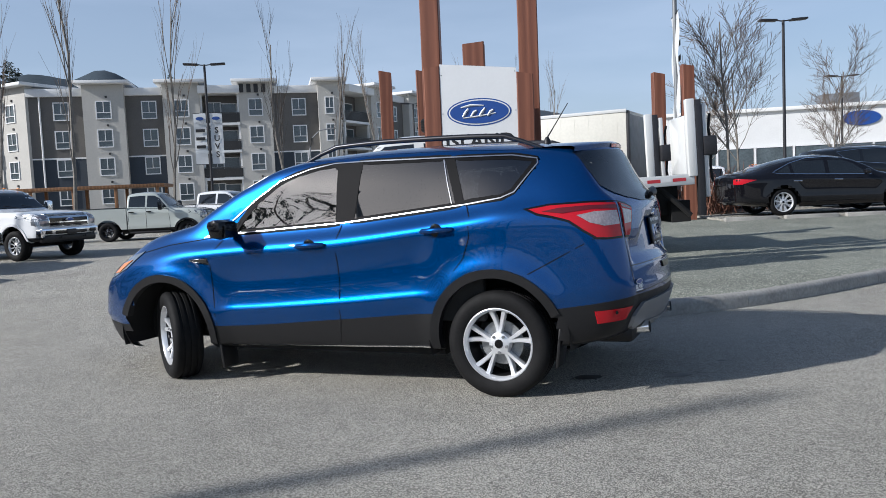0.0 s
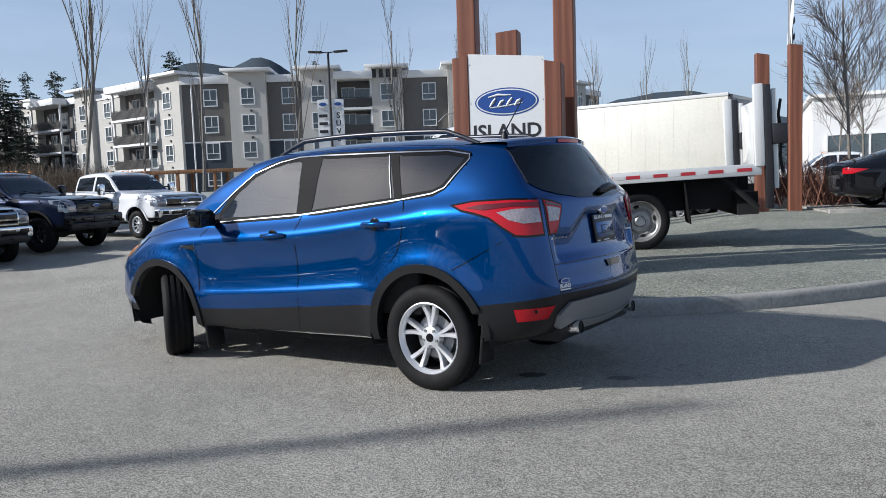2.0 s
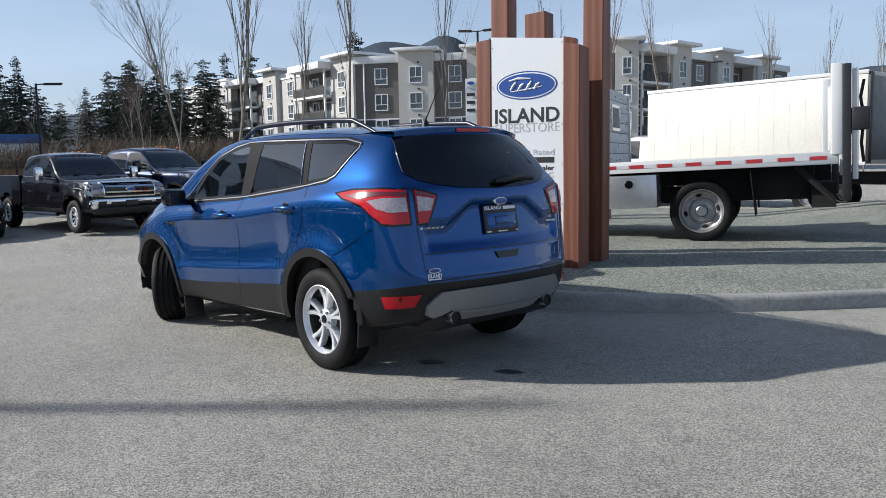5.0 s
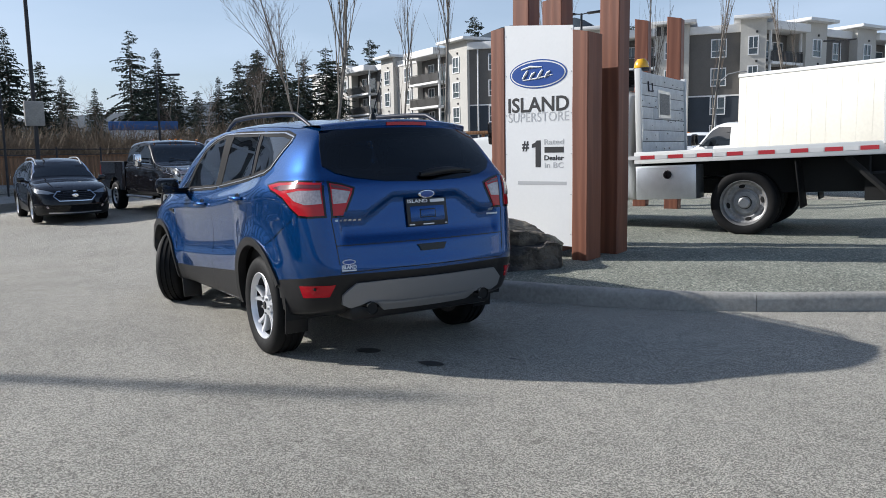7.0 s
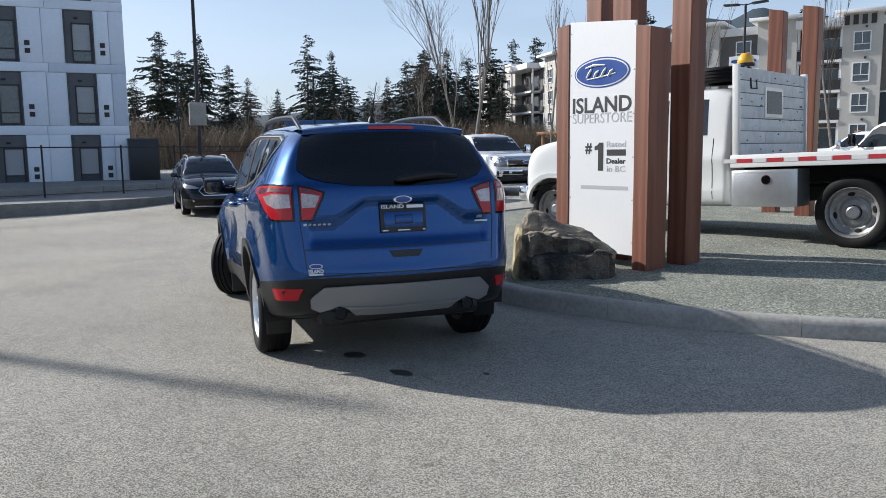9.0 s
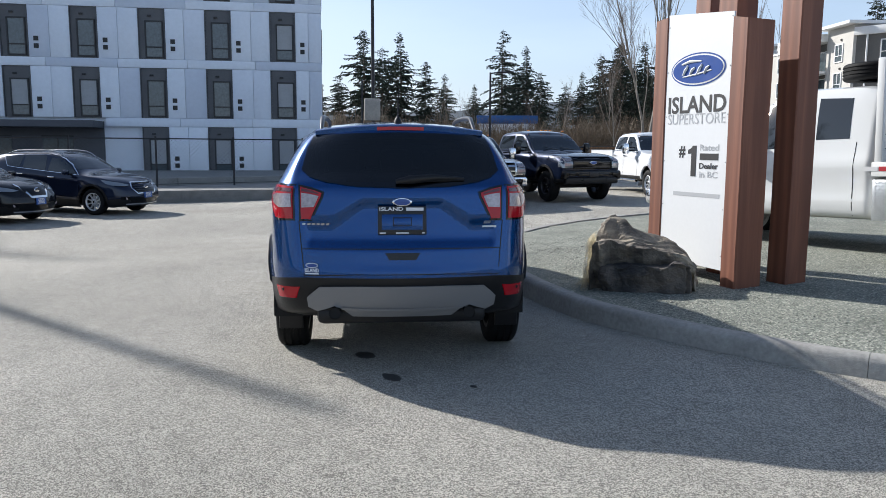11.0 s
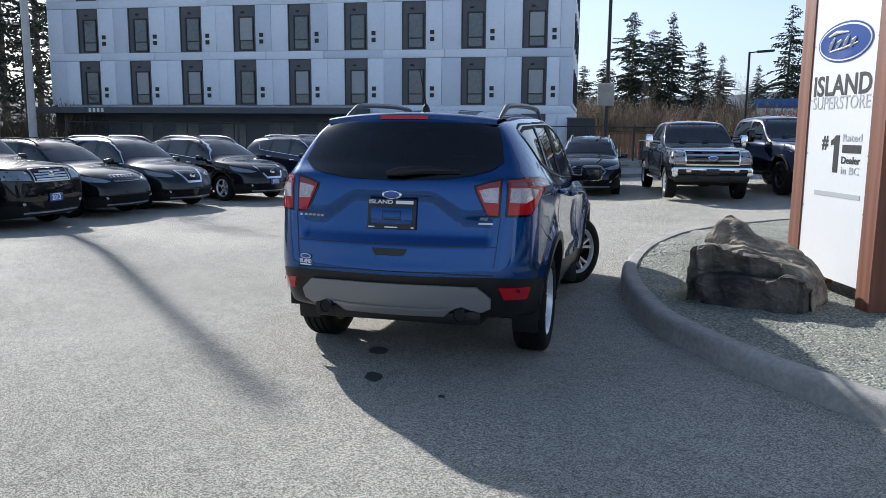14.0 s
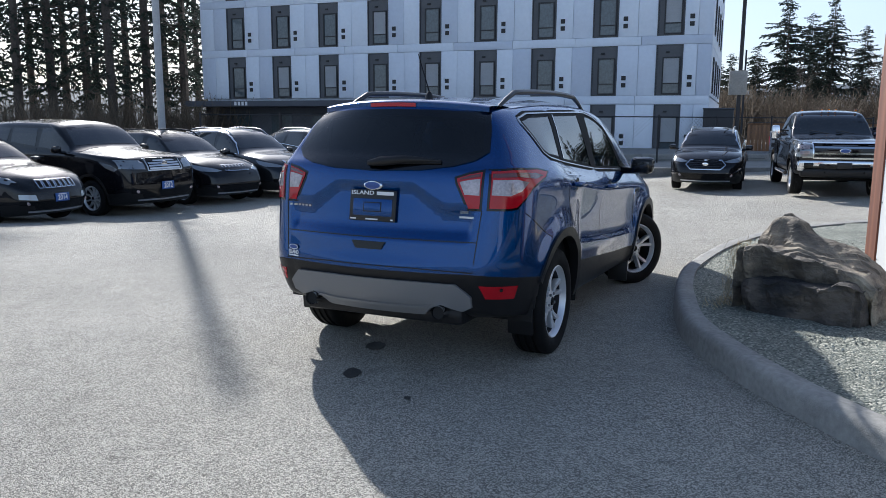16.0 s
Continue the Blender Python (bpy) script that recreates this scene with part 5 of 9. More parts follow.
    half = [(0.30, 0.608), (0.545, 0.602), (0.635, 0.525), (0.628, 0.46), (0.565, 0.432), (0.51, 0.448), (0.45, 0.472), (0.39, 0.450), (0.33, 0.402)]
    skid = half + mirrored(half)[::-1]
    part("skid_plate", patch(tree, skid, "B", 0.022, 0.06, 0.05), M["skid"], car, "silver-grey rear skid plate")
    part("skid_ridge", strip(tree, [(-0.40, 0.462), (-0.27, 0.452), (0.27, 0.452), (0.40, 0.462)], 0.016, "B", 0.030, 0.02), M["skid"], car)
    part("rear_valance", box(-0.66, 0, 0.385, 0.34, 1.15, 0.12, 0.04), M["plastic"], car)
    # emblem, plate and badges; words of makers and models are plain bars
    back = lambda z: tree.ray_cast(Vector((-3, 0, z)), Vector((1, 0, 0)))[0].x
    ex = back(1.158)
    part("emblem", moved(lathe([(0.0, -0.014), (0.05, -0.012), (0.058, -0.006), (0.06, 0.004)], 32), pose(ex - 0.002, 0, 1.158, 0, 0, -90) @ Matrix.Diagonal((1.12, 1, 0.50, 1))), M["chrome"], car, "chrome-rimmed oval emblem")
    part("emblem_field", moved(lathe([(0.0, -0.017), (0.05, -0.0145)], 32), pose(ex - 0.002, 0, 1.158, 0, 0, -90) @ Matrix.Diagonal((1.04, 1, 0.44, 1))), M["sign_blue"], car)
    px = min(back(1.11), back(0.955), back(1.03)) - 0.006
    plate = part("licence_plate", box(0, 0, 0, 0.014, 0.322, 0.190, 0.005), M["plate_black"], car, "black dealer plate")
    plate.matrix_local = pose(px + 0.006, 0, 1.036, 0, 8, 0)
    part("plate_recess", box(-0.0065, 0, -0.012, 0.005, 0.272, 0.104, 0.002), M["blue"], plate, "blue plate inside a black frame")
    part("plate_label", box(-0.0095, 0.0, -0.010, 0.002, 0.125, 0.060, 0.001), M["plate_black"], plate)
    part("plate_label", box(-0.0115, 0.0, -0.010, 0.002, 0.113, 0.048, 0.001), M["blue"], plate)
    lettering("lettering", "ISLAND", 0.034, M["white_ink"], plate, pose(-0.009, 0.072, 0.074, 0, 0, -90), 0.158, bold=0.0007)
    part("lettering_bar", box(-0.009, -0.084, 0.074, 0.004, 0.115, 0.021), M["white_ink"], plate, "white lettering as a bar")
    for y, w in ((0.13, 0.04), (0.0, 0.085), (-0.14, 0.018)):
        part("lettering_bar", box(-0.009, y, -0.084, 0.004, w, 0.008), M["white_ink"], plate)
    # the model's name as slanted strokes
    for k in range(6):
        a = 0.662 - 0.0315 * k
        part("badge", patch(tree, [(a, 1.003), (a - 0.020, 1.003), (a - 0.023, 1.016), (a - 0.003, 1.016)], "B", 0.003), M["trim_line"], car, "small chrome model badge")
    part("badge", patch(tree, [(-0.552, 1.010), (-0.600, 1.010), (-0.605, 1.030), (-0.557, 1.030)], "B", 0.004), M["chrome"], car, "small chrome trim badge")
    part("badge", patch(tree, [(-0.545, 0.982), (-0.640, 0.982), (-0.640, 0.995), (-0.545, 0.995)], "B", 0.004), M["white_ink"], car, "small pale trim badge")
    hit, nor = tree.ray_cast(Vector((-3, 0.598, 0.705)), Vector((1, 0, 0)))[:2]
    nor = nor if nor.x < 0 else -nor
    face = pose(hit.x, hit.y, hit.z, 0, 0, math.degrees(math.atan2(nor.y, nor.x)) + 90)
    sticker = lettering("dealer_sticker", "ISLAND", 0.036, M["white_ink"], car, face @ pose(0, -0.004, 0), 0.098, bold=0.001)
    part("sticker_bar", moved(box(0, -0.004, -0.021, 0.094, 0.002, 0.008), face), M["white_ink"], car, "white dealer sticker")
    part("sticker_oval", moved(ellipse(0, 0.034, 0.044, 0.017, -0.004, 20), face), M["white_ink"], car, "white dealer sticker")
    part("sticker_field", moved(ellipse(0, 0.034, 0.038, 0.0125, -0.0052, 20), face), M["sign_blue"], car)
    # roof spoiler with its brake lamp, wiper, aerial
    sp = []
    for a in np.linspace(-1, 1, 25):
        y, c = 0.600 * a, 1 - a * a
        xe = -0.505 - 0.155 * c
        sp += [(-0.12, y * 1.0, 1.648 + 0.058 * c), (-0.36, y, 1.650 + 0.043 * c), (xe + 0.02, y * 0.985, 1.643 + 0.036 * c), (xe, y * 0.98, 1.634 + 0.034 * c), (xe + 0.004, y * 0.98, 1.606 + 0.024 * c), (xe + 0.06, y * 0.955, 1.600 + 0.022 * c), (-0.40, y * 0.95, 1.602 + 0.03 * c)]
    part("spoiler", (sp, [(k * 7 + q, k * 7 + q + 1, k * 7 + q + 8, k * 7 + q + 7) for k in range(24) for q in range(6)]), M["blue"], car, "blue roof spoiler")
    lv, lf = [], []
    for k in range(9):
        y = -0.16 + 0.04 * k
        c = 1 - (y / 0.6) ** 2
        xe = -0.505 - 0.155 * c - 0.004
        lv += [(xe, y, 1.627 + 0.034 * c), (xe, y, 1.611 + 0.026 * c)]
        lf += [(2 * k, 2 * k + 1, 2 * k + 3, 2 * k + 2)] if k < 8 else []
    part("brake_lamp", (lv, lf), M["red_lens"], car, "high red brake lamp")
    wipe = lambda y, z, d: (lambda h: (h.x - d, y, z))(tree.ray_cast(Vector((-3, y, z)), Vector((1, 0, 0)))[0])
    part("wiper", join(tube([wipe(0.04, 1.292, 0.03), wipe(-0.05, 1.304, 0.042), wipe(-0.20, 1.318, 0.036), wipe(-0.42, 1.312, 0.02)], [0.016, 0.030, 0.026, 0.008], 10), tube([wipe(-0.02, 1.288, 0.016), wipe(-0.2, 1.298, 0.016), wipe(-0.42, 1.302, 0.014)], 0.009, 6)), M["plastic"], car, "black rear wiper")
    part("aerial", join(lathe([(0.030, 0.0), (0.026, 0.03), (0.012, 0.055), (0.0, 0.06)], 14, "z"), tube([(0, 0, 0.05), (-0.05, 0, 0.12), (-0.17, 0, 0.29)], [0.006, 0.0045, 0.003], 6)), M["plastic"], car).location = (-0.14, 0, 1.700)
    # cabin
    hv, nx, ny = [], 16, 9
    for i in range(nx):
        x = -0.45 + 2.0 * i / (nx - 1)
        for j in range(ny):
            u = -1 + 2 * j / (ny - 1)
            hv.append((x, 0.60 * u, float(s["top"](x)) - 0.05 - 0.075 * u * u))
    part("headliner", (hv, [(i * ny + j, (i + 1) * ny + j, (i + 1) * ny + j + 1, i * ny + j + 1) for i in range(nx - 1) for j in range(ny - 1)]), M["headliner"], car, "pale grey headliner")
    part("dashboard", join(box(2.12, 0, 0.98, 0.42, 1.38, 0.30, 0.08), moved(lathe([(0.165, 0.0), (0.185, 0.015), (0.185, 0.03), (0.165, 0.04)], 24, "x"), pose(1.72, 0.38, 1.02, 0, 20, 0))), M["interior"], car)
    for sx, sy in ((1.25, 0.38), (1.25, -0.38), (0.38, 0.42), (0.38, -0.42), (0.38, 0.0)):
        lean = pose(sx, sy, 0.62, 0, -14, 0)
        wid = 0.50 if sx > 1 else 0.42
        seat = part("seat", join(box(sx + 0.22, sy, 0.60, 0.52, wid, 0.20, 0.07), moved(box(0, 0, 0.40, 0.16, wid, 0.66, 0.07), lean)), M["interior"], car)
        part("headrest", moved(box(0.0, 0, 0.83, 0.10, 0.26, 0.19, 0.045), lean), M["interior"], seat)
    part("door_card", join(*[box(1.15, sg * 0.80, 0.80, 2.1, 0.06, 0.60, 0.02) for sg in (1, -1)]), M["interior"], car)
    part("cabin_floor", box(0.85, 0, 0.42, 2.9, 1.4, 0.12), M["interior"], car)
    part("load_cover", box(-0.25, 0, 1.02, 0.7, 1.2, 0.03, 0.01), M["interior"], car)
    part("headlining", box(0.55, 0, 1.59, 1.7, 1.05, 0.02, 0.008), M["interior_light"], car)
    part("rear_view_mirror", box(1.85, 0.0, 1.42, 0.03, 0.25, 0.07, 0.02), M["gloss_black"], car)
    wheel_set(s, car, "split", "alloy", 0.235, 0.246, 0.797, steer=-34)
    # the bonnet end is a little longer than the curves give
    def longer(x):
        return x if x < 1.3 else 1.3 + (x - 1.3) * 1.06

    for o in car.children_recursive:
        if o.parent.name.startswith("wheel") or o.type != "MESH":
            continue
        if o.name.startswith("wheel") and "well" not in o.name:
            o.location.x = longer(o.location.x)
            continue
        for p in o.data.vertices:
            p.co.x = longer(p.co.x)
    return car


blue_suv()
for sx, sy, a, b in ((1.00, 5.45, 0.10, 0.07), (1.61, 5.36, 0.10, 0.055), (2.05, 5.72, 0.03, 0.02)):
    blot = [(sx + a * (1 + 0.25 * noise.noise((k, sx, 0))) * math.cos(k * 0.3927), sy + b * (1 + 0.25 * noise.noise((k, sy, 1))) * math.sin(k * 0.3927)) for k in range(16)]
    solid("oil_stain", ([(x, y, lot(x, y) + 0.004) for x, y in blot], [tuple(range(16))]), M["stain"], "dark oily drip stain on asphalt", "stain", smooth=False)


# ---- the other vehicles ----
def year_plate(car, x, z, text, y=0.0):
    p = part("licence_plate", box(x, y, z, 0.012, 0.31, 0.155, 0.004), M["plate_blue"], car, "blue plate with a model year")
    if text:
        lettering("lettering", text, 0.13, M["white_ink"], p, pose(x + 0.009, y, z - 0.01, 0, 0, 90), 0.22, bold=0.003)
    part("lettering_bar", box(x + 0.008, y, z + 0.058, 0.003, 0.18, 0.016), M["white_ink"], p)


def front_x(tree, y, z):
    hit = tree.ray_cast(Vector((9, y, z)), Vector((-1, 0, 0)))[0]
    return hit.x if hit else 3.6


def suv_other(label, place, s, paint, grille="bars", style="five", alloy="alloy", year="", rails=True, chrome_line=True, grille_box=(0.40, 0.60, 0.86), lamp=None, clad="plastic", k=(1, 1, 1), badge=True, below=2.0, group=""):
    """A parked sport-utility car; k stretches the lines of its windows and lamps with its body."""
    kx, ky, kz = k
    car = thing("parked_car", label, "car", place, group)
    tree = body_of(s, car, paint, clad, below=below)
    P = lambda pts: [(a * kx, b * kz) for a, b in pts]
    Q = lambda pts: [(a * ky, b * kz) for a, b in pts]
    fd = P([(2.22, 1.09), (1.30, 1.175), (1.355, 1.585), (1.50, 1.56), (1.72, 1.47), (1.95, 1.325), (2.13, 1.19)])
    rd = P([(1.21, 1.185), (0.46, 1.255), (0.47, 1.588), (1.18, 1.60)])
    qd = P([(0.35, 1.27), (0.40, 1.585), (-0.20, 1.545), (-0.07, 1.34), (-0.02, 1.315)])
    dlo = P([(2.30, 1.068), (1.25, 1.16), (0.25, 1.255), (-0.03, 1.292), (-0.25, 1.55), (0.38, 1.606), (1.3, 1.614), (1.54, 1.575), (1.76, 1.485), (2.0, 1.335)])
    for view in "LR":
        sg = 1 if view == "L" else -1
        for nm, poly in (("front_door_glass", fd), ("rear_door_glass", rd), ("quarter_glass", qd)):
            part(nm, patch(tree, poly, view, 0.004, 0.12), M["glass_car"], car)
        if chrome_line:
            part("window_trim", strip(tree, dlo, 0.011, view, 0.006, 0.01, True), M["chrome"], car)
        for g in ([(2.32, 1.06), (2.345, 0.75), (2.36, 0.41)], [(1.255, 1.16), (1.245, 0.75), (1.285, 0.27)], [(0.28, 1.26), (0.20, 0.95), (0.215, 0.84)]):
            part("panel_gap", strip(tree, P(g), 0.008, view, 0.002, 0.0), M["gloss_black"], car, smooth=False)
        for ax in s["axles"]:
            part("arch_moulding", strip(tree, arc(ax, s["hub_z"], s["arch"] + 0.012, -6, 186), 0.05, view, 0.010, 0.06), M[clad], car)
        for hx, hz in ((1.45, 1.01), (0.42, 1.09)):
            y = abs(tree.ray_cast(Vector((hx * kx, sg * 3, hz * kz)), Vector((0, -sg, 0)))[0].y)
            part("door_handle", tube([(hx * kx + 0.1, sg * (y + 0.008), hz * kz), (hx * kx, sg * (y + 0.035), hz * kz), (hx * kx - 0.1, sg * (y + 0.008), hz * kz)], 0.015, 6), M[paint] if not chrome_line else M["chrome"], car)
        mirror = part("mirror", moved(box(0, 0, 0, 0.13, 0.19, 0.14, 0.045), pose(2.04 * kx, sg * (1.02 * ky), 1.14 * kz, 0, 0, sg * -8)), M[paint], car)
        part("mirror_foot", tube([(2.09 * kx, sg * 0.85 * ky, 1.08 * kz), (2.05 * kx, sg * 0.97 * ky, 1.10 * kz)], 0.03, 8), M["gloss_black"], mirror)
        if rails:
            rail = []
            for q in range(13):
                x = (-0.25 + 1.95 * q / 12) * kx
                rail.append((x, sg * 0.57 * ky, float(s["top"](x)) - 0.055 + 0.06 * min(1, math.sin(math.pi * q / 12) * 2.6)))
            part("roof_rail", tube(rail, 0.018, 8), M["steel"] if chrome_line else M["gloss_black"], car)
        lp = lamp or [(0.44, 0.80), (0.62, 0.86), (0.80, 0.905), (0.84, 0.86), (0.80, 0.79), (0.60, 0.775)]
        lp = Q(lp) if sg > 0 else mirrored(Q(lp))
        hl = part("headlamp", patch(tree, lp, "F", 0.006, 0.08), M["head_lens"], car, "clear headlamp")
        part("lamp_bezel", patch(tree, grown(lp, 0.012), "F", 0.003, 0.08), M["gloss_black"], hl)
        side = P([(3.02, 0.955), (3.32, 0.90), (3.46, 0.83), (3.40, 0.79), (3.18, 0.85)])
        part("headlamp_return", patch(tree, side, view, 0.005, 0.08), M["head_lens"], car)
        fog = Q([(0.52, 0.40), (0.74, 0.42), (0.76, 0.50), (0.56, 0.49)])
        part("fog_recess", patch(tree, fog if sg > 0 else mirrored(fog), "F", 0.006, 0.08), M["gloss_black"], car)
        fy, fz = sg * 0.64 * ky, 0.455 * kz
        part("fog_lamp", moved(lathe([(0.0, 0.014), (0.036, 0.010), (0.042, 0.0)], 16, "x"), pose(front_x(tree, fy, fz), fy, fz)), M["clear_lens"], car)
    wg = Q([(0.60, 1.60), (0.30, 1.635), (-0.30, 1.635), (-0.60, 1.60), (-0.715, 1.205), (-0.35, 1.225), (0.35, 1.225), (0.715, 1.205)])
    part("windscreen", patch(tree, wg, "F", 0.004, 0.12), M["glass_car"], car, "dark windscreen")
    rg = Q([(0.53, 1.585), (-0.53, 1.585), (-0.62, 1.365), (-0.35, 1.27), (0.35, 1.27), (0.62, 1.365)])
    part("rear_glass", patch(tree, rg, "B", 0.004, 0.12), M["glass_car"], car)
    gw, z0, z1 = grille_box
    intake = Q([(-0.50, 0.33), (0.50, 0.33), (0.56, 0.47), (-0.56, 0.47)])
    part("bumper_intake", patch(tree, intake, "F", 0.005, 0.1), M["gloss_black"], car)
    if grille == "slots":
        gr = part("grille", patch(tree, Q([(-gw, z0), (gw, z0), (gw + 0.03, z1), (-gw - 0.03, z1)]), "F", 0.004, 0.1), M["gloss_black"], car)
        for q in range(7):
            c = -gw + (q + 0.5) * 2 * gw / 7
            w = gw / 7 * 0.72
            slot = [(c - w, z0 + 0.01), (c + w, z0 + 0.01), (c + w * 1.03, z1 - 0.01), (c - w * 1.03, z1 - 0.01)]
            part("slot_frame", strip(tree, Q(slot), 0.016, "F", 0.014, 0.02, True), M["chrome"], gr)
    else:
        shape = {"bars": [(-gw, z0 + 0.05), (-gw * 0.8, z0), (gw * 0.8, z0), (gw, z0 + 0.05), (gw * 0.92, z1), (-gw * 0.92, z1)],
                 "hex": [(-gw, (z0 + z1) / 2), (-gw * 0.75, z0), (gw * 0.75, z0), (gw, (z0 + z1) / 2), (gw * 0.78, z1), (-gw * 0.78, z1)],
                 "vee": [(-gw * 0.55, z0), (gw * 0.55, z0), (gw, z1), (-gw, z1)],
                 "box": [(-gw, z0), (gw, z0), (gw, z1), (-gw, z1)]}[grille]
        gr = part("grille", patch(tree, Q(shape), "F", 0.004, 0.1), M["gloss_black"], car, "dark grille")
        if grille == "vee":
            part("grille_surround", strip(tree, Q([(-gw, z1), (-gw * 0.55, z0 + 0.02), (gw * 0.55, z0 + 0.02), (gw, z1)]), 0.05, "F", 0.014, 0.03), M["chrome"], gr, "chrome V of the grille")
        else:
            part("grille_surround", strip(tree, Q(shape), 0.024, "F", 0.012, 0.03, True), M["chrome"] if grille != "box" else M["silver"], gr)
        if grille in ("bars", "box", "hex"):
            n = 5 if grille != "box" else 4
            for q in range(n):
                zz = z0 + (q + 0.7) * (z1 - z0) / (n + 0.4)
                hw = gw * (0.90 if grille != "hex" else 0.80)
                part("grille_bar", strip(tree, Q([(-hw, zz), (hw, zz)]), 0.014 if grille != "box" else 0.03, "F", 0.010, 0.02), M["silver"] if grille != "hex" else M["dark_alloy"], gr)
        if badge:
            bz = ((z0 + z1) / 2 + 0.02) * kz
            part("emblem", moved(lathe([(0.0, 0.02), (0.07, 0.016), (0.082, 0.0)], 24, "x"), pose(front_x(tree, 0, bz) + 0.012, 0, bz) @ Matrix.Diagonal((1, 1, 0.55 if grille != "vee" else 0.85, 1))), M["chrome"], car, "plain oval emblem")
    part("bumper_lip", strip(tree, Q([(-0.62, 0.30), (0.0, 0.29), (0.62, 0.30)]), 0.03, "F", 0.012, 0.03), M["silver"], car)
    if year:
        year_plate(car, front_x(tree, 0, 0.56 * kz) + 0.016, 0.53 * kz, year)
    wheel_set(s, car, style, alloy, 0.235, s["tyre"] * 0.68)
    part("cabin", join(box(1.0 * kx, 0, 0.85 * kz, 2.0 * kx, 1.35 * ky, 0.4)), M["interior"], car)
    return car


base = suv_spec()
ROW = "cars parked in a row on the lot"
# compact black crossover beside the pickups
suv_other("black compact crossover parked facing the lot, wide mesh grille", pose(-17.7, 14.15, -0.27, 0, 0, -22), resized(base, 1.0, 1.0, 0.985), "black_paint", "hex", "five", "alloy", rails=True, grille_box=(0.50, 0.60, 0.84), group=ROW, k=(1, 1, 0.985))




def at_front(x, y, head, reach):
    """A pose whose car has its nose at (x, y), standing on the lot."""
    a = radians(head)
    return pose(x - reach * math.cos(a), y - reach * math.sin(a), lot(x - 0.62 * reach * math.cos(a), y - 0.62 * reach * math.sin(a)), 0, 0, head)


def row_place(x, y, head, reach, k):
    """The same, for a smaller car of the row."""
    return at_front(x, y, head, k * reach) @ Matrix.Scale(k, 4)


suv_other("navy blue crossover with a framed grille and year plate", row_place(-16.7, 6.85, 43, 3.72, 1.02), resized(base, 1.0, 1.0, 0.99), "navy_paint", "hex", "multi", "alloy", "2020", grille_box=(0.46, 0.58, 0.87), group=ROW, k=(1, 1, 0.99))
suv_other("black mid-size crossover with a chrome V grille and year plate", row_place(-15.2, 4.10, 45, 3.80, 1.00), resized(base, 1.03, 1.03, 1.0, top=knots((-0.80, 1.56), (-0.3, 1.645), (0.4, 1.70), (1.0, 1.70), (1.5, 1.64), (1.85, 1.50), (2.15, 1.32), (2.42, 1.17), (2.6, 1.13), (3.0, 1.09), (3.35, 1.02), (3.6, 0.93), (3.83, 0.80))), "black_paint", "vee", "five", "alloy", "2020", grille_box=(0.42, 0.62, 0.94), group=ROW, k=(1.03, 1.03, 1.0))
suv_other("dark grey crossover with a chrome V grille", row_place(-13.25, 2.30, 51, 3.72, 1.00), resized(base, 1.0, 1.0, 1.0), "grey_paint", "vee", "five", "alloy", "", grille_box=(0.36, 0.64, 0.93), group=ROW)
suv_other("black sport-utility with a seven-slot grille", row_place(-11.67, 1.19, 58, 3.74, 0.98), resized(base, 1.0, 1.0, 1.0, bulge_front=0.05, round_front=([0, 3, 5, 6, 8], [0.24, 0.26, 0.25, 0.22, 0.2])), "black_paint", "slots", "five", "alloy", "", rails=True, chrome_line=False, grille_box=(0.36, 0.78, 0.93), group=ROW)
luxe = resized(base, 1.03, 1.07, 1.09, bulge_front=0.04, bulge_rear=0.02, tumble=0.06,
               top=knots((-0.95, 1.80), (0.4, 1.87), (1.4, 1.855), (1.75, 1.79), (2.05, 1.58), (2.32, 1.345), (2.5, 1.30), (3.2, 1.235), (3.6, 1.17), (3.83, 1.05)),
               belt=knots((-0.98, 1.34), (1.25, 1.29), (2.3, 1.24), (3.0, 1.18), (3.83, 1.0)), crease=knots((-0.98, 1.18), (2.3, 1.12), (3.83, 0.92)),
               roofw=knots((-0.98, 0.72), (1.3, 0.73), (2.3, 0.83), (3.2, 0.84), (3.83, 0.80)),
               rear=([0, 1, 2, 5, 6, 8], [-0.85, -0.92, -0.98, -0.97, -0.92, -0.94]), round_front=([0, 3, 5, 6, 8], [0.22, 0.24, 0.22, 0.18, 0.16]), long_front=0.4)
suv_other("large black luxury sport-utility with a silver box grille and year plate", row_place(-9.6, 0.20, 64, 3.83, 1.03), luxe, "black_paint", "box", "multi", "alloy", "2012", rails=False, chrome_line=False, grille_box=(0.40, 0.80, 0.99), lamp=[(0.46, 0.82), (0.46, 0.97), (0.84, 0.985), (0.86, 0.84)], group=ROW, k=(1.03, 1.07, 1.12))
suv_other("black sport-utility with slim lamps, seven-slot grille and year plate", row_place(-7.4, -0.87, 70, 3.74, 0.95), resized(base, 1.0, 1.0, 0.99, bulge_front=0.05), "black_paint", "slots", "five", "dark_alloy", "2014", rails=True, chrome_line=False, grille_box=(0.42, 0.70, 0.86), lamp=[(0.50, 0.50), (0.52, 0.60), (0.76, 0.62), (0.76, 0.53)], group=ROW)


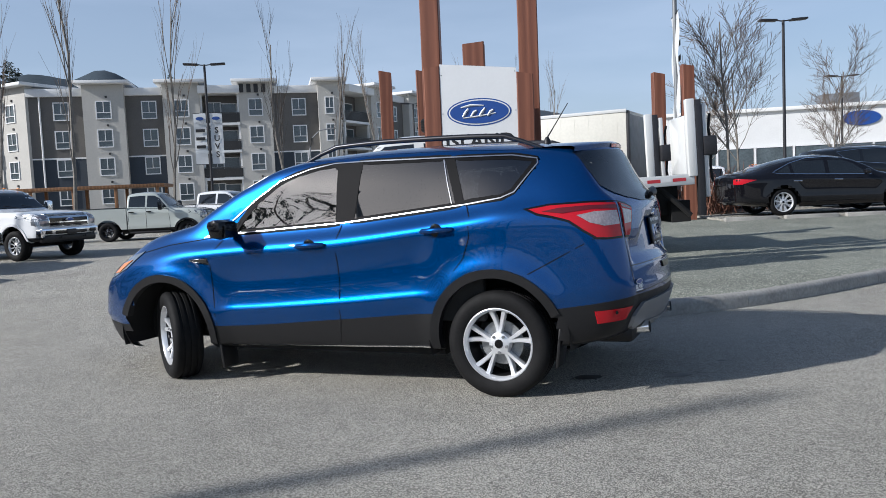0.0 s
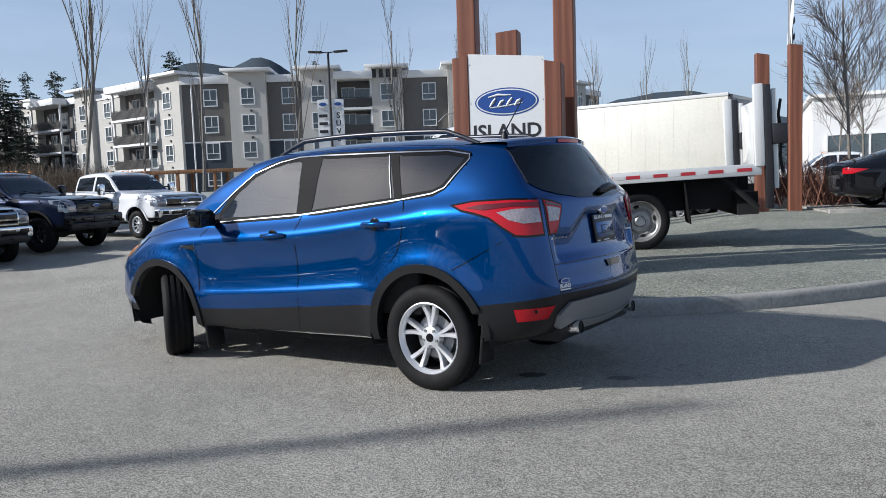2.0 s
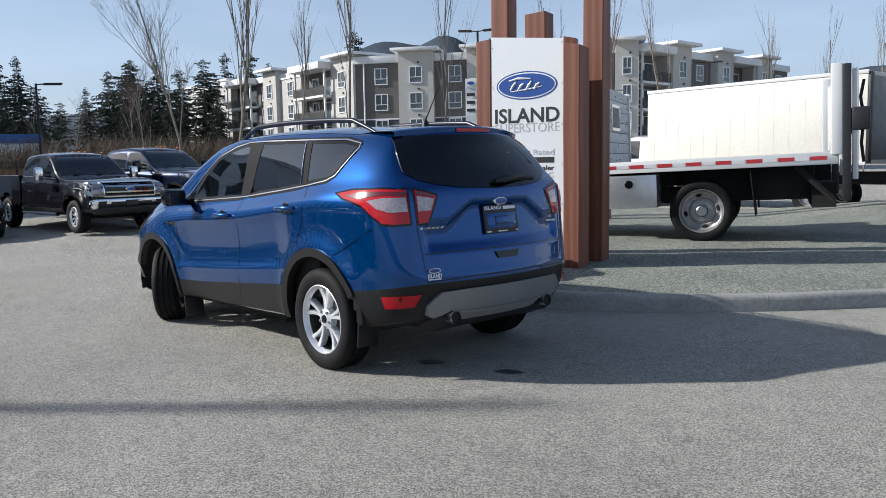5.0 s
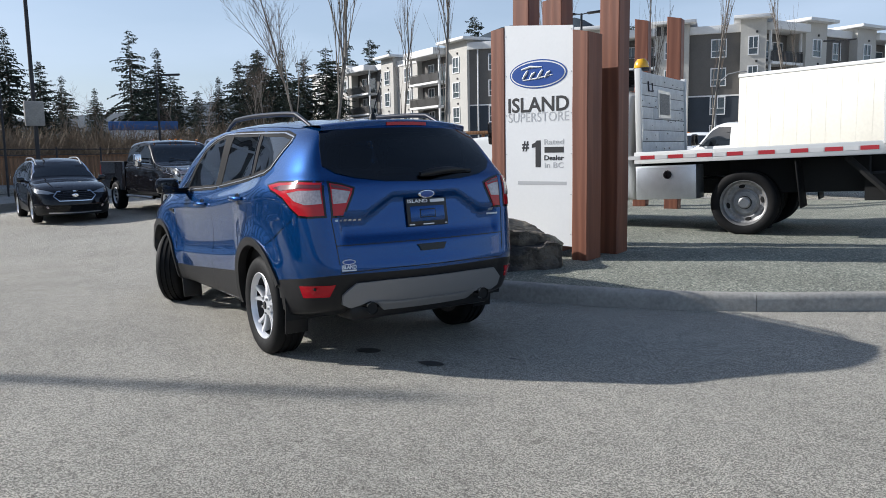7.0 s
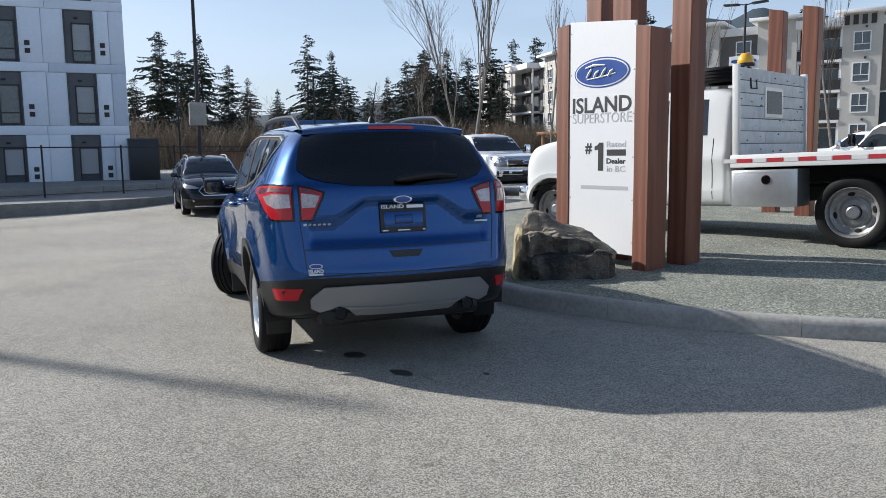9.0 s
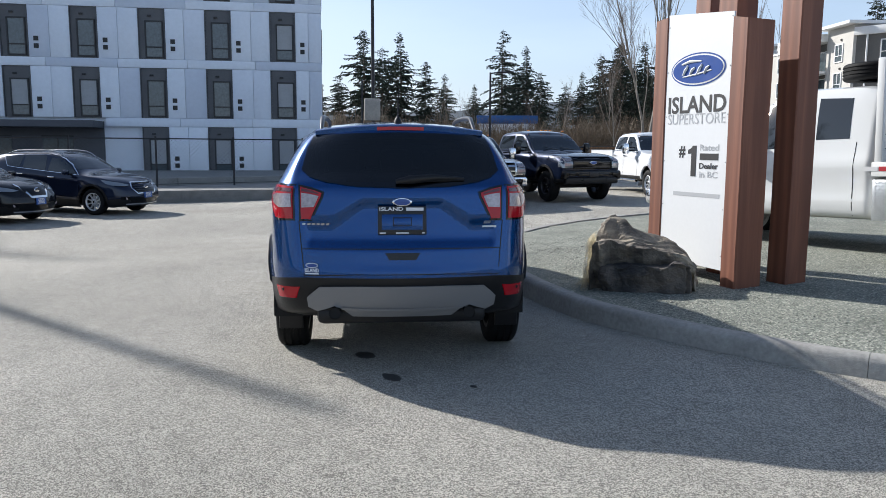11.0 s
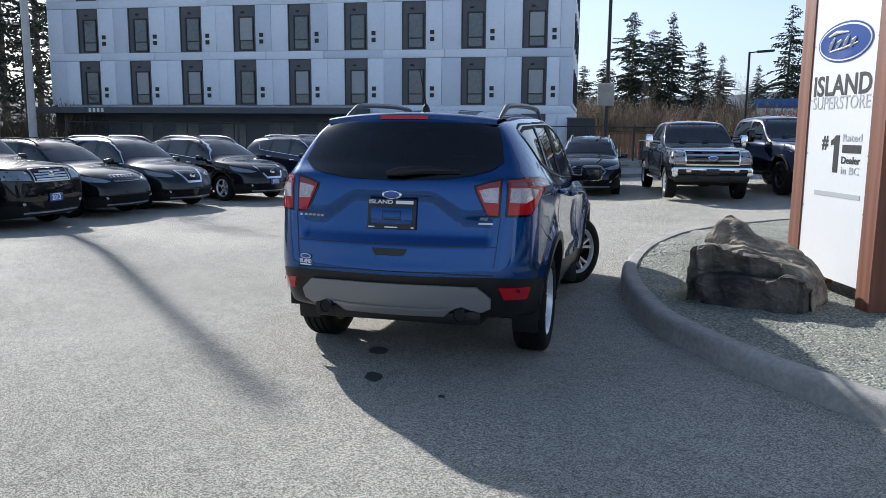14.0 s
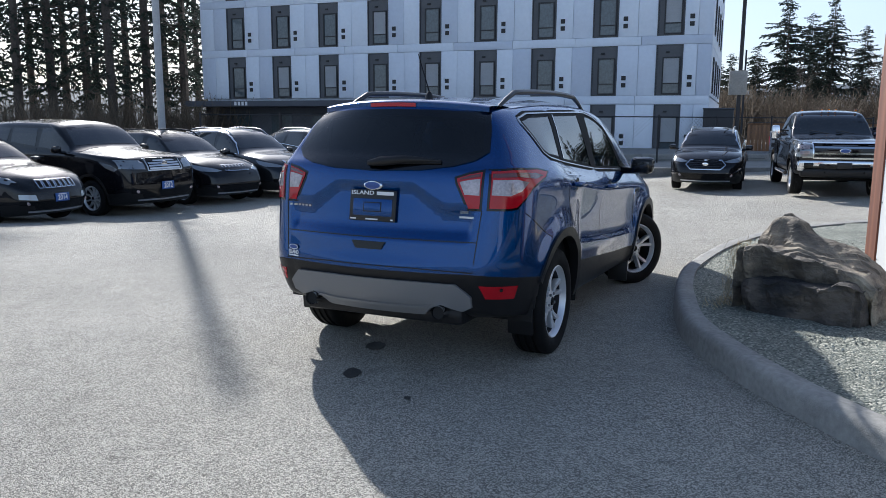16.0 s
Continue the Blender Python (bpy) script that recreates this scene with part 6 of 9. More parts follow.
# ---- pickups ----
def pickup(label, place, paint, trim="chrome", lift=0.0, style="multi", alloy="alloy", k=1.0, tall=1.0, group=ROW, heavy=True):
    """A crew-cab pickup: cab and bonnet in one shell, an open box behind."""
    x1 = 4.06 * k
    s = dict(
        top=knots((0.95 * k, 1.93), (1.25 * k, 2.00), (1.9 * k, 2.03), (2.45 * k, 1.98), (2.75 * k, 1.80), (3.20 * k, 1.44), (3.36 * k, 1.385), (4.2 * k, 1.35), (4.75 * k, 1.27), (5.0 * k, 1.17)),
        belt=knots((0.95 * k, 1.40), (2.3 * k, 1.36), (3.2 * k, 1.29), (4.3 * k, 1.26), (5.0 * k, 1.12)),
        crease=knots((0.95 * k, 1.22), (3.2 * k, 1.17), (5.0 * k, 1.02)),
        clad=knots((0.95 * k, 0.60), (5.0 * k, 0.62)), sill=knots((0.95 * k, 0.48), (4.0 * k, 0.48), (5.0 * k, 0.52)),
        wide=knots((0.95 * k, 1.0), (3.3 * k, 1.0), (4.06 * k, 1.025), (5.0 * k, 1.0)),
        roofw=knots((0.95 * k, 0.74), (2.4 * k, 0.75), (2.9 * k, 0.84), (3.3 * k, 0.90), (4.5 * k, 0.90), (5.0 * k, 0.86)),
        crown=knots((0.95 * k, 0.06), (2.5 * k, 0.06), (3.3 * k, 0.04), (5.0 * k, 0.03)), tumble=0.05,
        rear=([0, 8], [1.0 * k, 1.0 * k]), front=([0, 1, 2, 4, 5, 6, 8], [4.90 * k, 4.93 * k, 4.95 * k, 4.98 * k, 4.97 * k, 4.94 * k, 4.96 * k]),
        round_rear=([0, 8], [0.05, 0.05]), long_rear=0.06, round_front=([0, 4, 6, 8], [0.13, 0.12, 0.10, 0.1]), long_front=0.22,
        bulge_rear=0.01, bulge_front=0.03, axles=(0.0, x1), arch=0.50 if heavy else 0.45, tyre=0.41 + lift * 0.6, hub_z=0.46)
    car = thing("pickup_truck", label, "pickup truck", place, group)
    dz = lift + (0.0 if heavy else -0.14)
    parts_before = set(o.name for o in bpy.data.objects)
    tree = body_of(s, car, paint, "plastic")
    W = 1.0
    for view in "LR":
        sg = 1 if view == "L" else -1
        fd = [(3.06, 1.385), (2.02, 1.43), (2.05, 1.87), (2.40, 1.86), (2.66, 1.75)]
        rd = [(1.93, 1.435), (1.10, 1.455), (1.14, 1.85), (1.95, 1.875)]
        for nm, poly in (("front_door_glass", fd), ("rear_door_glass", rd)):
            part(nm, patch(tree, [(a * k, b) for a, b in poly], view, 0.004, 0.14), M["glass_car"], car)
        for g in ([(3.12, 1.36), (3.18, 0.9), (3.2, 0.5)], [(1.98, 1.42), (1.98, 0.5)], [(1.07, 1.42), (1.08, 0.5)]):
            part("panel_gap", strip(tree, [(a * k, b) for a, b in g], 0.01, view, 0.002, 0.0), M["gloss_black"], car, smooth=False)
        part("window_trim", strip(tree, [(3.1 * k, 1.35), (1.06 * k, 1.42)], 0.022, view, 0.006, 0.012), M[trim], car)
        part("arch_moulding", strip(tree, arc(x1, s["hub_z"], s["arch"] + 0.02, -4, 184), 0.06, view, 0.02, 0.06), M["plastic"] if trim != "chrome" else M[paint], car)
        for hx in (2.15, 1.25):
            part("door_handle", box(hx * k, sg * 1.02, 1.25, 0.2, 0.03, 0.045, 0.012), M[trim], car)
        arm = part("mirror", moved(box(0, 0, 0, 0.16, 0.20, 0.34, 0.05), pose(2.85 * k, sg * 1.26, 1.47)), M[trim] if trim == "chrome" else M["gloss_black"], car, "tall towing mirror")
        part("mirror_arm", join(tube([(2.90 * k, sg * 0.97, 1.40), (2.86 * k, sg * 1.2, 1.42)], 0.022, 8), tube([(2.90 * k, sg * 0.96, 1.50), (2.86 * k, sg * 1.2, 1.52)], 0.022, 8)), M["gloss_black"], arm)
        part("side_step", tube([(1.15 * k, sg * 1.0, 0.46), (3.2 * k, sg * 1.0, 0.46)], 0.05, 8), M["chrome"] if trim == "chrome" else M["plastic"], car)
        lamp = [(0.66, 0.93), (0.66, 1.22), (0.97, 1.24), (1.0, 1.15), (0.97, 0.93)]
        hl = part("headlamp", patch(tree, lamp if sg > 0 else mirrored(lamp), "F", 0.010, 0.1), M["head_lens"], car, "clear headlamp")
        part("lamp_bezel", patch(tree, grown(lamp if sg > 0 else mirrored(lamp), 0.015), "F", 0.005, 0.1), M[trim], hl)
        for q in (0, 1):
            pl = [(0.72, 0.99 + q * 0.12), (0.72, 1.06 + q * 0.12), (0.92, 1.06 + q * 0.12), (0.92, 0.99 + q * 0.12)]
            part("projector", patch(tree, pl if sg > 0 else mirrored(pl), "F", 0.016, 0.1), M["clear_lens"], hl)
        rl = [(4.75, 0.95), (4.75, 1.20), (4.96, 1.20), (4.96, 0.95)]
        part("headlamp_return", patch(tree, [(a * k, b) for a, b in rl], view, 0.006, 0.1), M["head_lens"], car)
        part("bumper_end", box(4.85 * k, sg * 0.90, 0.72, 0.40, 0.16, 0.24, 0.05), M[trim], car)
        part("fog_lamp", box(5.085 * k, sg * 0.74, 0.75, 0.03, 0.20, 0.10, 0.02), M["gloss_black"], car)
        part("tow_hook", tube([(5.06 * k, sg * 0.40, 0.58), (5.14 * k, sg * 0.40, 0.58), (5.14 * k, sg * 0.40, 0.63)], 0.014, 6), M["gloss_black"], car)
        # side of the load box
        side = [(0.97 * k, 0.60), (0.97 * k, 1.42), (-1.22, 1.42), (-1.25, 0.75), (-0.62, 0.62)] + [p for p in arc(0, 0.46, 0.52, 165, 15, 14)][0:] + [(0.62, 0.60)]
        nb = len(side)
        yo, yi = sg * 1.0, sg * 0.91
        v = [(x, yo, z) for x, z in side] + [(x, yi, z) for x, z in side]
        part("box_side", (v, [tuple(range(nb)), tuple(range(nb, 2 * nb))[::-1]] + [(i, (i + 1) % nb, nb + (i + 1) % nb, nb + i) for i in range(nb)]), M[paint], car, smooth=False)
        part("box_rail", box((0.97 * k - 1.2) / 2, sg * 0.955, 1.43, 0.97 * k + 1.22, 0.12, 0.03, 0.01), M["plastic"], car)
        part("tail_lamp", box(-1.235, sg * 0.93, 1.15, 0.05, 0.15, 0.34, 0.02), M["red_lens"], car)
    part("windscreen", patch(tree, [(0.74, 1.90), (-0.74, 1.90), (-0.86, 1.43), (0.86, 1.43)], "F", 0.004, 0.14), M["glass_car"], car, "dark windscreen")
    part("rear_window", patch(tree, [(0.66, 1.85), (-0.66, 1.85), (-0.72, 1.46), (0.72, 1.46)], "B", 0.004, 0.14), M["glass_car"], car)
    part("tailgate", box(-1.24, 0, 1.08, 0.07, 1.84, 0.68, 0.02), M[paint], car)
    part("box_floor", box((0.97 * k - 1.2) / 2, 0, 0.82, 2.1, 1.84, 0.06), M["plastic"], car)
    fx = 5.0 * k
    gr = part("grille", patch(tree, [(-0.64, 0.90), (0.64, 0.90), (0.66, 1.24), (-0.66, 1.24)], "F", 0.006, 0.14), M["gloss_black"], car, "wide truck grille")
    part("grille_surround", strip(tree, [(-0.64, 0.905), (0.64, 0.905), (0.66, 1.235), (-0.66, 1.235)], 0.032, "F", 0.022, 0.05, True), M[trim], gr)
    for zz in (1.01, 1.14):
        part("grille_bar", strip(tree, [(-0.62, zz), (0.62, zz)], 0.034, "F", 0.026, 0.05), M[trim], gr)
    for q in range(4):
        part("grille_mesh", strip(tree, [(-0.62, 0.935 + 0.085 * q), (0.62, 0.935 + 0.085 * q)], 0.012, "F", 0.012, 0.02), M["dark_alloy"], gr)
    part("emblem", moved(lathe([(0.0, 0.03), (0.115, 0.022), (0.13, 0.0)], 28, "x"), pose(fx + 0.035, 0, 1.075) @ Matrix.Diagonal((1, 1, 0.42, 1))), M["chrome"], car, "plain oval emblem")
    part("emblem_field", moved(lathe([(0.0, 0.036), (0.105, 0.03)], 28, "x"), pose(fx + 0.035, 0, 1.075) @ Matrix.Diagonal((1, 1, 0.40, 1))), M["sign_blue"], car)
    part("bumper", join(box(fx + 0.0, 0, 0.785, 0.16, 1.90, 0.15, 0.05)), M[trim], car, "front bumper")
    part("bumper_slot", box(fx + 0.074, 0, 0.735, 0.02, 1.05, 0.085, 0.02), M["gloss_black"], car)
    part("plate_holder", box(fx + 0.090, 0, 0.74, 0.012, 0.31, 0.14, 0.004), M["plate_black"], car)
    part("valance", box(fx - 0.06, 0, 0.57, 0.18, 1.80, 0.20, 0.05), M["plastic"], car)
    if heavy:
        for q in (-0.62, -0.16, 0.0, 0.16, 0.62):
            part("roof_lamp", box(2.42 * k, q, 2.035 - 0.03 * abs(q), 0.09, 0.05, 0.03, 0.012), M["amber_lens"], car)
    part("wiper", join(tube([(3.28 * k, 0.55, 1.43), (3.14 * k, 0.1, 1.52)], 0.010, 5), tube([(3.28 * k, -0.05, 1.43), (3.14 * k, -0.5, 1.52)], 0.010, 5)), M["gloss_black"], car)
    for o in [o for o in bpy.data.objects if o.name not in parts_before and o.parent == car]:
        o.location.z += dz
    r = s["tyre"] if heavy else 0.37
    for ax in (0.0, x1):
        for sg in (1, -1):
            wheel(car, ax, sg * 0.87, r, r, 0.27, 0.245 if heavy else 0.23, sg, style, 0.0, alloy)
    part("underbody", join(box(x1 / 2, 0, 0.55 + dz, x1 - 0.95, 1.5, 0.25), box(x1, 0, 0.72 + dz, 1.3, 1.2, 0.45), box(0, 0, 0.72 + dz, 1.8, 1.2, 0.3), cyl((0, -0.87, r), (0, 0.87, r), 0.07), cyl((x1, -0.87, r), (x1, 0.87, r), 0.07)), M["under"], car, smooth=False)
    return car


pickup("black heavy-duty crew-cab pickup with a chrome grille and bumper", at_front(-11.35, 14.92, -17, 5.06), "black_paint", "chrome", 0.0)
pickup("dark blue lifted crew-cab pickup with a blacked-out grille", at_front(-10.95, 18.1, -6, 5.06), "navy_paint", "gloss_black", 0.06, "five", "dark_alloy")
pickup("white heavy-duty crew-cab pickup with a chrome grille", at_front(-10.26, 21.38, -22, 5.06), "white_paint", "chrome", 0.0, "multi", "alloy")
pickup("pale grey compact pickup parked side-on beyond the white pickup", at_front(-9.2, 31.0, 2, 3.75), "sage_paint", "gloss_black", 0.0, "five", "dark_alloy", k=0.75, heavy=False)
pickup("white pickup parked behind the pale grey one", at_front(-7.0, 34.9, -8, 4.75), "white_paint", "gloss_black", 0.0, "five", "alloy", k=0.95, heavy=False)
pickup("white pickup parked far off behind the timber posts", at_front(9.4, 37.5, 172, 5.06), "white_paint", "gloss_black", 0.0, "five", "dark_alloy")
pickup("red pickup parked far off beside a white one", at_front(13.4, 40.0, 172, 5.06), "red_paint", "chrome", 0.0, "five", "dark_alloy")
pickup("white pickup glimpsed past the flatbed's deck", at_front(-7.6, 35.6, 186, 5.06), "white_paint", "chrome", 0.0)


# ---- raised part of the lot, black saloon and the dark sport-utility behind it ----
PAD = 0.40
solid("raised_lot", prism([(6.75, 18.55), (9.0, 18.35), (20.0, 17.9), (42.0, 17.0), (42.0, 29.5), (7.6, 29.5), (6.95, 22.0)], 0.0, PAD), M["asphalt"], "raised asphalt lane behind the gravel island", "ground", kind="structure", smooth=False)
for q in range(9):
    solid("kerb_block", box(7.35 + q * 1.42, 18.36 - q * 0.058, PAD - 0.10, 1.25, 0.16, 0.28, 0.02), M["concrete"], "low concrete kerb block along the raised lane", "kerb", group="kerb blocks along the lane")


def saloon():
    s = suv_spec(
        top=knots((-1.10, 1.06), (-0.75, 1.12), (-0.35, 1.22), (0.15, 1.36), (0.7, 1.455), (1.15, 1.475), (1.6, 1.42), (2.05, 1.25), (2.45, 1.04), (2.7, 0.99), (3.3, 0.91), (3.78, 0.74)),
        belt=knots((-1.10, 0.98), (0.0, 0.985), (1.2, 0.935), (2.4, 0.90), (3.3, 0.82), (3.78, 0.66)),
        crease=knots((-1.10, 0.86), (0.4, 0.86), (2.4, 0.78), (3.78, 0.58)), clad=knots((-1.1, 0.36), (3.78, 0.30)), sill=knots((-1.1, 0.30), (0.0, 0.20), (3.78, 0.20)),
        roofw=knots((-1.10, 0.66), (-0.5, 0.62), (0.5, 0.58), (1.4, 0.60), (2.4, 0.72), (3.78, 0.60)),
        rear=([0, 1, 2, 4, 5, 6, 8], [-0.98, -1.04, -1.09, -1.12, -1.10, -1.04, -1.08]), front=([0, 2, 4, 6, 8], [3.62, 3.74, 3.74, 3.62, 3.66]),
        axles=(0.0, 2.85), arch=0.39, tyre=0.33, hub_z=0.33)
    car = thing("saloon_car", "glossy black saloon with chrome window line, side-on", "car", pose(8.35, 19.75, PAD, 0, 0, 1))
    tree = body_of(s, car, "black_paint", "gloss_black")
    for view in "LR":
        sg = 1 if view == "L" else -1
        part("front_door_glass", patch(tree, [(2.12, 0.95), (1.18, 0.985), (1.20, 1.37), (1.45, 1.345), (1.8, 1.2)], view, 0.004, 0.12), M["glass_car"], car)
        part("rear_door_glass", patch(tree, [(1.08, 0.99), (0.30, 1.02), (0.30, 1.27), (0.7, 1.36), (1.10, 1.375)], view, 0.004, 0.12), M["glass_car"], car)
        part("quarter_glass", patch(tree, [(0.22, 1.02), (-0.12, 1.06), (0.22, 1.23)], view, 0.004, 0.12), M["glass_car"], car)
        part("window_trim", strip(tree, [(2.2, 0.93), (1.1, 0.97), (-0.1, 1.025), (-0.22, 1.06), (0.25, 1.27), (0.7, 1.385), (1.2, 1.395), (1.5, 1.36)], 0.016, view, 0.007, 0.01), M["chrome"], car)
        for g in ([(2.25, 0.92), (2.28, 0.3)], [(1.13, 0.97), (1.16, 0.28)], [(0.25, 1.0), (0.18, 0.7), (0.36, 0.45)]):
            part("panel_gap", strip(tree, g, 0.007, view, 0.002, 0.0), M["gloss_black"], car, smooth=False)
        for hx in (1.35, 0.35):
            part("door_handle", tube([(hx + 0.1, sg * 0.905, 0.83), (hx, sg * 0.945, 0.835), (hx - 0.1, sg * 0.905, 0.84)], 0.014, 6), M["chrome"], car)
        vc = "BL" if sg > 0 else "BR"
        ac = lambda x, y: 0.7071 * (x + y)
        part("tail_lamp", patch(tree, [(ac(-0.66, 0.90), 0.90), (ac(-1.03, 0.72), 0.94), (ac(-1.10, 0.60), 0.93), (ac(-1.10, 0.60), 0.80), (ac(-0.95, 0.80), 0.80)], vc, 0.006, 0.08), M["red_lens"], car, "red tail lamp")
        part("mirror", moved(box(0, 0, 0, 0.12, 0.18, 0.12, 0.04), pose(2.0, sg * 1.0, 0.99)), M["black_paint"], car)
        part("headlamp", patch(tree, [(3.1, 0.80), (3.4, 0.76), (3.52, 0.68), (3.25, 0.70)], view, 0.006, 0.08), M["head_lens"], car)
    part("windscreen", patch(tree, [(0.55, 1.40), (-0.55, 1.40), (-0.68, 1.07), (0.68, 1.07)], "F", 0.004, 0.12), M["glass_car"], car)
    part("rear_glass", patch(tree, [(-0.45, 0.50), (-0.45, -0.50), (0.45, -0.52), (0.45, 0.52)], "T", 0.004, 0.12), M["glass_car"], car)
    wheel_set(s, car, "mesh", "alloy", 0.225, 0.24)
    return car


saloon()
suv_other("dark sport-utility parked beyond the black saloon", Matrix.Translation((0, 0, PAD)) @ at_front(15.2, 22.9, 3, 3.72), resized(base, 1.03, 1.0, 1.02), "grey_paint", "bars", "five", "alloy", k=(1.03, 1, 1.02), group=ROW)


# ---- white flatbed work truck on the gravel ----
M.update({
    "truck_white": car_paint("work_white", (0.66, 0.67, 0.66), 0.0, 0.4),
    "box_white": material("box_white", (0.66, 0.64, 0.57), 0.5, vary=0.06, scale=1.5),
    "plank_white": material("plank_white", (0.80, 0.80, 0.78), 0.6, vary=0.14, scale=9, tint=(0.60, 0.59, 0.57), bump=0.003, bscale=40, island=0.06),
    "tread_plate": material("tread_plate", (0.60, 0.62, 0.64), 0.35, 0.85, vary=0.1, scale=9),
    "mesh_grey": material("mesh_grey", (0.26, 0.25, 0.23), 0.7, vary=0.5, scale=60),
    "deck": material("deck_steel", (0.10, 0.10, 0.10), 0.7, vary=0.3, scale=6),
    "tape_red": material("tape_red", (0.42, 0.03, 0.04), 0.4),
    "tape_white": material("tape_white", (0.62, 0.62, 0.62), 0.4),
    "beacon": material("beacon_amber", (0.80, 0.42, 0.01), 0.25, coat=1.0),
    "wheel_steel": material("wheel_steel", (0.36, 0.36, 0.36), 0.45, 0.5, vary=0.2, scale=14, tint=(0.20, 0.195, 0.19)),
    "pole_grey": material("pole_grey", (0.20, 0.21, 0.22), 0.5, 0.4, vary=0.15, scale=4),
    "pole_pale": material("pole_pale", (0.42, 0.43, 0.44), 0.5, 0.2, vary=0.12, scale=4),
    "pole_dark": material("pole_dark", (0.03, 0.03, 0.034), 0.5, 0.3, vary=0.2, scale=4),
})


def flatbed():
    t = thing("flatbed_truck", "white flatbed work truck with planked headboard and tread-plate toolbox, on gravel", "truck", pose(2.252, 13.286, 0.20, 0, 2.0, 180))
    s = dict(
        top=knots((1.62, 2.10), (1.9, 2.18), (2.7, 2.20), (3.1, 2.12), (3.35, 1.92), (3.6, 1.70), (3.75, 1.65), (4.4, 1.61), (4.95, 1.53), (5.25, 1.34)),
        belt=knots((1.62, 1.36), (3.7, 1.40), (4.7, 1.40), (5.25, 1.22)), crease=knots((1.62, 1.15), (5.25, 1.02)), clad=knots((1.62, 0.62), (6.1, 0.62)), sill=knots((1.62, 0.5), (6.1, 0.52)),
        wide=knots((1.62, 0.98), (4.2, 0.98), (5.0, 1.02), (6.1, 0.97)), roofw=knots((1.62, 0.74), (3.2, 0.75), (4.1, 0.88), (6.1, 0.84)), crown=knots((1.62, 0.06), (6.1, 0.04)), tumble=0.05,
        rear=([0, 8], [1.62, 1.62]), front=([0, 2, 5, 8], [5.14, 5.20, 5.20, 5.18]), round_rear=([0, 8], [0.08, 0.08]), long_rear=0.1, round_front=([0, 8], [0.2, 0.16]), long_front=0.3,
        bulge_rear=0.01, bulge_front=0.03, axles=(0.0, 4.60), arch=0.52, tyre=0.445, hub_z=0.46)
    tree = body_of(s, t, "truck_white", "truck_white")
    for view in "LR":
        sg = 1 if view == "L" else -1
        part("door_glass", patch(tree, [(3.72, 1.38), (2.55, 1.42), (2.58, 2.03), (3.15, 2.02), (3.42, 1.84)], view, 0.004, 0.15), M["glass_car"], t)
        part("rear_side_glass", patch(tree, [(2.40, 1.50), (1.95, 1.50), (1.97, 2.0), (2.42, 2.03)], view, 0.004, 0.15), M["glass_car"], t)
        for g in ([(3.95, 1.38), (4.0, 0.55)], [(2.47, 1.45), (2.47, 0.55)], [(1.85, 1.45), (1.85, 0.55)]):
            part("panel_gap", strip(tree, g, 0.01, view, 0.002, 0.0), M["gloss_black"], t, smooth=False)
        part("arch_moulding", strip(tree, arc(4.60, 0.46, 0.54, -2, 182), 0.07, view, 0.03, 0.08), M["truck_white"], t)
        part("headlamp", patch(tree, [(sg * 0.62, 0.86), (sg * 0.62, 1.02), (sg * 0.90, 1.00), (sg * 0.92, 0.86)], "F", 0.01, 0.1), M["head_lens"], t)
        part("mirror", box(3.75, sg * 1.25, 1.62, 0.14, 0.2, 0.36, 0.04), M["gloss_black"], t)
        part("mirror_arm", tube([(3.8, sg * 0.95, 1.5), (3.76, sg * 1.2, 1.55)], 0.02, 6), M["gloss_black"], t)
        # wheels: single in front, doubled behind
        wheel(t, 4.60, sg * 0.86, 0.445, 0.445, 0.25, 0.315, sg, "dually", 0, "wheel_steel")
        wheel(t, 0.0, sg * 0.98, 0.445, 0.445, 0.25, 0.315, sg, "dually", 0, "wheel_steel")
        part("inner_tyre", moved(tyre_shape(0.445, 0.25, 0.315), pose(0, sg * 0.70, 0.445)), M["rubber"], t)
        part("mud_flap", moved(box(0, 0, 0, 0.02, 0.55, 0.62, 0.006), pose(-0.70, sg * 0.92, 0.68, 0, 6, 0)), M["rubber"], t, "hanging rubber mud flap")
        # deck edge with striped tape
        rail = part("side_rail", box(-0.14, sg * 1.19, 1.12, 3.24, 0.05, 0.17, 0.012), M["truck_white"], t, "white deck rail")
        for q in range(8):
            part("reflective_tape", box(-1.52 + q * 0.40, sg * 1.217, 1.125, 0.205, 0.004, 0.052), M["tape_red"], rail, "red reflective tape")
            part("reflective_tape", box(-1.32 + q * 0.40, sg * 1.217, 1.125, 0.17, 0.004, 0.052), M["tape_white"], rail, "white reflective tape")
        tb = part("toolbox", box(1.03, sg * 1.0, 0.76, 0.86, 0.42, 0.48, 0.01), M["tread_plate"], t, "tread-plate toolbox")
        bars = []
        for i in range(22):
            for j in range(12):
                bars.append(moved(box(0, 0, 0, 0.026, 0.004, 0.006), pose(0.63 + i * 0.0375, sg * 1.213, 0.55 + j * 0.0375, 0, 45 if (i + j) % 2 else -45, 0)))
        tagged(part("tread_pattern", join(*bars), M["tread_plate"], tb, smooth=False), kind="stuff")
        part("toolbox_latch", moved(lathe([(0.0, 0.016), (0.052, 0.013), (0.062, 0.0)], 16), pose(1.0, sg * 1.212, 0.87, 0, 0, 0 if sg > 0 else 180)), M["gloss_black"], tb)
        # liftgate columns and folded ramp
        part("gate_column", box(-1.74, sg * 1.19, 1.76, 0.14, 0.12, 1.20, 0.02), M["truck_white"], t)
        part("gate_track", box(-1.86, sg * 1.19, 1.44, 0.10, 0.12, 1.80, 0.01), M["pole_dark"], t)
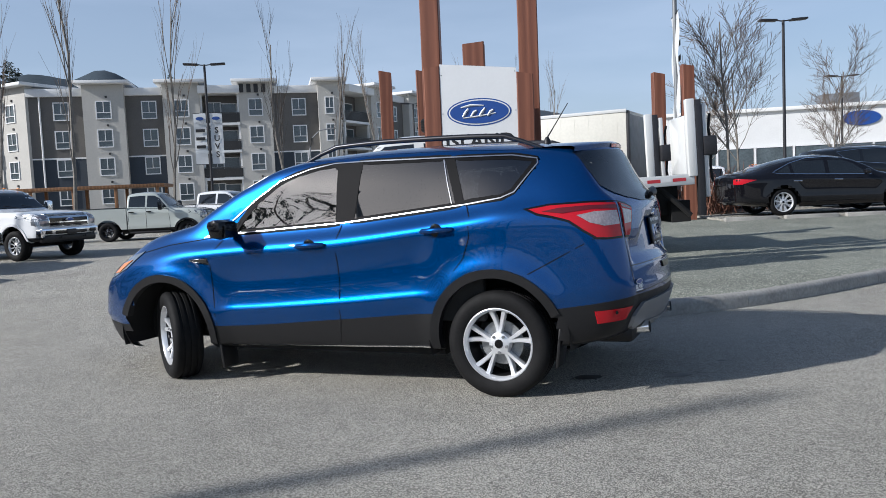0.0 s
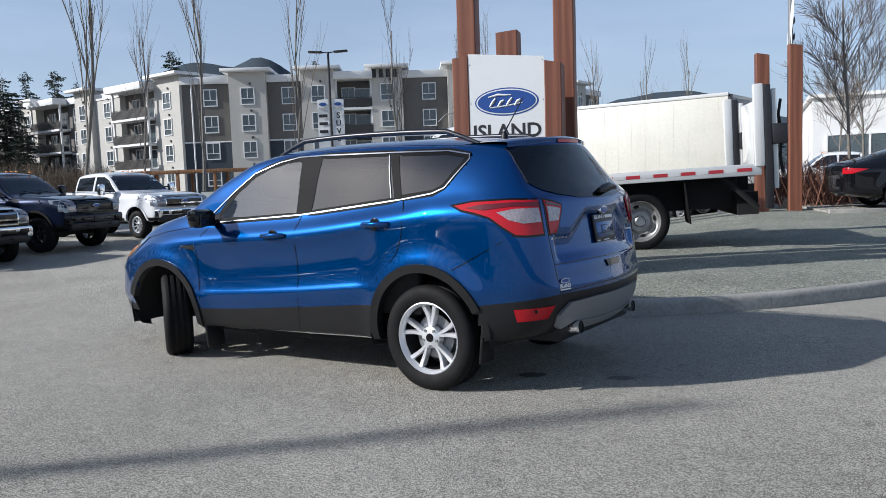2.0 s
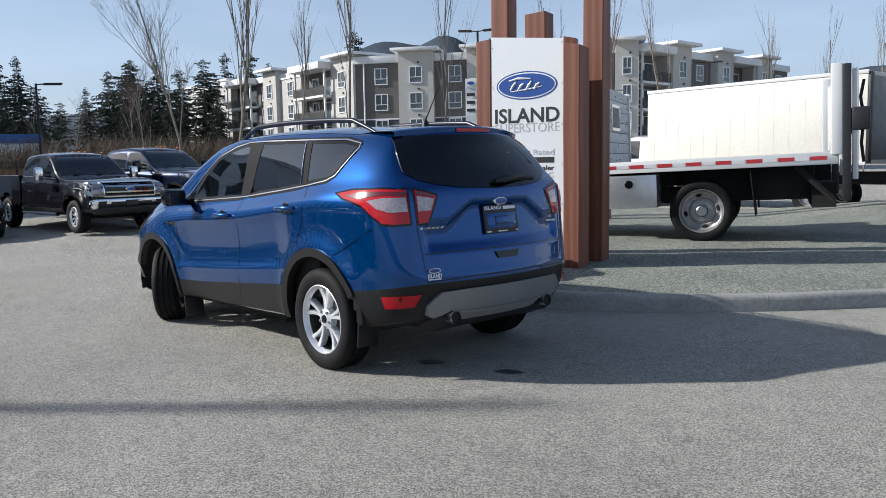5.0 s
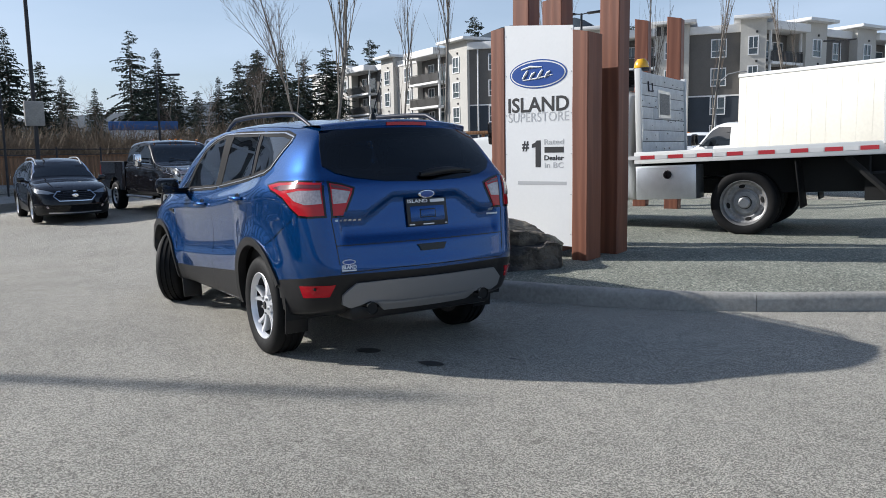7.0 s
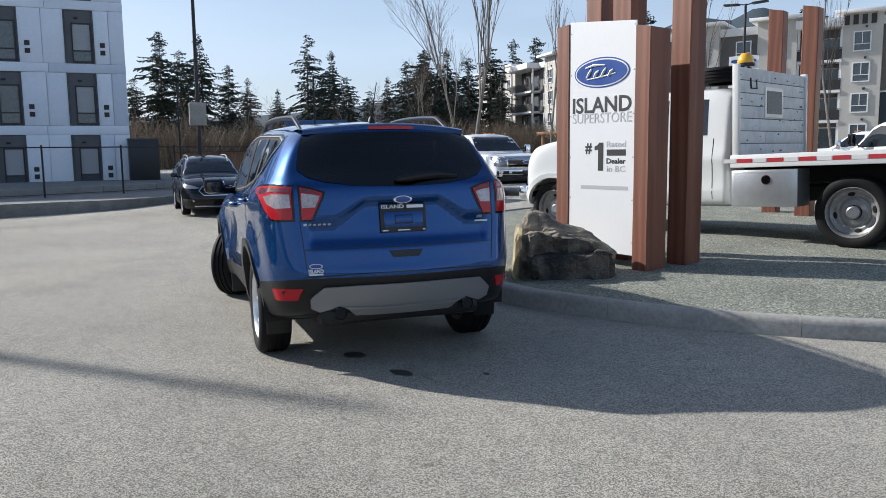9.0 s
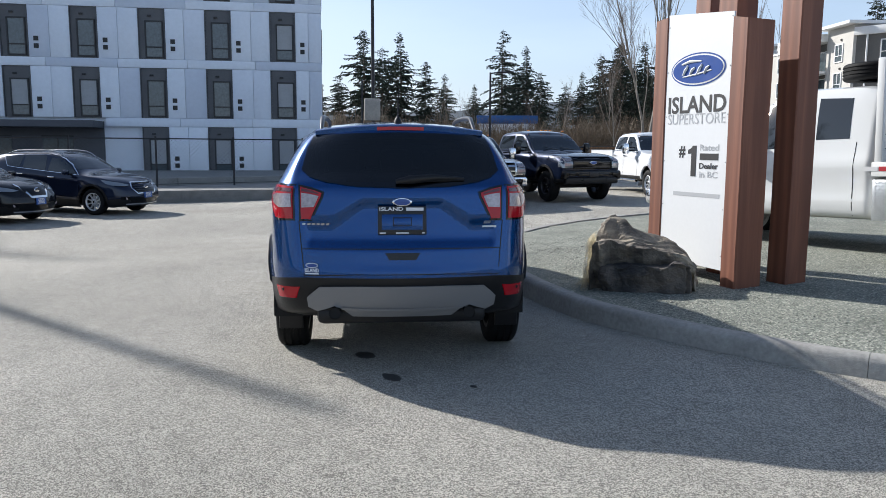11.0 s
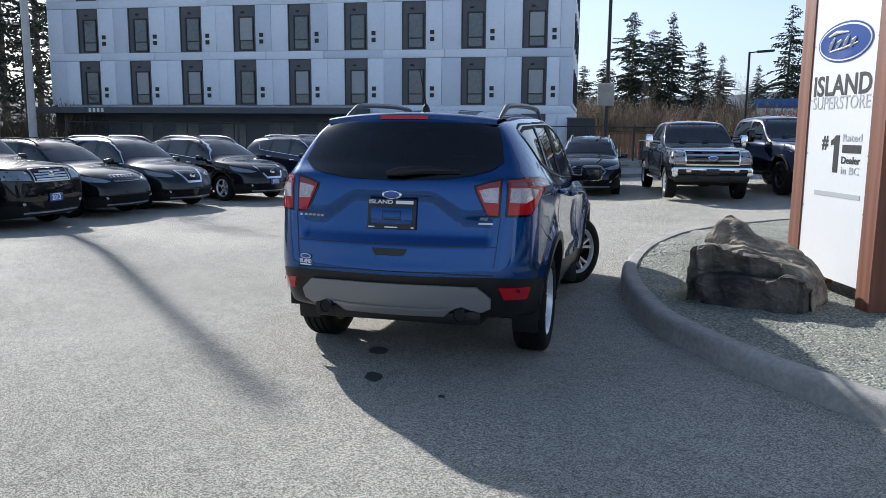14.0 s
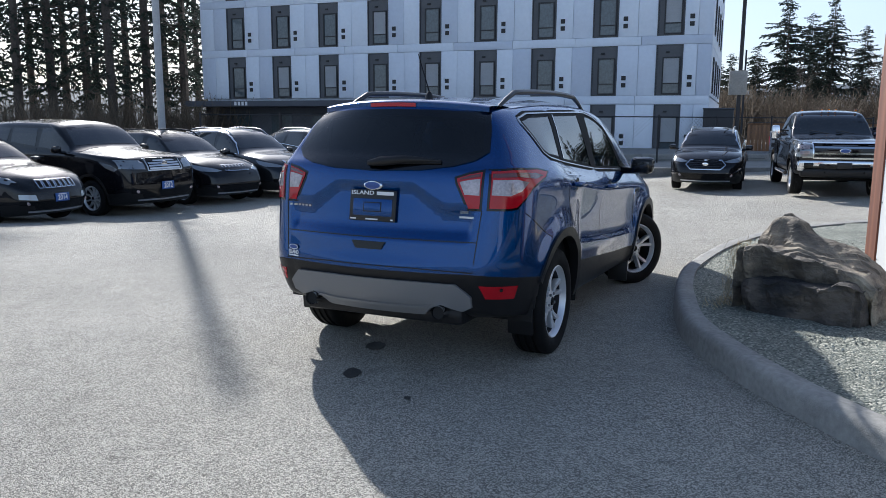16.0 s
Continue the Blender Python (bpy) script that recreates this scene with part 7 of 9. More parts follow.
        part("gate_rail", box(-1.96, sg * 1.17, 1.55, 0.07, 0.10, 1.45, 0.012), M["truck_white"], t, "worn white lift rail")
        part("gate_motor", box(-2.02, sg * 1.14, 1.62, 0.22, 0.24, 0.30, 0.03), M["pole_dark"], t)
        part("lift_chain", tube([(-2.06, sg * 1.16, 2.12), (-2.02, sg * 1.18, 1.9), (-2.06, sg * 1.16, 1.62), (-2.03, sg * 1.18, 1.3), (-2.06, sg * 1.16, 1.05)], 0.022, 6), M["under"], t)
        part("brace", tube([(-1.72, sg * 1.05, 0.55), (-1.25, sg * 1.05, 1.02)], 0.045, 6), M["under"], t)
    part("windscreen", patch(tree, [(0.74, 2.05), (-0.74, 2.05), (-0.86, 1.50), (0.86, 1.50)], "F", 0.004, 0.15), M["glass_car"], t)
    gr = part("grille", patch(tree, [(-0.58, 0.82), (0.58, 0.82), (0.6, 1.02), (-0.6, 1.02)], "F", 0.006, 0.15), M["gloss_black"], t)
    for zz in (0.88, 0.96):
        part("grille_bar", strip(tree, [(-0.56, zz), (0.56, zz)], 0.04, "F", 0.02, 0.03), M["chrome"], gr)
    part("bumper", box(5.26, 0, 0.72, 0.18, 1.95, 0.24, 0.05), M["chrome"], t)
    # added dark block: fills the space below the deck with shade
    part("folded_platform", box(-0.62, 0, 0.79, 1.75, 1.5, 0.46, 0.02), M["under"], t, "added dark block standing in for the shade under the deck")
    part("deck", box(-0.14, 0, 1.17, 3.24, 2.34, 0.05, 0.006), M["deck"], t, "dark steel deck")
    part("deck_frame", join(box(0.14, 0.42, 0.93, 3.7, 0.09, 0.24), box(0.14, -0.42, 0.93, 3.7, 0.09, 0.24), *[box(-1.5 + q * 0.5, 0, 1.09, 0.06, 2.2, 0.09) for q in range(7)]), M["under"], t, smooth=False)
    part("chassis", join(box(2.3, 0.42, 0.66, 5.5, 0.09, 0.2), box(2.3, -0.42, 0.66, 5.5, 0.09, 0.2), cyl((0, -1.0, 0.445), (0, 1.0, 0.445), 0.09), lathe([(0.0, -0.2), (0.17, -0.12), (0.17, 0.12), (0.0, 0.2)], 16), cyl((4.60, -0.9, 0.445), (4.60, 0.9, 0.445), 0.07), box(-1.6, 0, 0.62, 0.3, 1.9, 0.34)), M["under"], t, smooth=False)
    # planked headboard behind the cab
    hb = part("headboard", box(1.43, 0, 1.76, 0.05, 2.34, 1.18), M["deck"], t, "planked white headboard with chipped paint")
    for q in range(7):
        z0 = 1.19 + q * 0.169
        x = -1.17
        k = 0
        while x < 1.16:
            ln = min(1.17 - x, (2.34, 1.45, 2.34, 1.7, 0.9, 2.34, 1.25)[q] if x < -1 else 2.0)
            part("plank", box(1.404 - 0.003 * random.random(), x + ln / 2, z0 + 0.083, 0.012, ln - 0.008, 0.159, 0.003), M["plank_white"], hb)
            x += ln
    rc = random.Random(12)
    for q in range(34):
        part("paint_chip", box(1.3935, rc.uniform(-1.1, 1.1), rc.uniform(1.22, 2.32), 0.004, rc.uniform(0.02, 0.09), rc.uniform(0.006, 0.022)), M["deck"], hb)
    for sg in (1, -1):
        part("headboard_post", box(1.41, sg * 1.17, 1.78, 0.09, 0.06, 1.24, 0.01), M["truck_white"], t)
    part("headboard_window", box(1.390, 0.0, 1.93, 0.014, 0.62, 0.42), M["truck_white"], t)
    part("window_mesh", box(1.384, 0.0, 1.93, 0.014, 0.50, 0.32), M["mesh_grey"], t, "dark expanded-metal mesh window")
    part("hook", tube([(1.39, 0.78, 2.24), (1.38, 0.78, 2.10), (1.37, 0.62, 2.10), (1.38, 0.62, 2.22)], 0.012, 6), M["pole_dark"], t)
    part("liftgate_platform", box(-1.70, 0.70, 1.66, 0.05, 0.78, 0.92, 0.02), M["truck_white"], t, "folded metal liftgate platform")
    part("roof_rack_tyre", moved(tyre_shape(0.40, 0.22, 0.2), pose(2.05, 0.2, 2.36, 90, 0, 0)), M["rubber"], t, "spare tyre lying behind the cab roof")
    part("beacon_stalk", cyl((1.56, 0.55, 2.15), (1.56, 0.55, 2.46), 0.018), M["truck_white"], t)
    part("beacon", lathe([(0.11, 2.46), (0.115, 2.48), (0.10, 2.55), (0.06, 2.60), (0.0, 2.61)], 20, "z"), M["beacon"], t, "amber beacon").location = (1.56, 0.55, 0)
    part("beacon_base", lathe([(0.0, 2.43), (0.12, 2.43), (0.12, 2.465), (0.0, 2.47)], 20, "z"), M["pole_dark"], t).location = (1.56, 0.55, 0)
    return t


flatbed()


def box_truck():
    h = radians(152)
    fwd, left = Vector((math.cos(h), math.sin(h), 0)), Vector((-math.sin(h), math.cos(h), 0))
    o = Vector((5.08, 20.95, 0)) - left * 1.2
    t = thing("box_truck", "white box truck with ribbed cargo body, parked beyond the flatbed", "truck", pose(o.x, o.y, 0, 0, 0, 152))
    part("cargo_box", box(3.05, 0, 2.27, 6.1, 2.4, 2.14, 0.02), M["box_white"], t, "off-white cargo body")
    for sg in (1, -1):
        for q in range(15):
            part("rib", box(0.25 + q * 0.40, sg * 1.201, 2.25, 0.010, 0.004, 1.95), M["box_white"], t)
        part("top_rail", box(3.05, sg * 1.2, 3.32, 6.12, 0.05, 0.09, 0.01), M["truck_white"], t)
        part("bottom_rail", box(3.05, sg * 1.2, 1.23, 6.12, 0.05, 0.10, 0.01), M["truck_white"], t)
        for ax in (1.4, 6.9):
            wheel(t, ax, sg * 0.95, 0.42, 0.42, 0.25, 0.25, sg, "dually", 0, "steel")
        part("door_post", box(-0.02, sg * 1.1, 2.27, 0.08, 0.16, 2.1, 0.01), M["pole_dark"], t)
    # the unlit rear end is darkened by colour: pole grey on the door
    part("rear_door", box(-0.01, 0, 2.27, 0.04, 2.05, 1.95, 0.01), M["pole_grey"], t, "roll-up door, its shade put into a grey colour")
    part("chassis", box(3.4, 0, 0.85, 7.2, 0.9, 0.3), M["under"], t)
    s = dict(top=knots((6.2, 2.05), (6.9, 2.12), (7.3, 2.02), (7.9, 1.46), (8.1, 1.38), (8.8, 1.28), (9.2, 1.0)), belt=knots((6.2, 1.40), (7.9, 1.32), (9.2, 0.98)), crease=knots((6.2, 1.15), (9.2, 0.85)),
             clad=knots((6.2, 0.6), (9.2, 0.6)), sill=knots((6.2, 0.5), (9.2, 0.5)), wide=knots((6.2, 0.98), (9.2, 0.95)), roofw=knots((6.2, 0.75), (7.3, 0.75), (8.0, 0.86), (9.2, 0.8)), crown=knots((6.2, 0.06), (9.2, 0.05)), tumble=0.05,
             rear=([0, 8], [6.25, 6.25]), front=([0, 2, 5, 8], [9.0, 9.1, 9.1, 9.05]), round_rear=([0, 8], [0.08, 0.08]), long_rear=0.1, round_front=([0, 8], [0.22, 0.2]), long_front=0.4, bulge_rear=0.01, bulge_front=0.05,
             axles=(6.9 - 5, 8.3), arch=0.46, tyre=0.42, hub_z=0.44)
    s["axles"] = (-9.0, 8.3)
    tree = body_of(s, t, "truck_white", "plastic")
    for view in "LR":
        sg = 1 if view == "L" else -1
        part("door_glass", patch(tree, [(7.75, 1.40), (6.6, 1.43), (6.65, 1.95), (7.1, 1.96), (7.35, 1.85)], view, 0.004, 0.15), M["glass_car"], t)
        part("mirror", box(7.6, sg * 1.25, 1.6, 0.14, 0.18, 0.34, 0.04), M["gloss_black"], t)
        part("mirror_arm", tube([(7.65, sg * 0.95, 1.45), (7.6, sg * 1.2, 1.5)], 0.02, 6), M["gloss_black"], t)
    part("windscreen", patch(tree, [(0.72, 1.98), (-0.72, 1.98), (-0.84, 1.45), (0.84, 1.45)], "F", 0.004, 0.15), M["glass_car"], t)
    return t


box_truck()


# ---- lamp posts ----
def lamp_post(x, y, h, label, heads=2, turn=0.0, mat="pole_dark", base=True, r=0.075):
    t = thing("lamp_post", label, "lamp post", pose(x, y, lot(x, y), 0, 0, turn), group="lamp posts on the lot")
    part("pole", tube([(0, 0, 0.5 if base else 0), (0, 0, h)], [r, r * 0.8], 12), M[mat], t)
    if base:
        part("footing", lathe([(0.0, 0.0), (0.30, 0.0), (0.30, 0.55), (0.27, 0.60), (0.0, 0.60)], 20, "z"), M["concrete"], t, "round concrete footing")
    for k in range(heads):
        sg = 1 if k == 0 else -1
        part("arm", tube([(0, 0, h - 0.05), (sg * 0.35, 0, h)], 0.03, 6), M[mat], t)
        part("lamp_head", moved(box(0, 0, 0, 0.75, 0.36, 0.09, 0.03), pose(sg * 0.68, 0, h + 0.01, 0, sg * -3, 0)), M[mat], t)
    return t


def banner(parent, sg, z0, z1, words, w=0.62):
    nb = 10
    v, f = [], []
    for i in range(nb + 1):
        z = z0 + (z1 - z0) * i / nb
        for x in (0.10, 0.10 + w * 0.5, 0.10 + w):
            v.append((sg * x, 0.03 * math.sin(i * 1.1 + x * 3), z))
    for i in range(nb):
        for j in (0, 1):
            f.append((i * 3 + j, i * 3 + j + 1, (i + 1) * 3 + j + 1, (i + 1) * 3 + j))
    b = part("banner", (v, f), M["sign_white"], parent, "white vertical banner")
    for z in (z0, z1):
        part("banner_rod", cyl((0, 0, z), (sg * (0.12 + w), 0, z), 0.014, n=6), M["pole_dark"], parent)
    top = z1 - 0.28
    part("banner_mark", moved(ellipse(0, 0, 0.2, 0.09, 0), pose(sg * (0.10 + w / 2), -0.05, top)), M["sign_blue"], b)
    part("lettering_bar", box(sg * (0.10 + w / 2), -0.045, top - 0.22, 0.42, 0.006, 0.08), M["sign_grey"], b)
    for i, c in enumerate(words):
        if c == "-":
            part("lettering_bar", box(sg * (0.10 + w / 2), -0.045, top - 0.62 - i * 0.42, 0.46, 0.006, 0.16), M["sign_black"], b)
        else:
            lettering("lettering", c, 0.42, M["sign_black"], b, pose(sg * (0.10 + w / 2), -0.045, top - 0.62 - i * 0.42), bold=0.01)


lp = lamp_post(-11.95, 40.7, 8.5, "dark double lamp post with two white banners", 2, 10)
banner(lp, 1, 3.35, 6.0, "SUVS")
banner(lp, -1, 3.35, 6.0, "---")
lp = lamp_post(7.05, 22.9, 9.0, "grey lamp post with two white banners behind the posts", 2, 82, "pole_grey")
banner(lp, 1, 3.2, 6.2, "CARS", 0.5)
banner(lp, -1, 3.2, 6.2, "----", 0.5)
lamp_post(15.6, 35.0, 8.3, "dark double lamp post among bare trees", 2, 0)
lamp_post(26.0, 50.0, 7.6, "dark double lamp post near the showroom", 2, 0)
lamp_post(-1.9, 63.3, 8.6, "dark double lamp post before the flats", 2, 10)
lamp_post(-22.3, 16.5, 10.5, "tall dark lamp post behind the parked cars", 2, 70)
lamp_post(-15.0, -1.79, 10.3, "tall pale grey lamp post behind the row of parked cars", 0, 112, "pole_pale", r=0.10)
lamp_post(-26.8, 25.1, 5.2, "slim dark lamp post beside the pickups", 1, 60, base=False, r=0.06)
lamp_post(-30.6, 19.8, 4.9, "slim dark pole before the cedar fence", 0, 0, base=False, r=0.05)
sb = thing("pole_box", "pale utility box fixed on a lamp post", "utility box", pose(-22.2, 16.4, 0, 0, 0, 70))
part("box_body", box(0.0, -0.16, 2.95, 0.62, 0.16, 0.85, 0.03), M["concrete"], sb)
part("bracket", box(0.0, -0.09, 2.95, 0.12, 0.06, 0.5), M["pole_dark"], sb)
c = thing("street_lamp", "slim curved galvanised street lamp before the flats", "street lamp", pose(-10.9, 66.0, 0))
part("pole", tube([(0, 0, 0), (0, 0, 5.4), (0.25, 0, 6.4), (0.9, 0, 7.0), (1.8, 0, 7.15)], [0.09, 0.07, 0.06, 0.05, 0.045], 8), M["pole_grey"], c)
part("lamp_head", box(2.0, 0, 7.13, 0.6, 0.2, 0.1, 0.03), M["pole_grey"], c)


# ---- apartment buildings ----
M.update({
    "stucco": material("stucco_light", (0.47, 0.455, 0.42), 0.9, vary=0.06, scale=0.6, bump=0.004, bscale=40),
    "siding_dark": material("siding_taupe", (0.13, 0.122, 0.112), 0.8, vary=0.1, scale=0.8),
    "siding_navy": material("siding_navy", (0.035, 0.045, 0.06), 0.75, vary=0.12, scale=0.8),
    "fascia": material("fascia_white", (0.72, 0.72, 0.71), 0.6, vary=0.04, scale=1),
    "frame_white": material("frame_white", (0.75, 0.75, 0.75), 0.5),
    "frame_black": material("frame_black", (0.022, 0.023, 0.026), 0.45),
    "pane": material("window_pane", (0.075, 0.095, 0.105), 0.04, spec=0.8, vary=0.3, scale=0.7),
    "blind": material("window_blind", (0.40, 0.41, 0.42), 0.7, vary=0.08, scale=2),
    "rail_dark": material("rail_dark", (0.04, 0.038, 0.036), 0.5),
    # panel tones with the sky's blue reflection painted into them
    "panel_a": material("panel_white_sky", (0.83, 0.88, 0.95), 0.55, vary=0.04, scale=0.5),
    "panel_b": material("panel_pale_sky", (0.78, 0.83, 0.91), 0.55, vary=0.04, scale=0.5),
    "panel_c": material("panel_grey_sky", (0.66, 0.71, 0.80), 0.55, vary=0.04, scale=0.5),
    "recess": material("recess_grey", (0.115, 0.118, 0.125), 0.6, vary=0.08, scale=1),
    "porch": material("porch_dark", (0.085, 0.090, 0.105), 0.6, vary=0.1, scale=1),
    "cedar": wood_material("cedar", (0.16, 0.075, 0.03), (0.34, 0.17, 0.075), (6, 6, 0.8)),
    "roof_dark": material("roof_dark", (0.06, 0.06, 0.062), 0.9, vary=0.2, scale=1),
    "blue_roof": material("blue_roof", (0.02, 0.10, 0.30), 0.4),
})


def shared(name, me, parent, m, label=""):
    ob = new(name, me)
    ob.parent = parent
    ob.matrix_local = m
    return tagged(ob, label)


def lattice(xs, zs, solid_cell, y0, y1):
    """A frame in one piece: the cells of a grid that are solid, with thickness."""
    v, f, at = [], [], {}

    def vert(i, j, y):
        if (i, j, y) not in at:
            at[(i, j, y)] = len(v)
            v.append((xs[i], y, zs[j]))
        return at[(i, j, y)]

    nx, nz = len(xs) - 1, len(zs) - 1
    full = lambda i, j: 0 <= i < nx and 0 <= j < nz and solid_cell(i, j)
    for i in range(nx):
        for j in range(nz):
            if not full(i, j):
                continue
            f.append((vert(i, j, y0), vert(i + 1, j, y0), vert(i + 1, j + 1, y0), vert(i, j + 1, y0)))
            f.append((vert(i, j, y1), vert(i, j + 1, y1), vert(i + 1, j + 1, y1), vert(i + 1, j, y1)))
            for (di, dj), (p, q) in (((-1, 0), ((i, j), (i, j + 1))), ((1, 0), ((i + 1, j + 1), (i + 1, j))), ((0, -1), ((i + 1, j), (i, j))), ((0, 1), ((i, j + 1), (i + 1, j + 1)))):
                if not full(i + di, j + dj):
                    f.append((vert(*p, y0), vert(*q, y0), vert(*q, y1), vert(*p, y1)))
    return v, f


# one window of the flats: frame, rail and mullion, panes
def flat_window(w, h):
    t, r, m = 0.10, h * 0.36, 0.03
    xs, zs = [-w / 2, -w / 2 + t, -m, m, w / 2 - t, w / 2], [0, t, r - m, r + m, h - t, h]
    frame_ = lattice(xs, zs, lambda i, j: i in (0, 4) or j in (0, 2, 4) or (i == 2 and j == 3), -0.06, 0.06)
    return mesh_of("window", frame_, M["frame_white"], False), mesh_of("pane", box(0, 0.03, h / 2, w - 2 * t, 0.02, h - 2 * t), M["pane"], False)


WIN = flat_window(1.45, 1.78)
WIN_S = flat_window(0.95, 1.78)


def put_window(parent, x, z, kind=WIN, y=0.0, blind=False):
    w = shared("window", kind[0], parent, pose(x, y - 0.03, z))
    shared("pane", kind[1], w, pose(0, 0, 0))


FLOORS = (9.55, 6.80, 4.05, 1.28)


def bay(b, m, x0, x1, kind, out, top):
    """One bay of a facade, in facade coordinates: x along, y inwards, z up."""
    w = x1 - x0
    root = new("bay")
    root.parent = b
    root.matrix_local = m @ pose(x0, -out, 0)

    def wall(z0, z1, mat, y=0.0, d=6.0):
        part("wall", box(w / 2, y + d / 2, (z0 + z1) / 2, w, d, z1 - z0), M[mat], root, smooth=False)

    if kind == "light":
        wall(0.0, top, "stucco")
        if top > 12.8:
            part("roof_slab", box(w / 2, 2.4, top + 0.16, w + 1.3, 6.6, 0.30, 0.02), M["fascia"], root, "white overhanging roof slab")
        else:
            part("parapet", box(w / 2, 2.0, top + 0.1, w, 4.2, 0.7), M["fascia"], root)
        for z in FLOORS:
            put_window(root, w * 0.5, z, WIN if w > 2.6 else WIN_S)
            part("vent_cap", box(w * 0.5 + 0.3, -0.05, z + 2.15, 0.2, 0.1, 0.2), M["rail_dark"], root)
    elif kind == "dark":
        wall(5.95, top, "siding_dark")
        part("belt_course", box(w / 2, 2.95, 5.90, w, 6.0, 0.14), M["fascia"], root)
        wall(0.0, 5.83, "siding_navy")
        part("parapet", box(w / 2, 2.0, top + 0.28, w + 0.3, 4.6, 0.75, 0.02), M["fascia"], root, "white parapet")
        n = max(1, int(w / 3.6))
        for q in range(n):
            for z in FLOORS:
                put_window(root, w * (q + 0.5) / n + (0.4 if n == 1 else 0), z)
    else:
        wall(0.0, top, "siding_dark", 1.7, 4.3)
        part("parapet", box(w / 2, 1.6, top + 0.28, w + 0.2, 4.8, 0.75, 0.02), M["fascia"], root)
        part("end_post", box(0.1, 0.1, top / 2, 0.2, 0.2, top), M["fascia"], root)
        part("end_post", box(w - 0.1, 0.1, top / 2, 0.2, 0.2, top), M["fascia"], root)
        for z in FLOORS:
            put_window(root, w * 0.32, z - 0.1, WIN, 1.7)
            part("patio_door", box(w * 0.70, 1.68, z + 0.5, 1.7, 0.08, 2.1), M["frame_white"], root)
            part("patio_glass", box(w * 0.70, 1.63, z + 0.5, 1.45, 0.04, 1.9), M["pane"], root)
            if z > 2:
                bal = part("balcony", box(w / 2, 0.75, z - 0.72, w, 1.9, 0.24), M["fascia"], root, "white balcony slab")
                part("rail", join(box(w / 2, -0.12, z + 0.42, w, 0.05, 0.06), *[box(0.15 + q * 0.22, -0.12, z - 0.08, 0.03, 0.03, 1.0) for q in range(int(w / 0.22))], box(w / 2, -0.11, z - 0.1, w, 0.015, 0.85)), M["rail_dark"], bal, smooth=False)
    return root


flats = thing("apartment_building", "four-storey apartment building in pale stucco with taupe and navy siding", "building", pose(-39.3, 75.3, 0.35))
right = pose(0, 0, 0, 0, 0, math.degrees(math.atan2(0.212, 0.977)))
for x0, x1, kind, out, top in ((0.0, 5.0, "dark", 0.0, 11.95), (5.0, 8.8, "light", 0.7, 12.9), (8.8, 12.4, "dark", 0.0, 11.95), (12.4, 15.9, "light", 0.7, 12.9), (15.9, 19.7, "balcony", 0.4, 11.95),
                               (19.7, 22.9, "light", 0.5, 12.9), (22.9, 27.6, "dark", 0.0, 11.95), (27.6, 29.9, "light", 0.9, 12.9)):
    bay(flats, right, x0, x1, kind, out, top)
# house number as plain bars on its roof band
for q in range(4):
    part("lettering_bar", moved(box(20.0 + q * 0.72, -0.62, 12.35, 0.42, 0.05, 0.85), right), M["sign_black"], flats, "dark numeral as a bar")
wing = pose(29.2, 6.35, 0, 0, 0, math.degrees(math.atan2(0.905, 0.425)))
for x0, x1, kind, out, top in ((0.0, 5.0, "balcony", 0.5, 11.95), (5.0, 8.5, "light", 0.9, 12.9), (8.5, 14.0, "dark", 0.0, 11.95), (14.0, 17.5, "light", 0.9, 12.9), (17.5, 23.5, "balcony", 0.5, 11.95), (23.5, 27.0, "light", 0.8, 12.9), (27.0, 33.0, "dark", 0.0, 11.95)):
    bay(flats, wing, x0, x1, kind, out, top)
left = pose(0, 0, 0, 0, 0, math.degrees(math.atan2(-0.46, 0.888)))
for x0, x1, kind, out, top in ((-4.6, 0.0, "light", 0.3, 12.9), (-11.6, -4.6, "balcony", 1.2, 11.95), (-17.0, -11.6, "light", 0.2, 11.95), (-20.5, -17.0, "light", 0.8, 12.9), (-23.5, -20.5, "dark", 0.0, 11.95),
                               (-31.0, -23.5, "balcony", 1.2, 11.95), (-35.5, -31.0, "light", 0.5, 12.9), (-41.5, -35.5, "balcony", 1.0, 11.95), (-47.0, -41.5, "light", 0.4, 12.9)):
    bay(flats, left, x0, x1, kind, out, top)
part("core", join(moved(box(14.5, 10, 5.9, 29, 10, 11.8), right), moved(box(17, 8, 5.9, 32, 8, 11.8), wing), moved(box(-23.5, 9, 5.9, 47, 9, 11.8), left)), M["stucco"], flats, smooth=False)
part("downpipe", moved(cyl((1.0, -0.1, 0), (1.0, -0.1, 11.9), 0.09, n=8), right), M["fascia"], flats)


# ---- panelled block ----
block = thing("panelled_building", "white and grey panelled housing block with tall dark window recesses", "building", pose(-40.669, 18.345, 0, 0, 0, math.degrees(math.atan2(3.538, 1.353))))
# local x runs towards the near corner, y into the building
COL, FL = 3.788, 3.45
X0, X1 = -8.62 * COL, 0.80 * COL
part("core", box((X0 + X1) / 2, 9.2, 7.1, X1 - X0 - 0.3, 17.8, 15.3), M["panel_b"], block, smooth=False)
tones = ("panel_a", "panel_b", "panel_a", "panel_c", "panel_a", "panel_b", "panel_c")
RW, RH = 1.42, 2.93


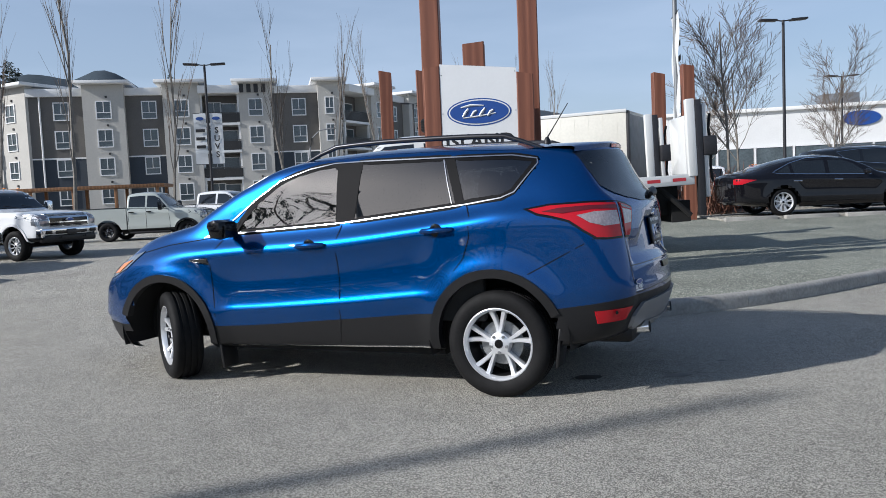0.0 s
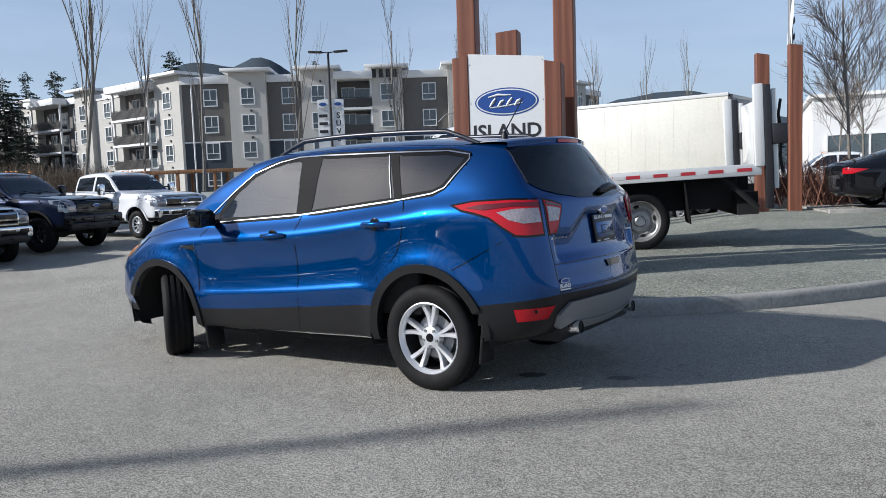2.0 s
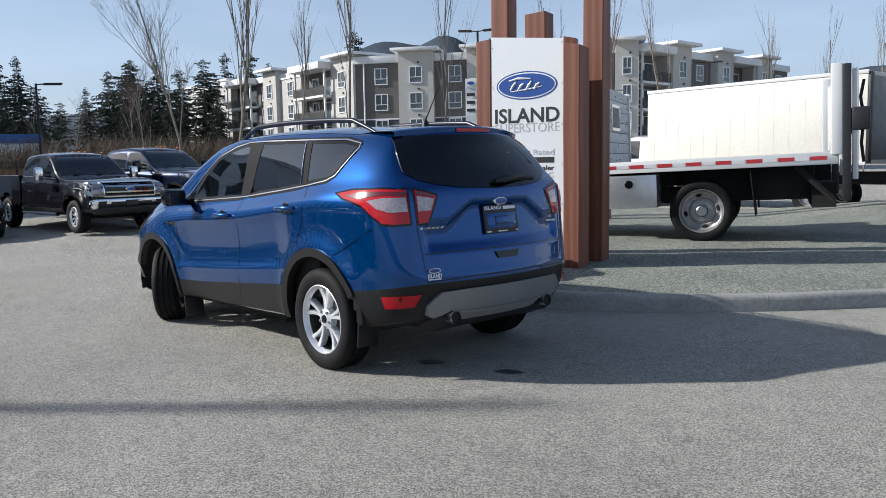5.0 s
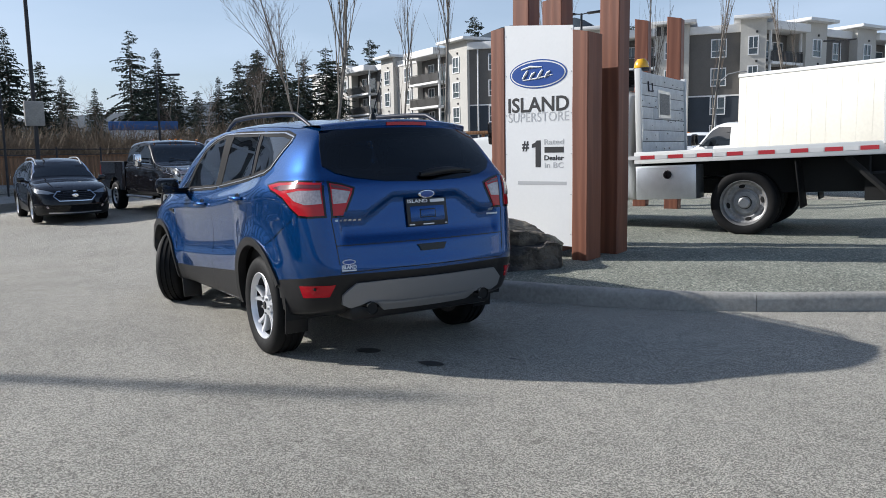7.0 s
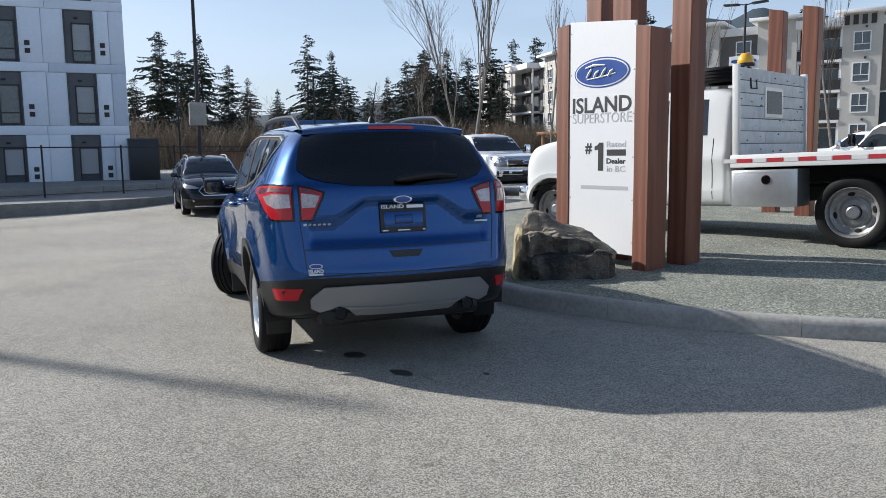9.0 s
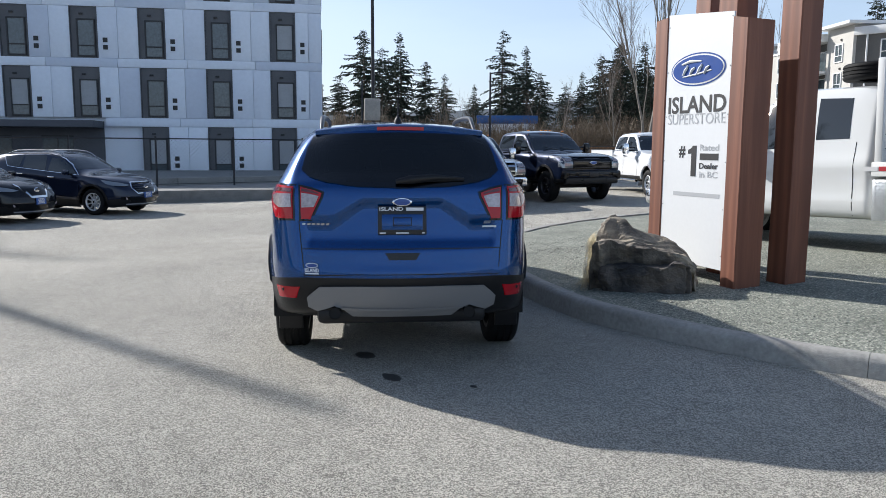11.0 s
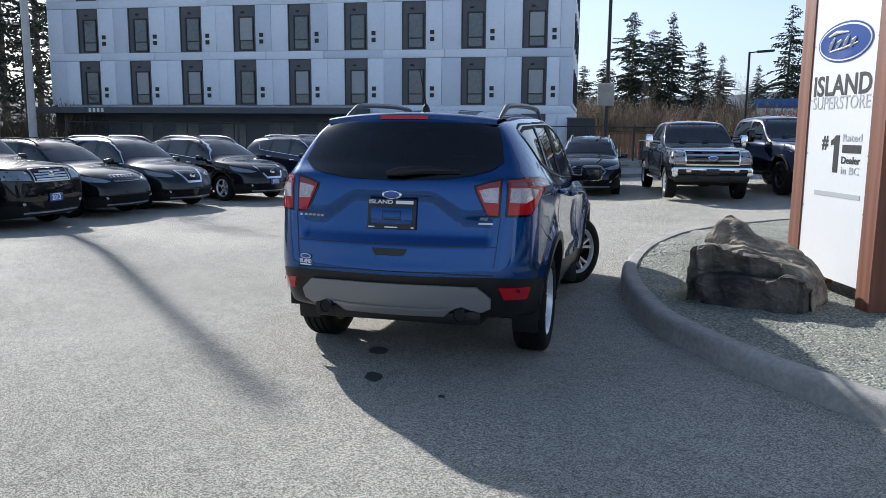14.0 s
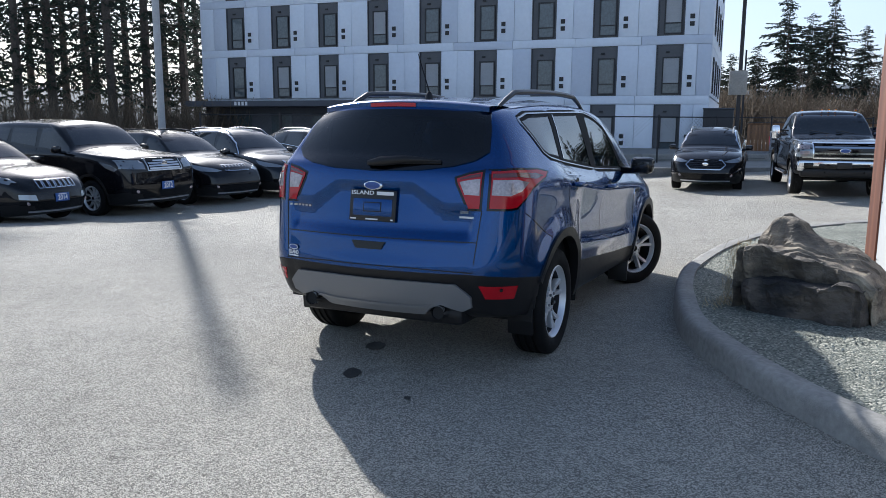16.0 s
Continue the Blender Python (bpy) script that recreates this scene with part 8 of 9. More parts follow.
def b_window():
    w, h = 1.02, 2.15
    t = 0.07
    return (mesh_of("window", lattice([-w / 2, -w / 2 + t, w / 2 - t, w / 2], [0, t, h * 0.29 - 0.03, h * 0.29 + 0.03, h - t, h], lambda i, j: i in (0, 2) or j in (0, 2, 4), -0.05, 0.05), M["frame_black"], False),
            [mesh_of("pane", box(0, 0.02, h / 2, w - 2 * t, 0.02, h - 2 * t), M["pane"], False), mesh_of("pane", join(box(0, 0.02, h * 0.15, w - 2 * t, 0.02, h * 0.28)), M["pane"], False)],
            mesh_of("blind", box(0, 0.035, h * 0.63, w - 2 * t, 0.012, h * 0.66), M["blind"], False))


BW = b_window()
louvre = mesh_of("vent", join(box(0, 0, 0, 0.26, 0.06, 0.26), box(0, -0.035, 0.06, 0.2, 0.02, 0.04), box(0, -0.035, -0.02, 0.2, 0.02, 0.04)), M["frame_black"], False)
rnd = random.Random(7)
for row in range(-1, 3):
    z0 = 3.13 + row * FL
    for k in range(0, 10):
        x = -k * COL
        if row == -1 and k >= 3:
            continue
        # recess column, then the panels up to the next recess
        if k < 9:
            part("recess", box(x + RW / 2, 0.10, z0 + RH / 2, RW, 0.06, RH), M["recess"], block)
            part("reveal", join(box(x - 0.03, 0.04, z0 + RH / 2, 0.04, 0.16, RH), box(x + RW + 0.03, 0.04, z0 + RH / 2, 0.04, 0.16, RH)), M["recess"], block, smooth=False)
            win = shared("window", BW[0], block, pose(x + RW / 2 + 0.12, 0.03, z0 + 0.08))
            shared("pane", BW[1][0], win, pose(0, 0, 0))
            if rnd.random() < 0.4:
                shared("blind", BW[2], win, pose(0, -0.02, 0))
            part("wall_lamp", box(x + RW * 0.42, 0.02, z0 + RH - 0.42, 0.22, 0.10, 0.10, 0.02), M["frame_black"], block)
        xs, xe = x + RW + 0.05, x + COL - 0.05
        if k == 0:
            xe = X1
        if k == 9:
            xs, xe = X0, x + COL - 0.05
        parts_n = 2
        cut = xs + (xe - xs) * (0.45 + 0.1 * rnd.random())
        for a, c_ in ((xs, cut), (cut, xe)):
            tone = tones[rnd.randrange(7)]
            part("wall_panel", box((a + c_) / 2, 0.06, z0 + RH / 2, c_ - a - 0.02, 0.14, RH - 0.01, 0.006), M[tone], block)
        if k < 9:
            for dz in (0.0, 0.42):
                shared("vent", louvre, block, pose(xs + 0.42, -0.02, z0 + 0.62 + dz))
    # band between storeys
    xa = X0 if row >= 0 else -2.55 * COL
    n = 9 if row >= 0 else 3
    for q in range(n):
        a, c_ = xa + (X1 - xa) * q / n, xa + (X1 - xa) * (q + 1) / n
        part("band_panel", box((a + c_) / 2, 0.05, z0 + RH + 0.26, c_ - a - 0.02, 0.15, 0.50, 0.006), M[("panel_a", "panel_b", "panel_c")[rnd.randrange(3)]], block)
part("parapet", box((X0 + X1) / 2, 9, 14.9, X1 - X0, 18.2, 0.6), M["panel_b"], block)
part("porch", box((X0 - 2.6 * COL) / 2, 0.7, 1.05, -2.6 * COL - X0, 1.0, 3.2), M["porch"], block, "dark recessed ground storey")
part("canopy", box((X0 - 2.6 * COL) / 2, -0.9, 2.72, -2.6 * COL - X0, 2.6, 0.38), M["porch"], block, "dark entrance canopy")
for q in range(6):
    part("entrance_window", box(X0 + 3.2 + q * 3.4, 0.18, 1.0, 1.7, 0.06, 2.0), M["pane"], block)
    part("entrance_frame", join(box(X0 + 3.2 + q * 3.4, 0.16, 2.03, 1.8, 0.08, 0.07), box(X0 + 3.2 + q * 3.4, 0.15, 1.0, 0.06, 0.08, 2.0)), M["frame_black"], block)
for q in range(4):
    part("lettering_bar", box(X0 + 4.4 + q * 0.30, -2.22, 2.72, 0.17, 0.03, 0.26), M["white_ink"], block, "pale numeral as a bar")
# return wall with slim windows
for row in range(0, 3):
    z0 = 3.13 + row * FL
    for q in range(4):
        win = shared("window", BW[0], block, pose(X1 + 0.02, 3.0 + q * 3.6, z0 + 0.2, 0, 0, 90))
        shared("pane", BW[1][0], win, pose(0, 0, 0))
    part("wall_panel", box(X1 - 0.04, 9, z0 + RH / 2, 0.1, 17.6, RH - 0.01), M["panel_b"], block)
    part("band_panel", box(X1 - 0.04, 9, z0 + RH + 0.26, 0.12, 17.6, 0.5), M["panel_a"], block)
part("wall_panel", box(X1 - 0.04, 9, 1.2, 0.1, 17.6, 3.6), M["panel_a"], block)
shed = thing("dark_shed", "plain dark enclosure beside the panelled block", "shed", pose(-38.4, 21.4, 0, 0, 0, math.degrees(math.atan2(3.538, 1.353))))
part("wall", box(0, 0, 1.15, 1.6, 1.4, 2.3, 0.02), M["frame_black"], shed)
part("lid", box(0, 0, 2.33, 1.7, 1.5, 0.08, 0.02), M["porch"], shed)

# walk and low wall at the foot of the block, with a wire fence
walk_ = [(-21.5, 4.0), (-20.5, 9.0), (-19.8, 12.0), (-20.6, 17.0), (-23.0, 30.0), (-39.0, 22.0), (-52.0, -13.0), (-22.5, -8.0)]
solid("pavement", prism(walk_, -0.70, 0.02), M["concrete_dark"], "grey pavement before the panelled block", "pavement", kind="structure", smooth=False)
low = thing("low_wall", "long low concrete edging wall", "wall", kind="structure")
for q in range(12):
    a, b_ = Vector((-22.6, -4.0, 0)).lerp(Vector((-25.8, 22.5, 0)), q / 12), Vector((-22.6, -4.0, 0)).lerp(Vector((-25.8, 22.5, 0)), (q + 1) / 12)
    part("wall_block", moved(box(1.09, 0, 0.10, 2.20, 0.25, 0.40, 0.015), pose(a.x, a.y, 0, 0, 0, math.degrees(math.atan2(b_.y - a.y, b_.x - a.x)))), M["concrete"], low)


def wire_fence(a, b, h, label):
    a, b = Vector(a), Vector(b)
    n = max(1, int((b - a).length / 2.6))
    L = (b - a).length
    t = thing("wire_fence", label, "fence", pose(a.x, a.y, 0, 0, 0, math.degrees(math.atan2(b.y - a.y, b.x - a.x))))
    for q in range(n + 1):
        part("fence_post", cyl((L * q / n, 0, 0), (L * q / n, 0, h + 0.08), 0.035, n=8), M["pole_dark"], t)
    part("top_rail", cyl((0, 0, h), (L, 0, h), 0.024, n=6), M["pole_dark"], t)
    part("bottom_wire", cyl((0, 0, 0.12), (L, 0, 0.12), 0.01, n=4), M["pole_dark"], t)
    v, f = [], []
    step = 0.16
    for sgn in (1, -1):
        x = -h
        while x < L + h:
            x0, x1 = (x, x + h) if sgn > 0 else (x + h, x)
            k = len(v)
            v += [(x0 - 0.003, 0, 0.12), (x0 + 0.003, 0, 0.12), (x1 + 0.003, 0.003, h), (x1 - 0.003, 0.003, h)]
            f.append((k, k + 1, k + 2, k + 3))
            x += step
    keep = [q for q in f if all(-0.01 < v[i][0] < L + 0.01 for i in q)]
    tagged(part("wire_mesh", (v, keep), M["pole_dark"], t, smooth=False), kind="stuff")


wire_fence((-22.2, -3.0), (-23.6, 14.0), 1.75, "black chain-link fence before the panelled block")
wire_fence((-23.6, 14.0), (-27.0, 24.0), 1.75, "black chain-link fence behind the parked pickups")
wf = thing("wooden_fence", "cedar board fence with a capped top behind the lot", "fence", pose(-37.4, 22.8, -0.1, 0, 0, math.degrees(math.atan2(22, 8))))
board = mesh_of("board", box(0, 0, 0.78, 0.19, 0.025, 1.56, 0.004), M["cedar"])
for q in range(120):
    shared("board", board, wf, pose(q * 0.2, 0.008 * (q % 2), 0))
part("cap_rail", box(12, 0, 1.60, 24.2, 0.12, 0.08, 0.01), M["cedar"], wf)
part("snow_strip", box(12, -0.02, 1.66, 24.2, 0.16, 0.04, 0.01), M["roof_dark"], wf)

# ---- far buildings ----
far = thing("low_blue_roofed_building", "small pale building with a blue roof band before the woods", "building", pose(-78, 62, 0, 0, 0, -35))
part("wall", box(0, 0, 2.2, 9, 7, 4.4), M["panel_a"], far)
part("roof", box(0, 0, 4.9, 9.6, 7.6, 1.0, 0.05), M["blue_roof"], far, "blue roof band")
for q in (-2.8, 0.4, 3.2):
    part("window", box(q, -3.52, 2.6, 1.3, 0.1, 1.5), M["pane"], far)
show = thing("showroom", "white dealership showroom with a glazed front and an oval sign", "building", pose(38.0, 62.0, 0, 0, 0, -12))
part("wall", box(4, 8, 3.4, 46, 16, 6.8), M["fascia"], show, "white wall")
part("roof", box(4, 8, 6.9, 46.6, 16.6, 0.3, 0.03), M["fascia"], show)
for q in range(9):
    part("window", box(-16.5 + q * 3.0, -0.06, 2.0, 2.7, 0.1, 3.6), M["pane"], show)
    part("window_frame", join(box(-16.5 + q * 3.0, -0.1, 3.85, 2.9, 0.14, 0.12), box(-18.0 + q * 3.0, -0.1, 2.0, 0.14, 0.14, 3.8)), M["frame_white"], show)
part("upper_window", box(9.0, -0.06, 4.1, 4.2, 0.1, 1.3), M["pane"], show)
part("oval_sign", moved(ellipse(0, 0, 1.45, 0.6, 0), pose(-3.9, -0.12, 5.8)), M["sign_blue"], show, "plain dark oval sign")
part("roof_unit", box(-4, 6, 7.7, 3, 2, 1.3, 0.05), M["pole_grey"], show)
shelter = thing("timber_shelter", "long timber-framed carport behind the pickups", "carport", pose(-27, 55, 0, 0, 0, 8))
part("roof", box(0, 0, 2.75, 15, 3.4, 0.22, 0.02), M["cedar"], shelter)
for q in range(6):
    part("post", box(-7 + q * 2.8, -1.5, 1.35, 0.2, 0.2, 2.7, 0.01), M["cedar"], shelter)
    part("back_post", box(-7 + q * 2.8, 1.5, 1.35, 0.2, 0.2, 2.7, 0.01), M["cedar"], shelter)


# ---- hills and woods ----
M.update({
    # distance haze is mixed into the hill colour as blue
    "hill": material("hazed_forested_hill", (0.045, 0.065, 0.085), 0.95, vary=0.35, scale=0.02, tint=(0.028, 0.045, 0.058)),
    "bark_grey": material("bark_grey", (0.20, 0.18, 0.155), 0.9, vary=0.3, scale=6, bump=0.01, bscale=25),
    "bark_dark": material("bark_dark", (0.085, 0.070, 0.058), 0.95, vary=0.35, scale=5, bump=0.02, bscale=18),
    "needles": material("needles", (0.034, 0.050, 0.032), 0.8, vary=0.3, scale=2.0, tint=(0.016, 0.027, 0.018), island=-0.4),
    "twigs": material("twigs", (0.12, 0.088, 0.066), 0.9, vary=0.3, scale=5),
    "scrub": material("scrub", (0.15, 0.115, 0.08), 0.95, vary=0.35, scale=1.5, island=-0.3),
    "bush_red": material("bush_red", (0.16, 0.075, 0.05), 0.9, vary=0.3, scale=5, island=-0.3),
    "soil": material("soil", (0.10, 0.075, 0.055), 0.95, vary=0.3, scale=3, bump=0.02, bscale=20),
})


def polar(az, r, ox=4.0, oy=2.0):
    return ox + r * math.cos(radians(az)), oy + r * math.sin(radians(az))


def ridge(name, label, dist, el, az0, az1, n=160, seed=0.0, rough=0.25):
    """A far ridge whose crest stands at the given heights in degrees; it is a slope with a back, not a card."""
    v, f = [], []
    for i in range(n + 1):
        az = az0 + (az1 - az0) * i / n
        e = float(el(az)) + rough * noise.fractal((az * 0.35, seed, 0), 1.0, 2.0, 5) + 0.05 * noise.noise((az * 9, seed, 2))
        h = dist * math.tan(radians(max(0.2, e)))
        for k, (dd, hh) in enumerate(((0.72, -0.02), (0.80, 0.30), (0.90, 0.68), (1.0, 1.0), (1.15, 0.6), (1.35, -0.02))):
            x, y = polar(az, dist * dd)
            v.append((x, y, h * hh + (dist * 0.004 * noise.noise((az * 1.7, k * 3.1, seed)) if 0 < k < 3 else 0)))
    for i in range(n):
        for k in range(5):
            f.append((i * 6 + k, i * 6 + k + 1, (i + 1) * 6 + k + 1, (i + 1) * 6 + k))
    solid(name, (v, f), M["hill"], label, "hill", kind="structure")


ridge("hill", "forested mountain ridge behind the flats, tinted blue for haze", 1500, knots((60, 2.0), (70, 2.5), (77, 3.6), (80, 5.0), (83, 5.7), (87, 5.4), (91, 4.4), (97, 5.6), (103, 5.2), (108, 6.2), (110, 7.2), (111.5, 8.5), (113.3, 9.2), (115, 8.5), (117.3, 8.8), (119.5, 8.2), (122, 6.8), (128, 4.5), (138, 3.7), (150, 2.6), (170, 2.4), (200, 2.0)), 58, 202, 220, 1.0, 0.12)
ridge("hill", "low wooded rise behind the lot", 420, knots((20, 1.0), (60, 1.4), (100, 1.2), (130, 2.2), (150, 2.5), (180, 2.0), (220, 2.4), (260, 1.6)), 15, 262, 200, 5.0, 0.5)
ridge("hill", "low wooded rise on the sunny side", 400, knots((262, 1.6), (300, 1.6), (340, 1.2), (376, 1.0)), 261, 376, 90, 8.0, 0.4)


def conifer(h, seed, bare=0.10, spread=0.20, limbs=2.2, leafy=0.0, bits=1.0):
    """Trunk, bare limbs and crown of a fir: limbs at all heights, each hung with small needle sprays."""
    r = random.Random(seed)
    stem = [(0, 0, 0), (0.012 * h * r.uniform(-1, 1), 0.01 * h * r.uniform(-1, 1), h * 0.5), (0, 0, h)]
    wood = [tube(stem, [0.0105 * h + 0.05, 0.0075 * h + 0.02, 0.01], 7)]
    v, f = [], []
    z = bare * h
    lobes = [r.uniform(0.42, 1.35) for _ in range(22)]
    while z < h * 0.985:
        t = (z - bare * h) / (h * (1 - bare))
        reach = h * spread * min(1.0, (1 - t) ** 0.72, 0.45 + 2.2 * t) * lobes[int(t * 21.9)] + 0.22
        n = int(limbs) + (1 if r.random() < limbs % 1 else 0)
        for q in range(n):
            a = r.uniform(0, 6.283)
            L = reach * r.uniform(0.3, 1.3)
            d = Vector((math.cos(a), math.sin(a), 0))
            side = Vector((-d.y, d.x, 0))
            droop, rise = r.uniform(0.15, 0.5) * (1.15 - t), r.uniform(-0.05, 0.25)
            line = lambda u: d * (L * u) + Vector((0, 0, z + L * (rise * u - droop * u * u)))
            if L > 1.2:
                wood.append(tube([line(0), line(0.5), line(1.0)], [0.02 + 0.012 * L, 0.012 + 0.006 * L, 0.006], 3, caps=False))
            m = max(3, int(L * (1 - leafy) / 0.20 * bits))
            for s in range(m):
                u = leafy + (1 - leafy) * (s + r.random()) / m
                p = line(u)
                w = r.uniform(0.22, 0.52) * min(1.0, 0.45 + 0.3 * L)
                tip = p + side * r.choice((-1, 1)) * w * r.uniform(0.3, 1.1) + d * w * r.uniform(0.1, 1.0) + Vector((0, 0, -w * r.uniform(-0.15, 0.9)))
                k = len(v)
                v += [tuple(p - d * 0.10 * w), tuple(p + d * 0.30 * w + Vector((0, 0, 0.16 * w))), tuple(tip), tuple(p.lerp(tip, 0.5) - Vector((0, 0, 0.34 * w)))]
                f += [(k, k + 1, k + 2), (k, k + 2, k + 3)]
        z += h * 0.0085 * r.uniform(0.6, 1.5)
    return mesh_of("trunk", join(*wood), M["bark_dark"]), mesh_of("crown", (v, f), M["needles"], False)


def bare_tree(h, seed, upright=0.75, splay=1.0, levels=4, stems=1):
    """A leafless tree: tapered limbs that fork down to twigs."""
    r = random.Random(seed)
    limbs, twigs = [], []

    def grow(p, d, L, rad, lv):
        pts, rr = [p], [rad]
        n = 4 if lv < 2 else 3
        q = p
        for i in range(n):
            d = (d + Vector((r.uniform(-1, 1), r.uniform(-1, 1), r.uniform(-0.2, 0.7) * upright)) * 0.13).normalized()
            q = q + d * (L / n)
            pts.append(q)
            rr.append(max(0.005, rad * (1 - 0.62 * (i + 1) / n)))
        (limbs if lv < 2 else twigs).append(tube(pts, rr, 6 if lv < 1 else 4 if lv < 2 else 3, caps=False))
        if lv + 1 >= levels:
            return
        kids = (int(10 * splay) + 5, 7, 6, 3)[min(lv, 3)]
        for c in range(kids):
            u = r.uniform(0.22 if lv == 0 else 0.25, 1.0)
            i = min(n - 1, int(u * n))
            o = pts[i].lerp(pts[i + 1], u * n - i)
            a = r.uniform(0, 6.283)
            ax = d.orthogonal().normalized()
            out = (Matrix.Rotation(a, 3, d) @ ax)
            nd = (d * (1.0 + upright * 1.1) + out * (0.75 * splay)).normalized()
            nd = (nd + Vector((0, 0, 0.35 * upright))).normalized()
            grow(o, nd, L * r.uniform(0.34, 0.52) * (1.1 - 0.5 * u if lv == 0 else 1), max(0.006, rr[i] * 0.45), lv + 1)

    for s in range(stems):
        a = 6.283 * s / max(1, stems) + r.random()
        lean = Vector((math.cos(a), math.sin(a), 0)) * (0.0 if stems == 1 else 0.22)
        grow(Vector((0, 0, -0.05)) + lean * 0.4, (Vector((0, 0, 1)) + lean).normalized(), h * (0.9 if stems == 1 else r.uniform(0.75, 0.9)), 0.0062 * h + 0.012, 0)
    return mesh_of("trunk", join(*limbs), M["bark_grey"]), mesh_of("crown", join(*twigs), M["twigs"], False)


def plant(name, meshes, names, x, y, label, turn=0.0, k=1.0, group="", z=0.0, cat="tree"):
    t = thing(name, label, cat, pose(x, y, z, 0, 0, turn), group)
    for me, nm in zip(meshes, names):
        o = new(nm, me)
        o.parent = t
        o.scale = (k, k, k)
    return t


CON = [conifer(20, 1, 0.06, 0.27, 5.2, 0.08, 1.6), conifer(20, 2, 0.08, 0.23, 4.8, 0.08, 1.6), conifer(20, 3, 0.12, 0.28, 4.4, 0.12, 1.6), conifer(20, 4, 0.25, 0.21, 3.6, 0.15, 1.5)]
TALL = [conifer(30, 11, 0.05, 0.15, 2.1, 0.15, 1.2), conifer(30, 12, 0.08, 0.14, 1.9, 0.2, 1.2), conifer(30, 13, 0.12, 0.16, 2.0, 0.15, 1.2)]
WOODS = "conifers round the lot"
# (azimuth, distance, height of the top in degrees, kind)
for i, (az, r, el, kd) in enumerate(((155.4, 105, 7.7, 0), (152.8, 108, 7.6, 1), (154.1, 112, 6.6, 2), (150.9, 110, 5.7, 0), (149.6, 120, 4.9, 1), (157.2, 104, 4.8, 2), (158.7, 100, 4.4, 0), (145.3, 115, 7.7, 3), (143.6, 112, 6.7, 1),
                                     (144.4, 125, 5.2, 0), (142.6, 120, 5.0, 2), (138.2, 112, 6.0, 0), (139.6, 118, 5.0, 1), (136.9, 110, 6.6, 2), (135.8, 105, 7.4, 0), (134.2, 108, 7.5, 1), (132.6, 112, 6.8, 0), (131.0, 110, 7.6, 2),
                                     (129.4, 130, 8.0, 1), (127.8, 128, 8.1, 0), (126.4, 135, 7.4, 1), (120.2, 150, 9.6, 0), (110.2, 170, 9.0, 1), (109.0, 175, 8.6, 2), (106.6, 180, 7.8, 0), (116.5, 170, 8.0, 1), (134.9, 118, 5.6, 2), (137.6, 130, 4.6, 0),
                                     (147.6, 150, 4.2, 1), (141.0, 150, 4.1, 2), (130.2, 98, 5.2, 1), (133.5, 97, 5.4, 0), (160.0, 120, 4.5, 1), (74.0, 150, 4.2, 0), (76.2, 150, 4.6, 2), (72.0, 150, 3.9, 1), (78.0, 160, 4.3, 0))):
    if 136 < az < 161:
        az, el = az - 1.0, el * 1.10
    h = r * math.tan(radians(el)) + 1.4
    x, y = polar(az, r)
    plant("fir_tree", CON[kd], ("trunk", "crown"), x, y, "dark fir tree with drooping limbs against the sky", i * 47, h / 20, WOODS)
# the stand of tall trees beside the panelled block, seen against the light
rnd = random.Random(3)
for i, (az, r, h) in enumerate(((-161.6, 66, 32), (-159.2, 63, 31), (-157.0, 60, 30), (-155.5, 70, 33), (-153.4, 62, 30), (-151.4, 60, 29), (-149.6, 68, 31), (-147.4, 64, 30), (-163.5, 82, 33), (-160.4, 80, 32), (-158.0, 76, 30), (-156.0, 84, 33), (-154.2, 80, 31), (-152.2, 84, 32),
                               (-150.0, 78, 30), (-162.5, 92, 33), (-144.5, 66, 29), (-141.0, 70, 29), (-137.0, 68, 28), (-133.0, 70, 28))):
    x, y = polar(az, r, 6.2, 5.9)
    plant("tall_fir_tree", TALL[i % 3], ("trunk", "crown"), x, y, "tall dark fir tree against bright sky", i * 61, h / 30 * rnd.uniform(0.92, 1.0), WOODS)
# leafless trees: slim poplars along the lot, broad ones further off
POP = [bare_tree(11.5, 21, 1.2, 0.62, 3), bare_tree(11.5, 22, 1.2, 0.62, 3), bare_tree(11.5, 23, 1.2, 0.66, 3)]
BROAD = [bare_tree(14, 31, 0.5, 1.0, 4), bare_tree(14, 32, 0.5, 1.0, 4)]
SHRUB = [bare_tree(6.3, 41, 0.42, 1.25, 4, 1), bare_tree(6.1, 42, 0.42, 1.25, 4, 1)]
for i, (x, y, k) in enumerate(((-15.0, 31.6, 1.0), (-13.7, 39.7, 1.03), (-8.2, 43.2, 0.96), (-5.7, 43.6, 0.90), (-3.8, 59.9, 1.08), (-16.9, 25.8, 1.05), (3.0, 62.0, 0.95), (9.0, 66.0, 0.95), (6.0, 61.0, 0.9), (-20.5, 36.0, 0.9))):
    plant("poplar_tree", POP[i % 3], ("trunk", "crown"), x, y, "slim leafless poplar with upright branches", i * 77, k, "poplars along the lot")
for i, (az, r, k) in enumerate(((134.0, 66, 1.18), (136.2, 74, 0.7), (149.0, 92, 0.55), (147.0, 95, 0.5), (140.5, 95, 0.6), (153.5, 90, 0.5), (142.0, 98, 0.55), (136.6, 85, 0.7))):
    x, y = polar(az, r, 5.4, 2.0)
    plant("bare_tree", BROAD[i % 2], ("trunk", "crown"), x, y, "broad leafless tree with many fine twigs", i * 53, k, "leafless trees behind the lot")
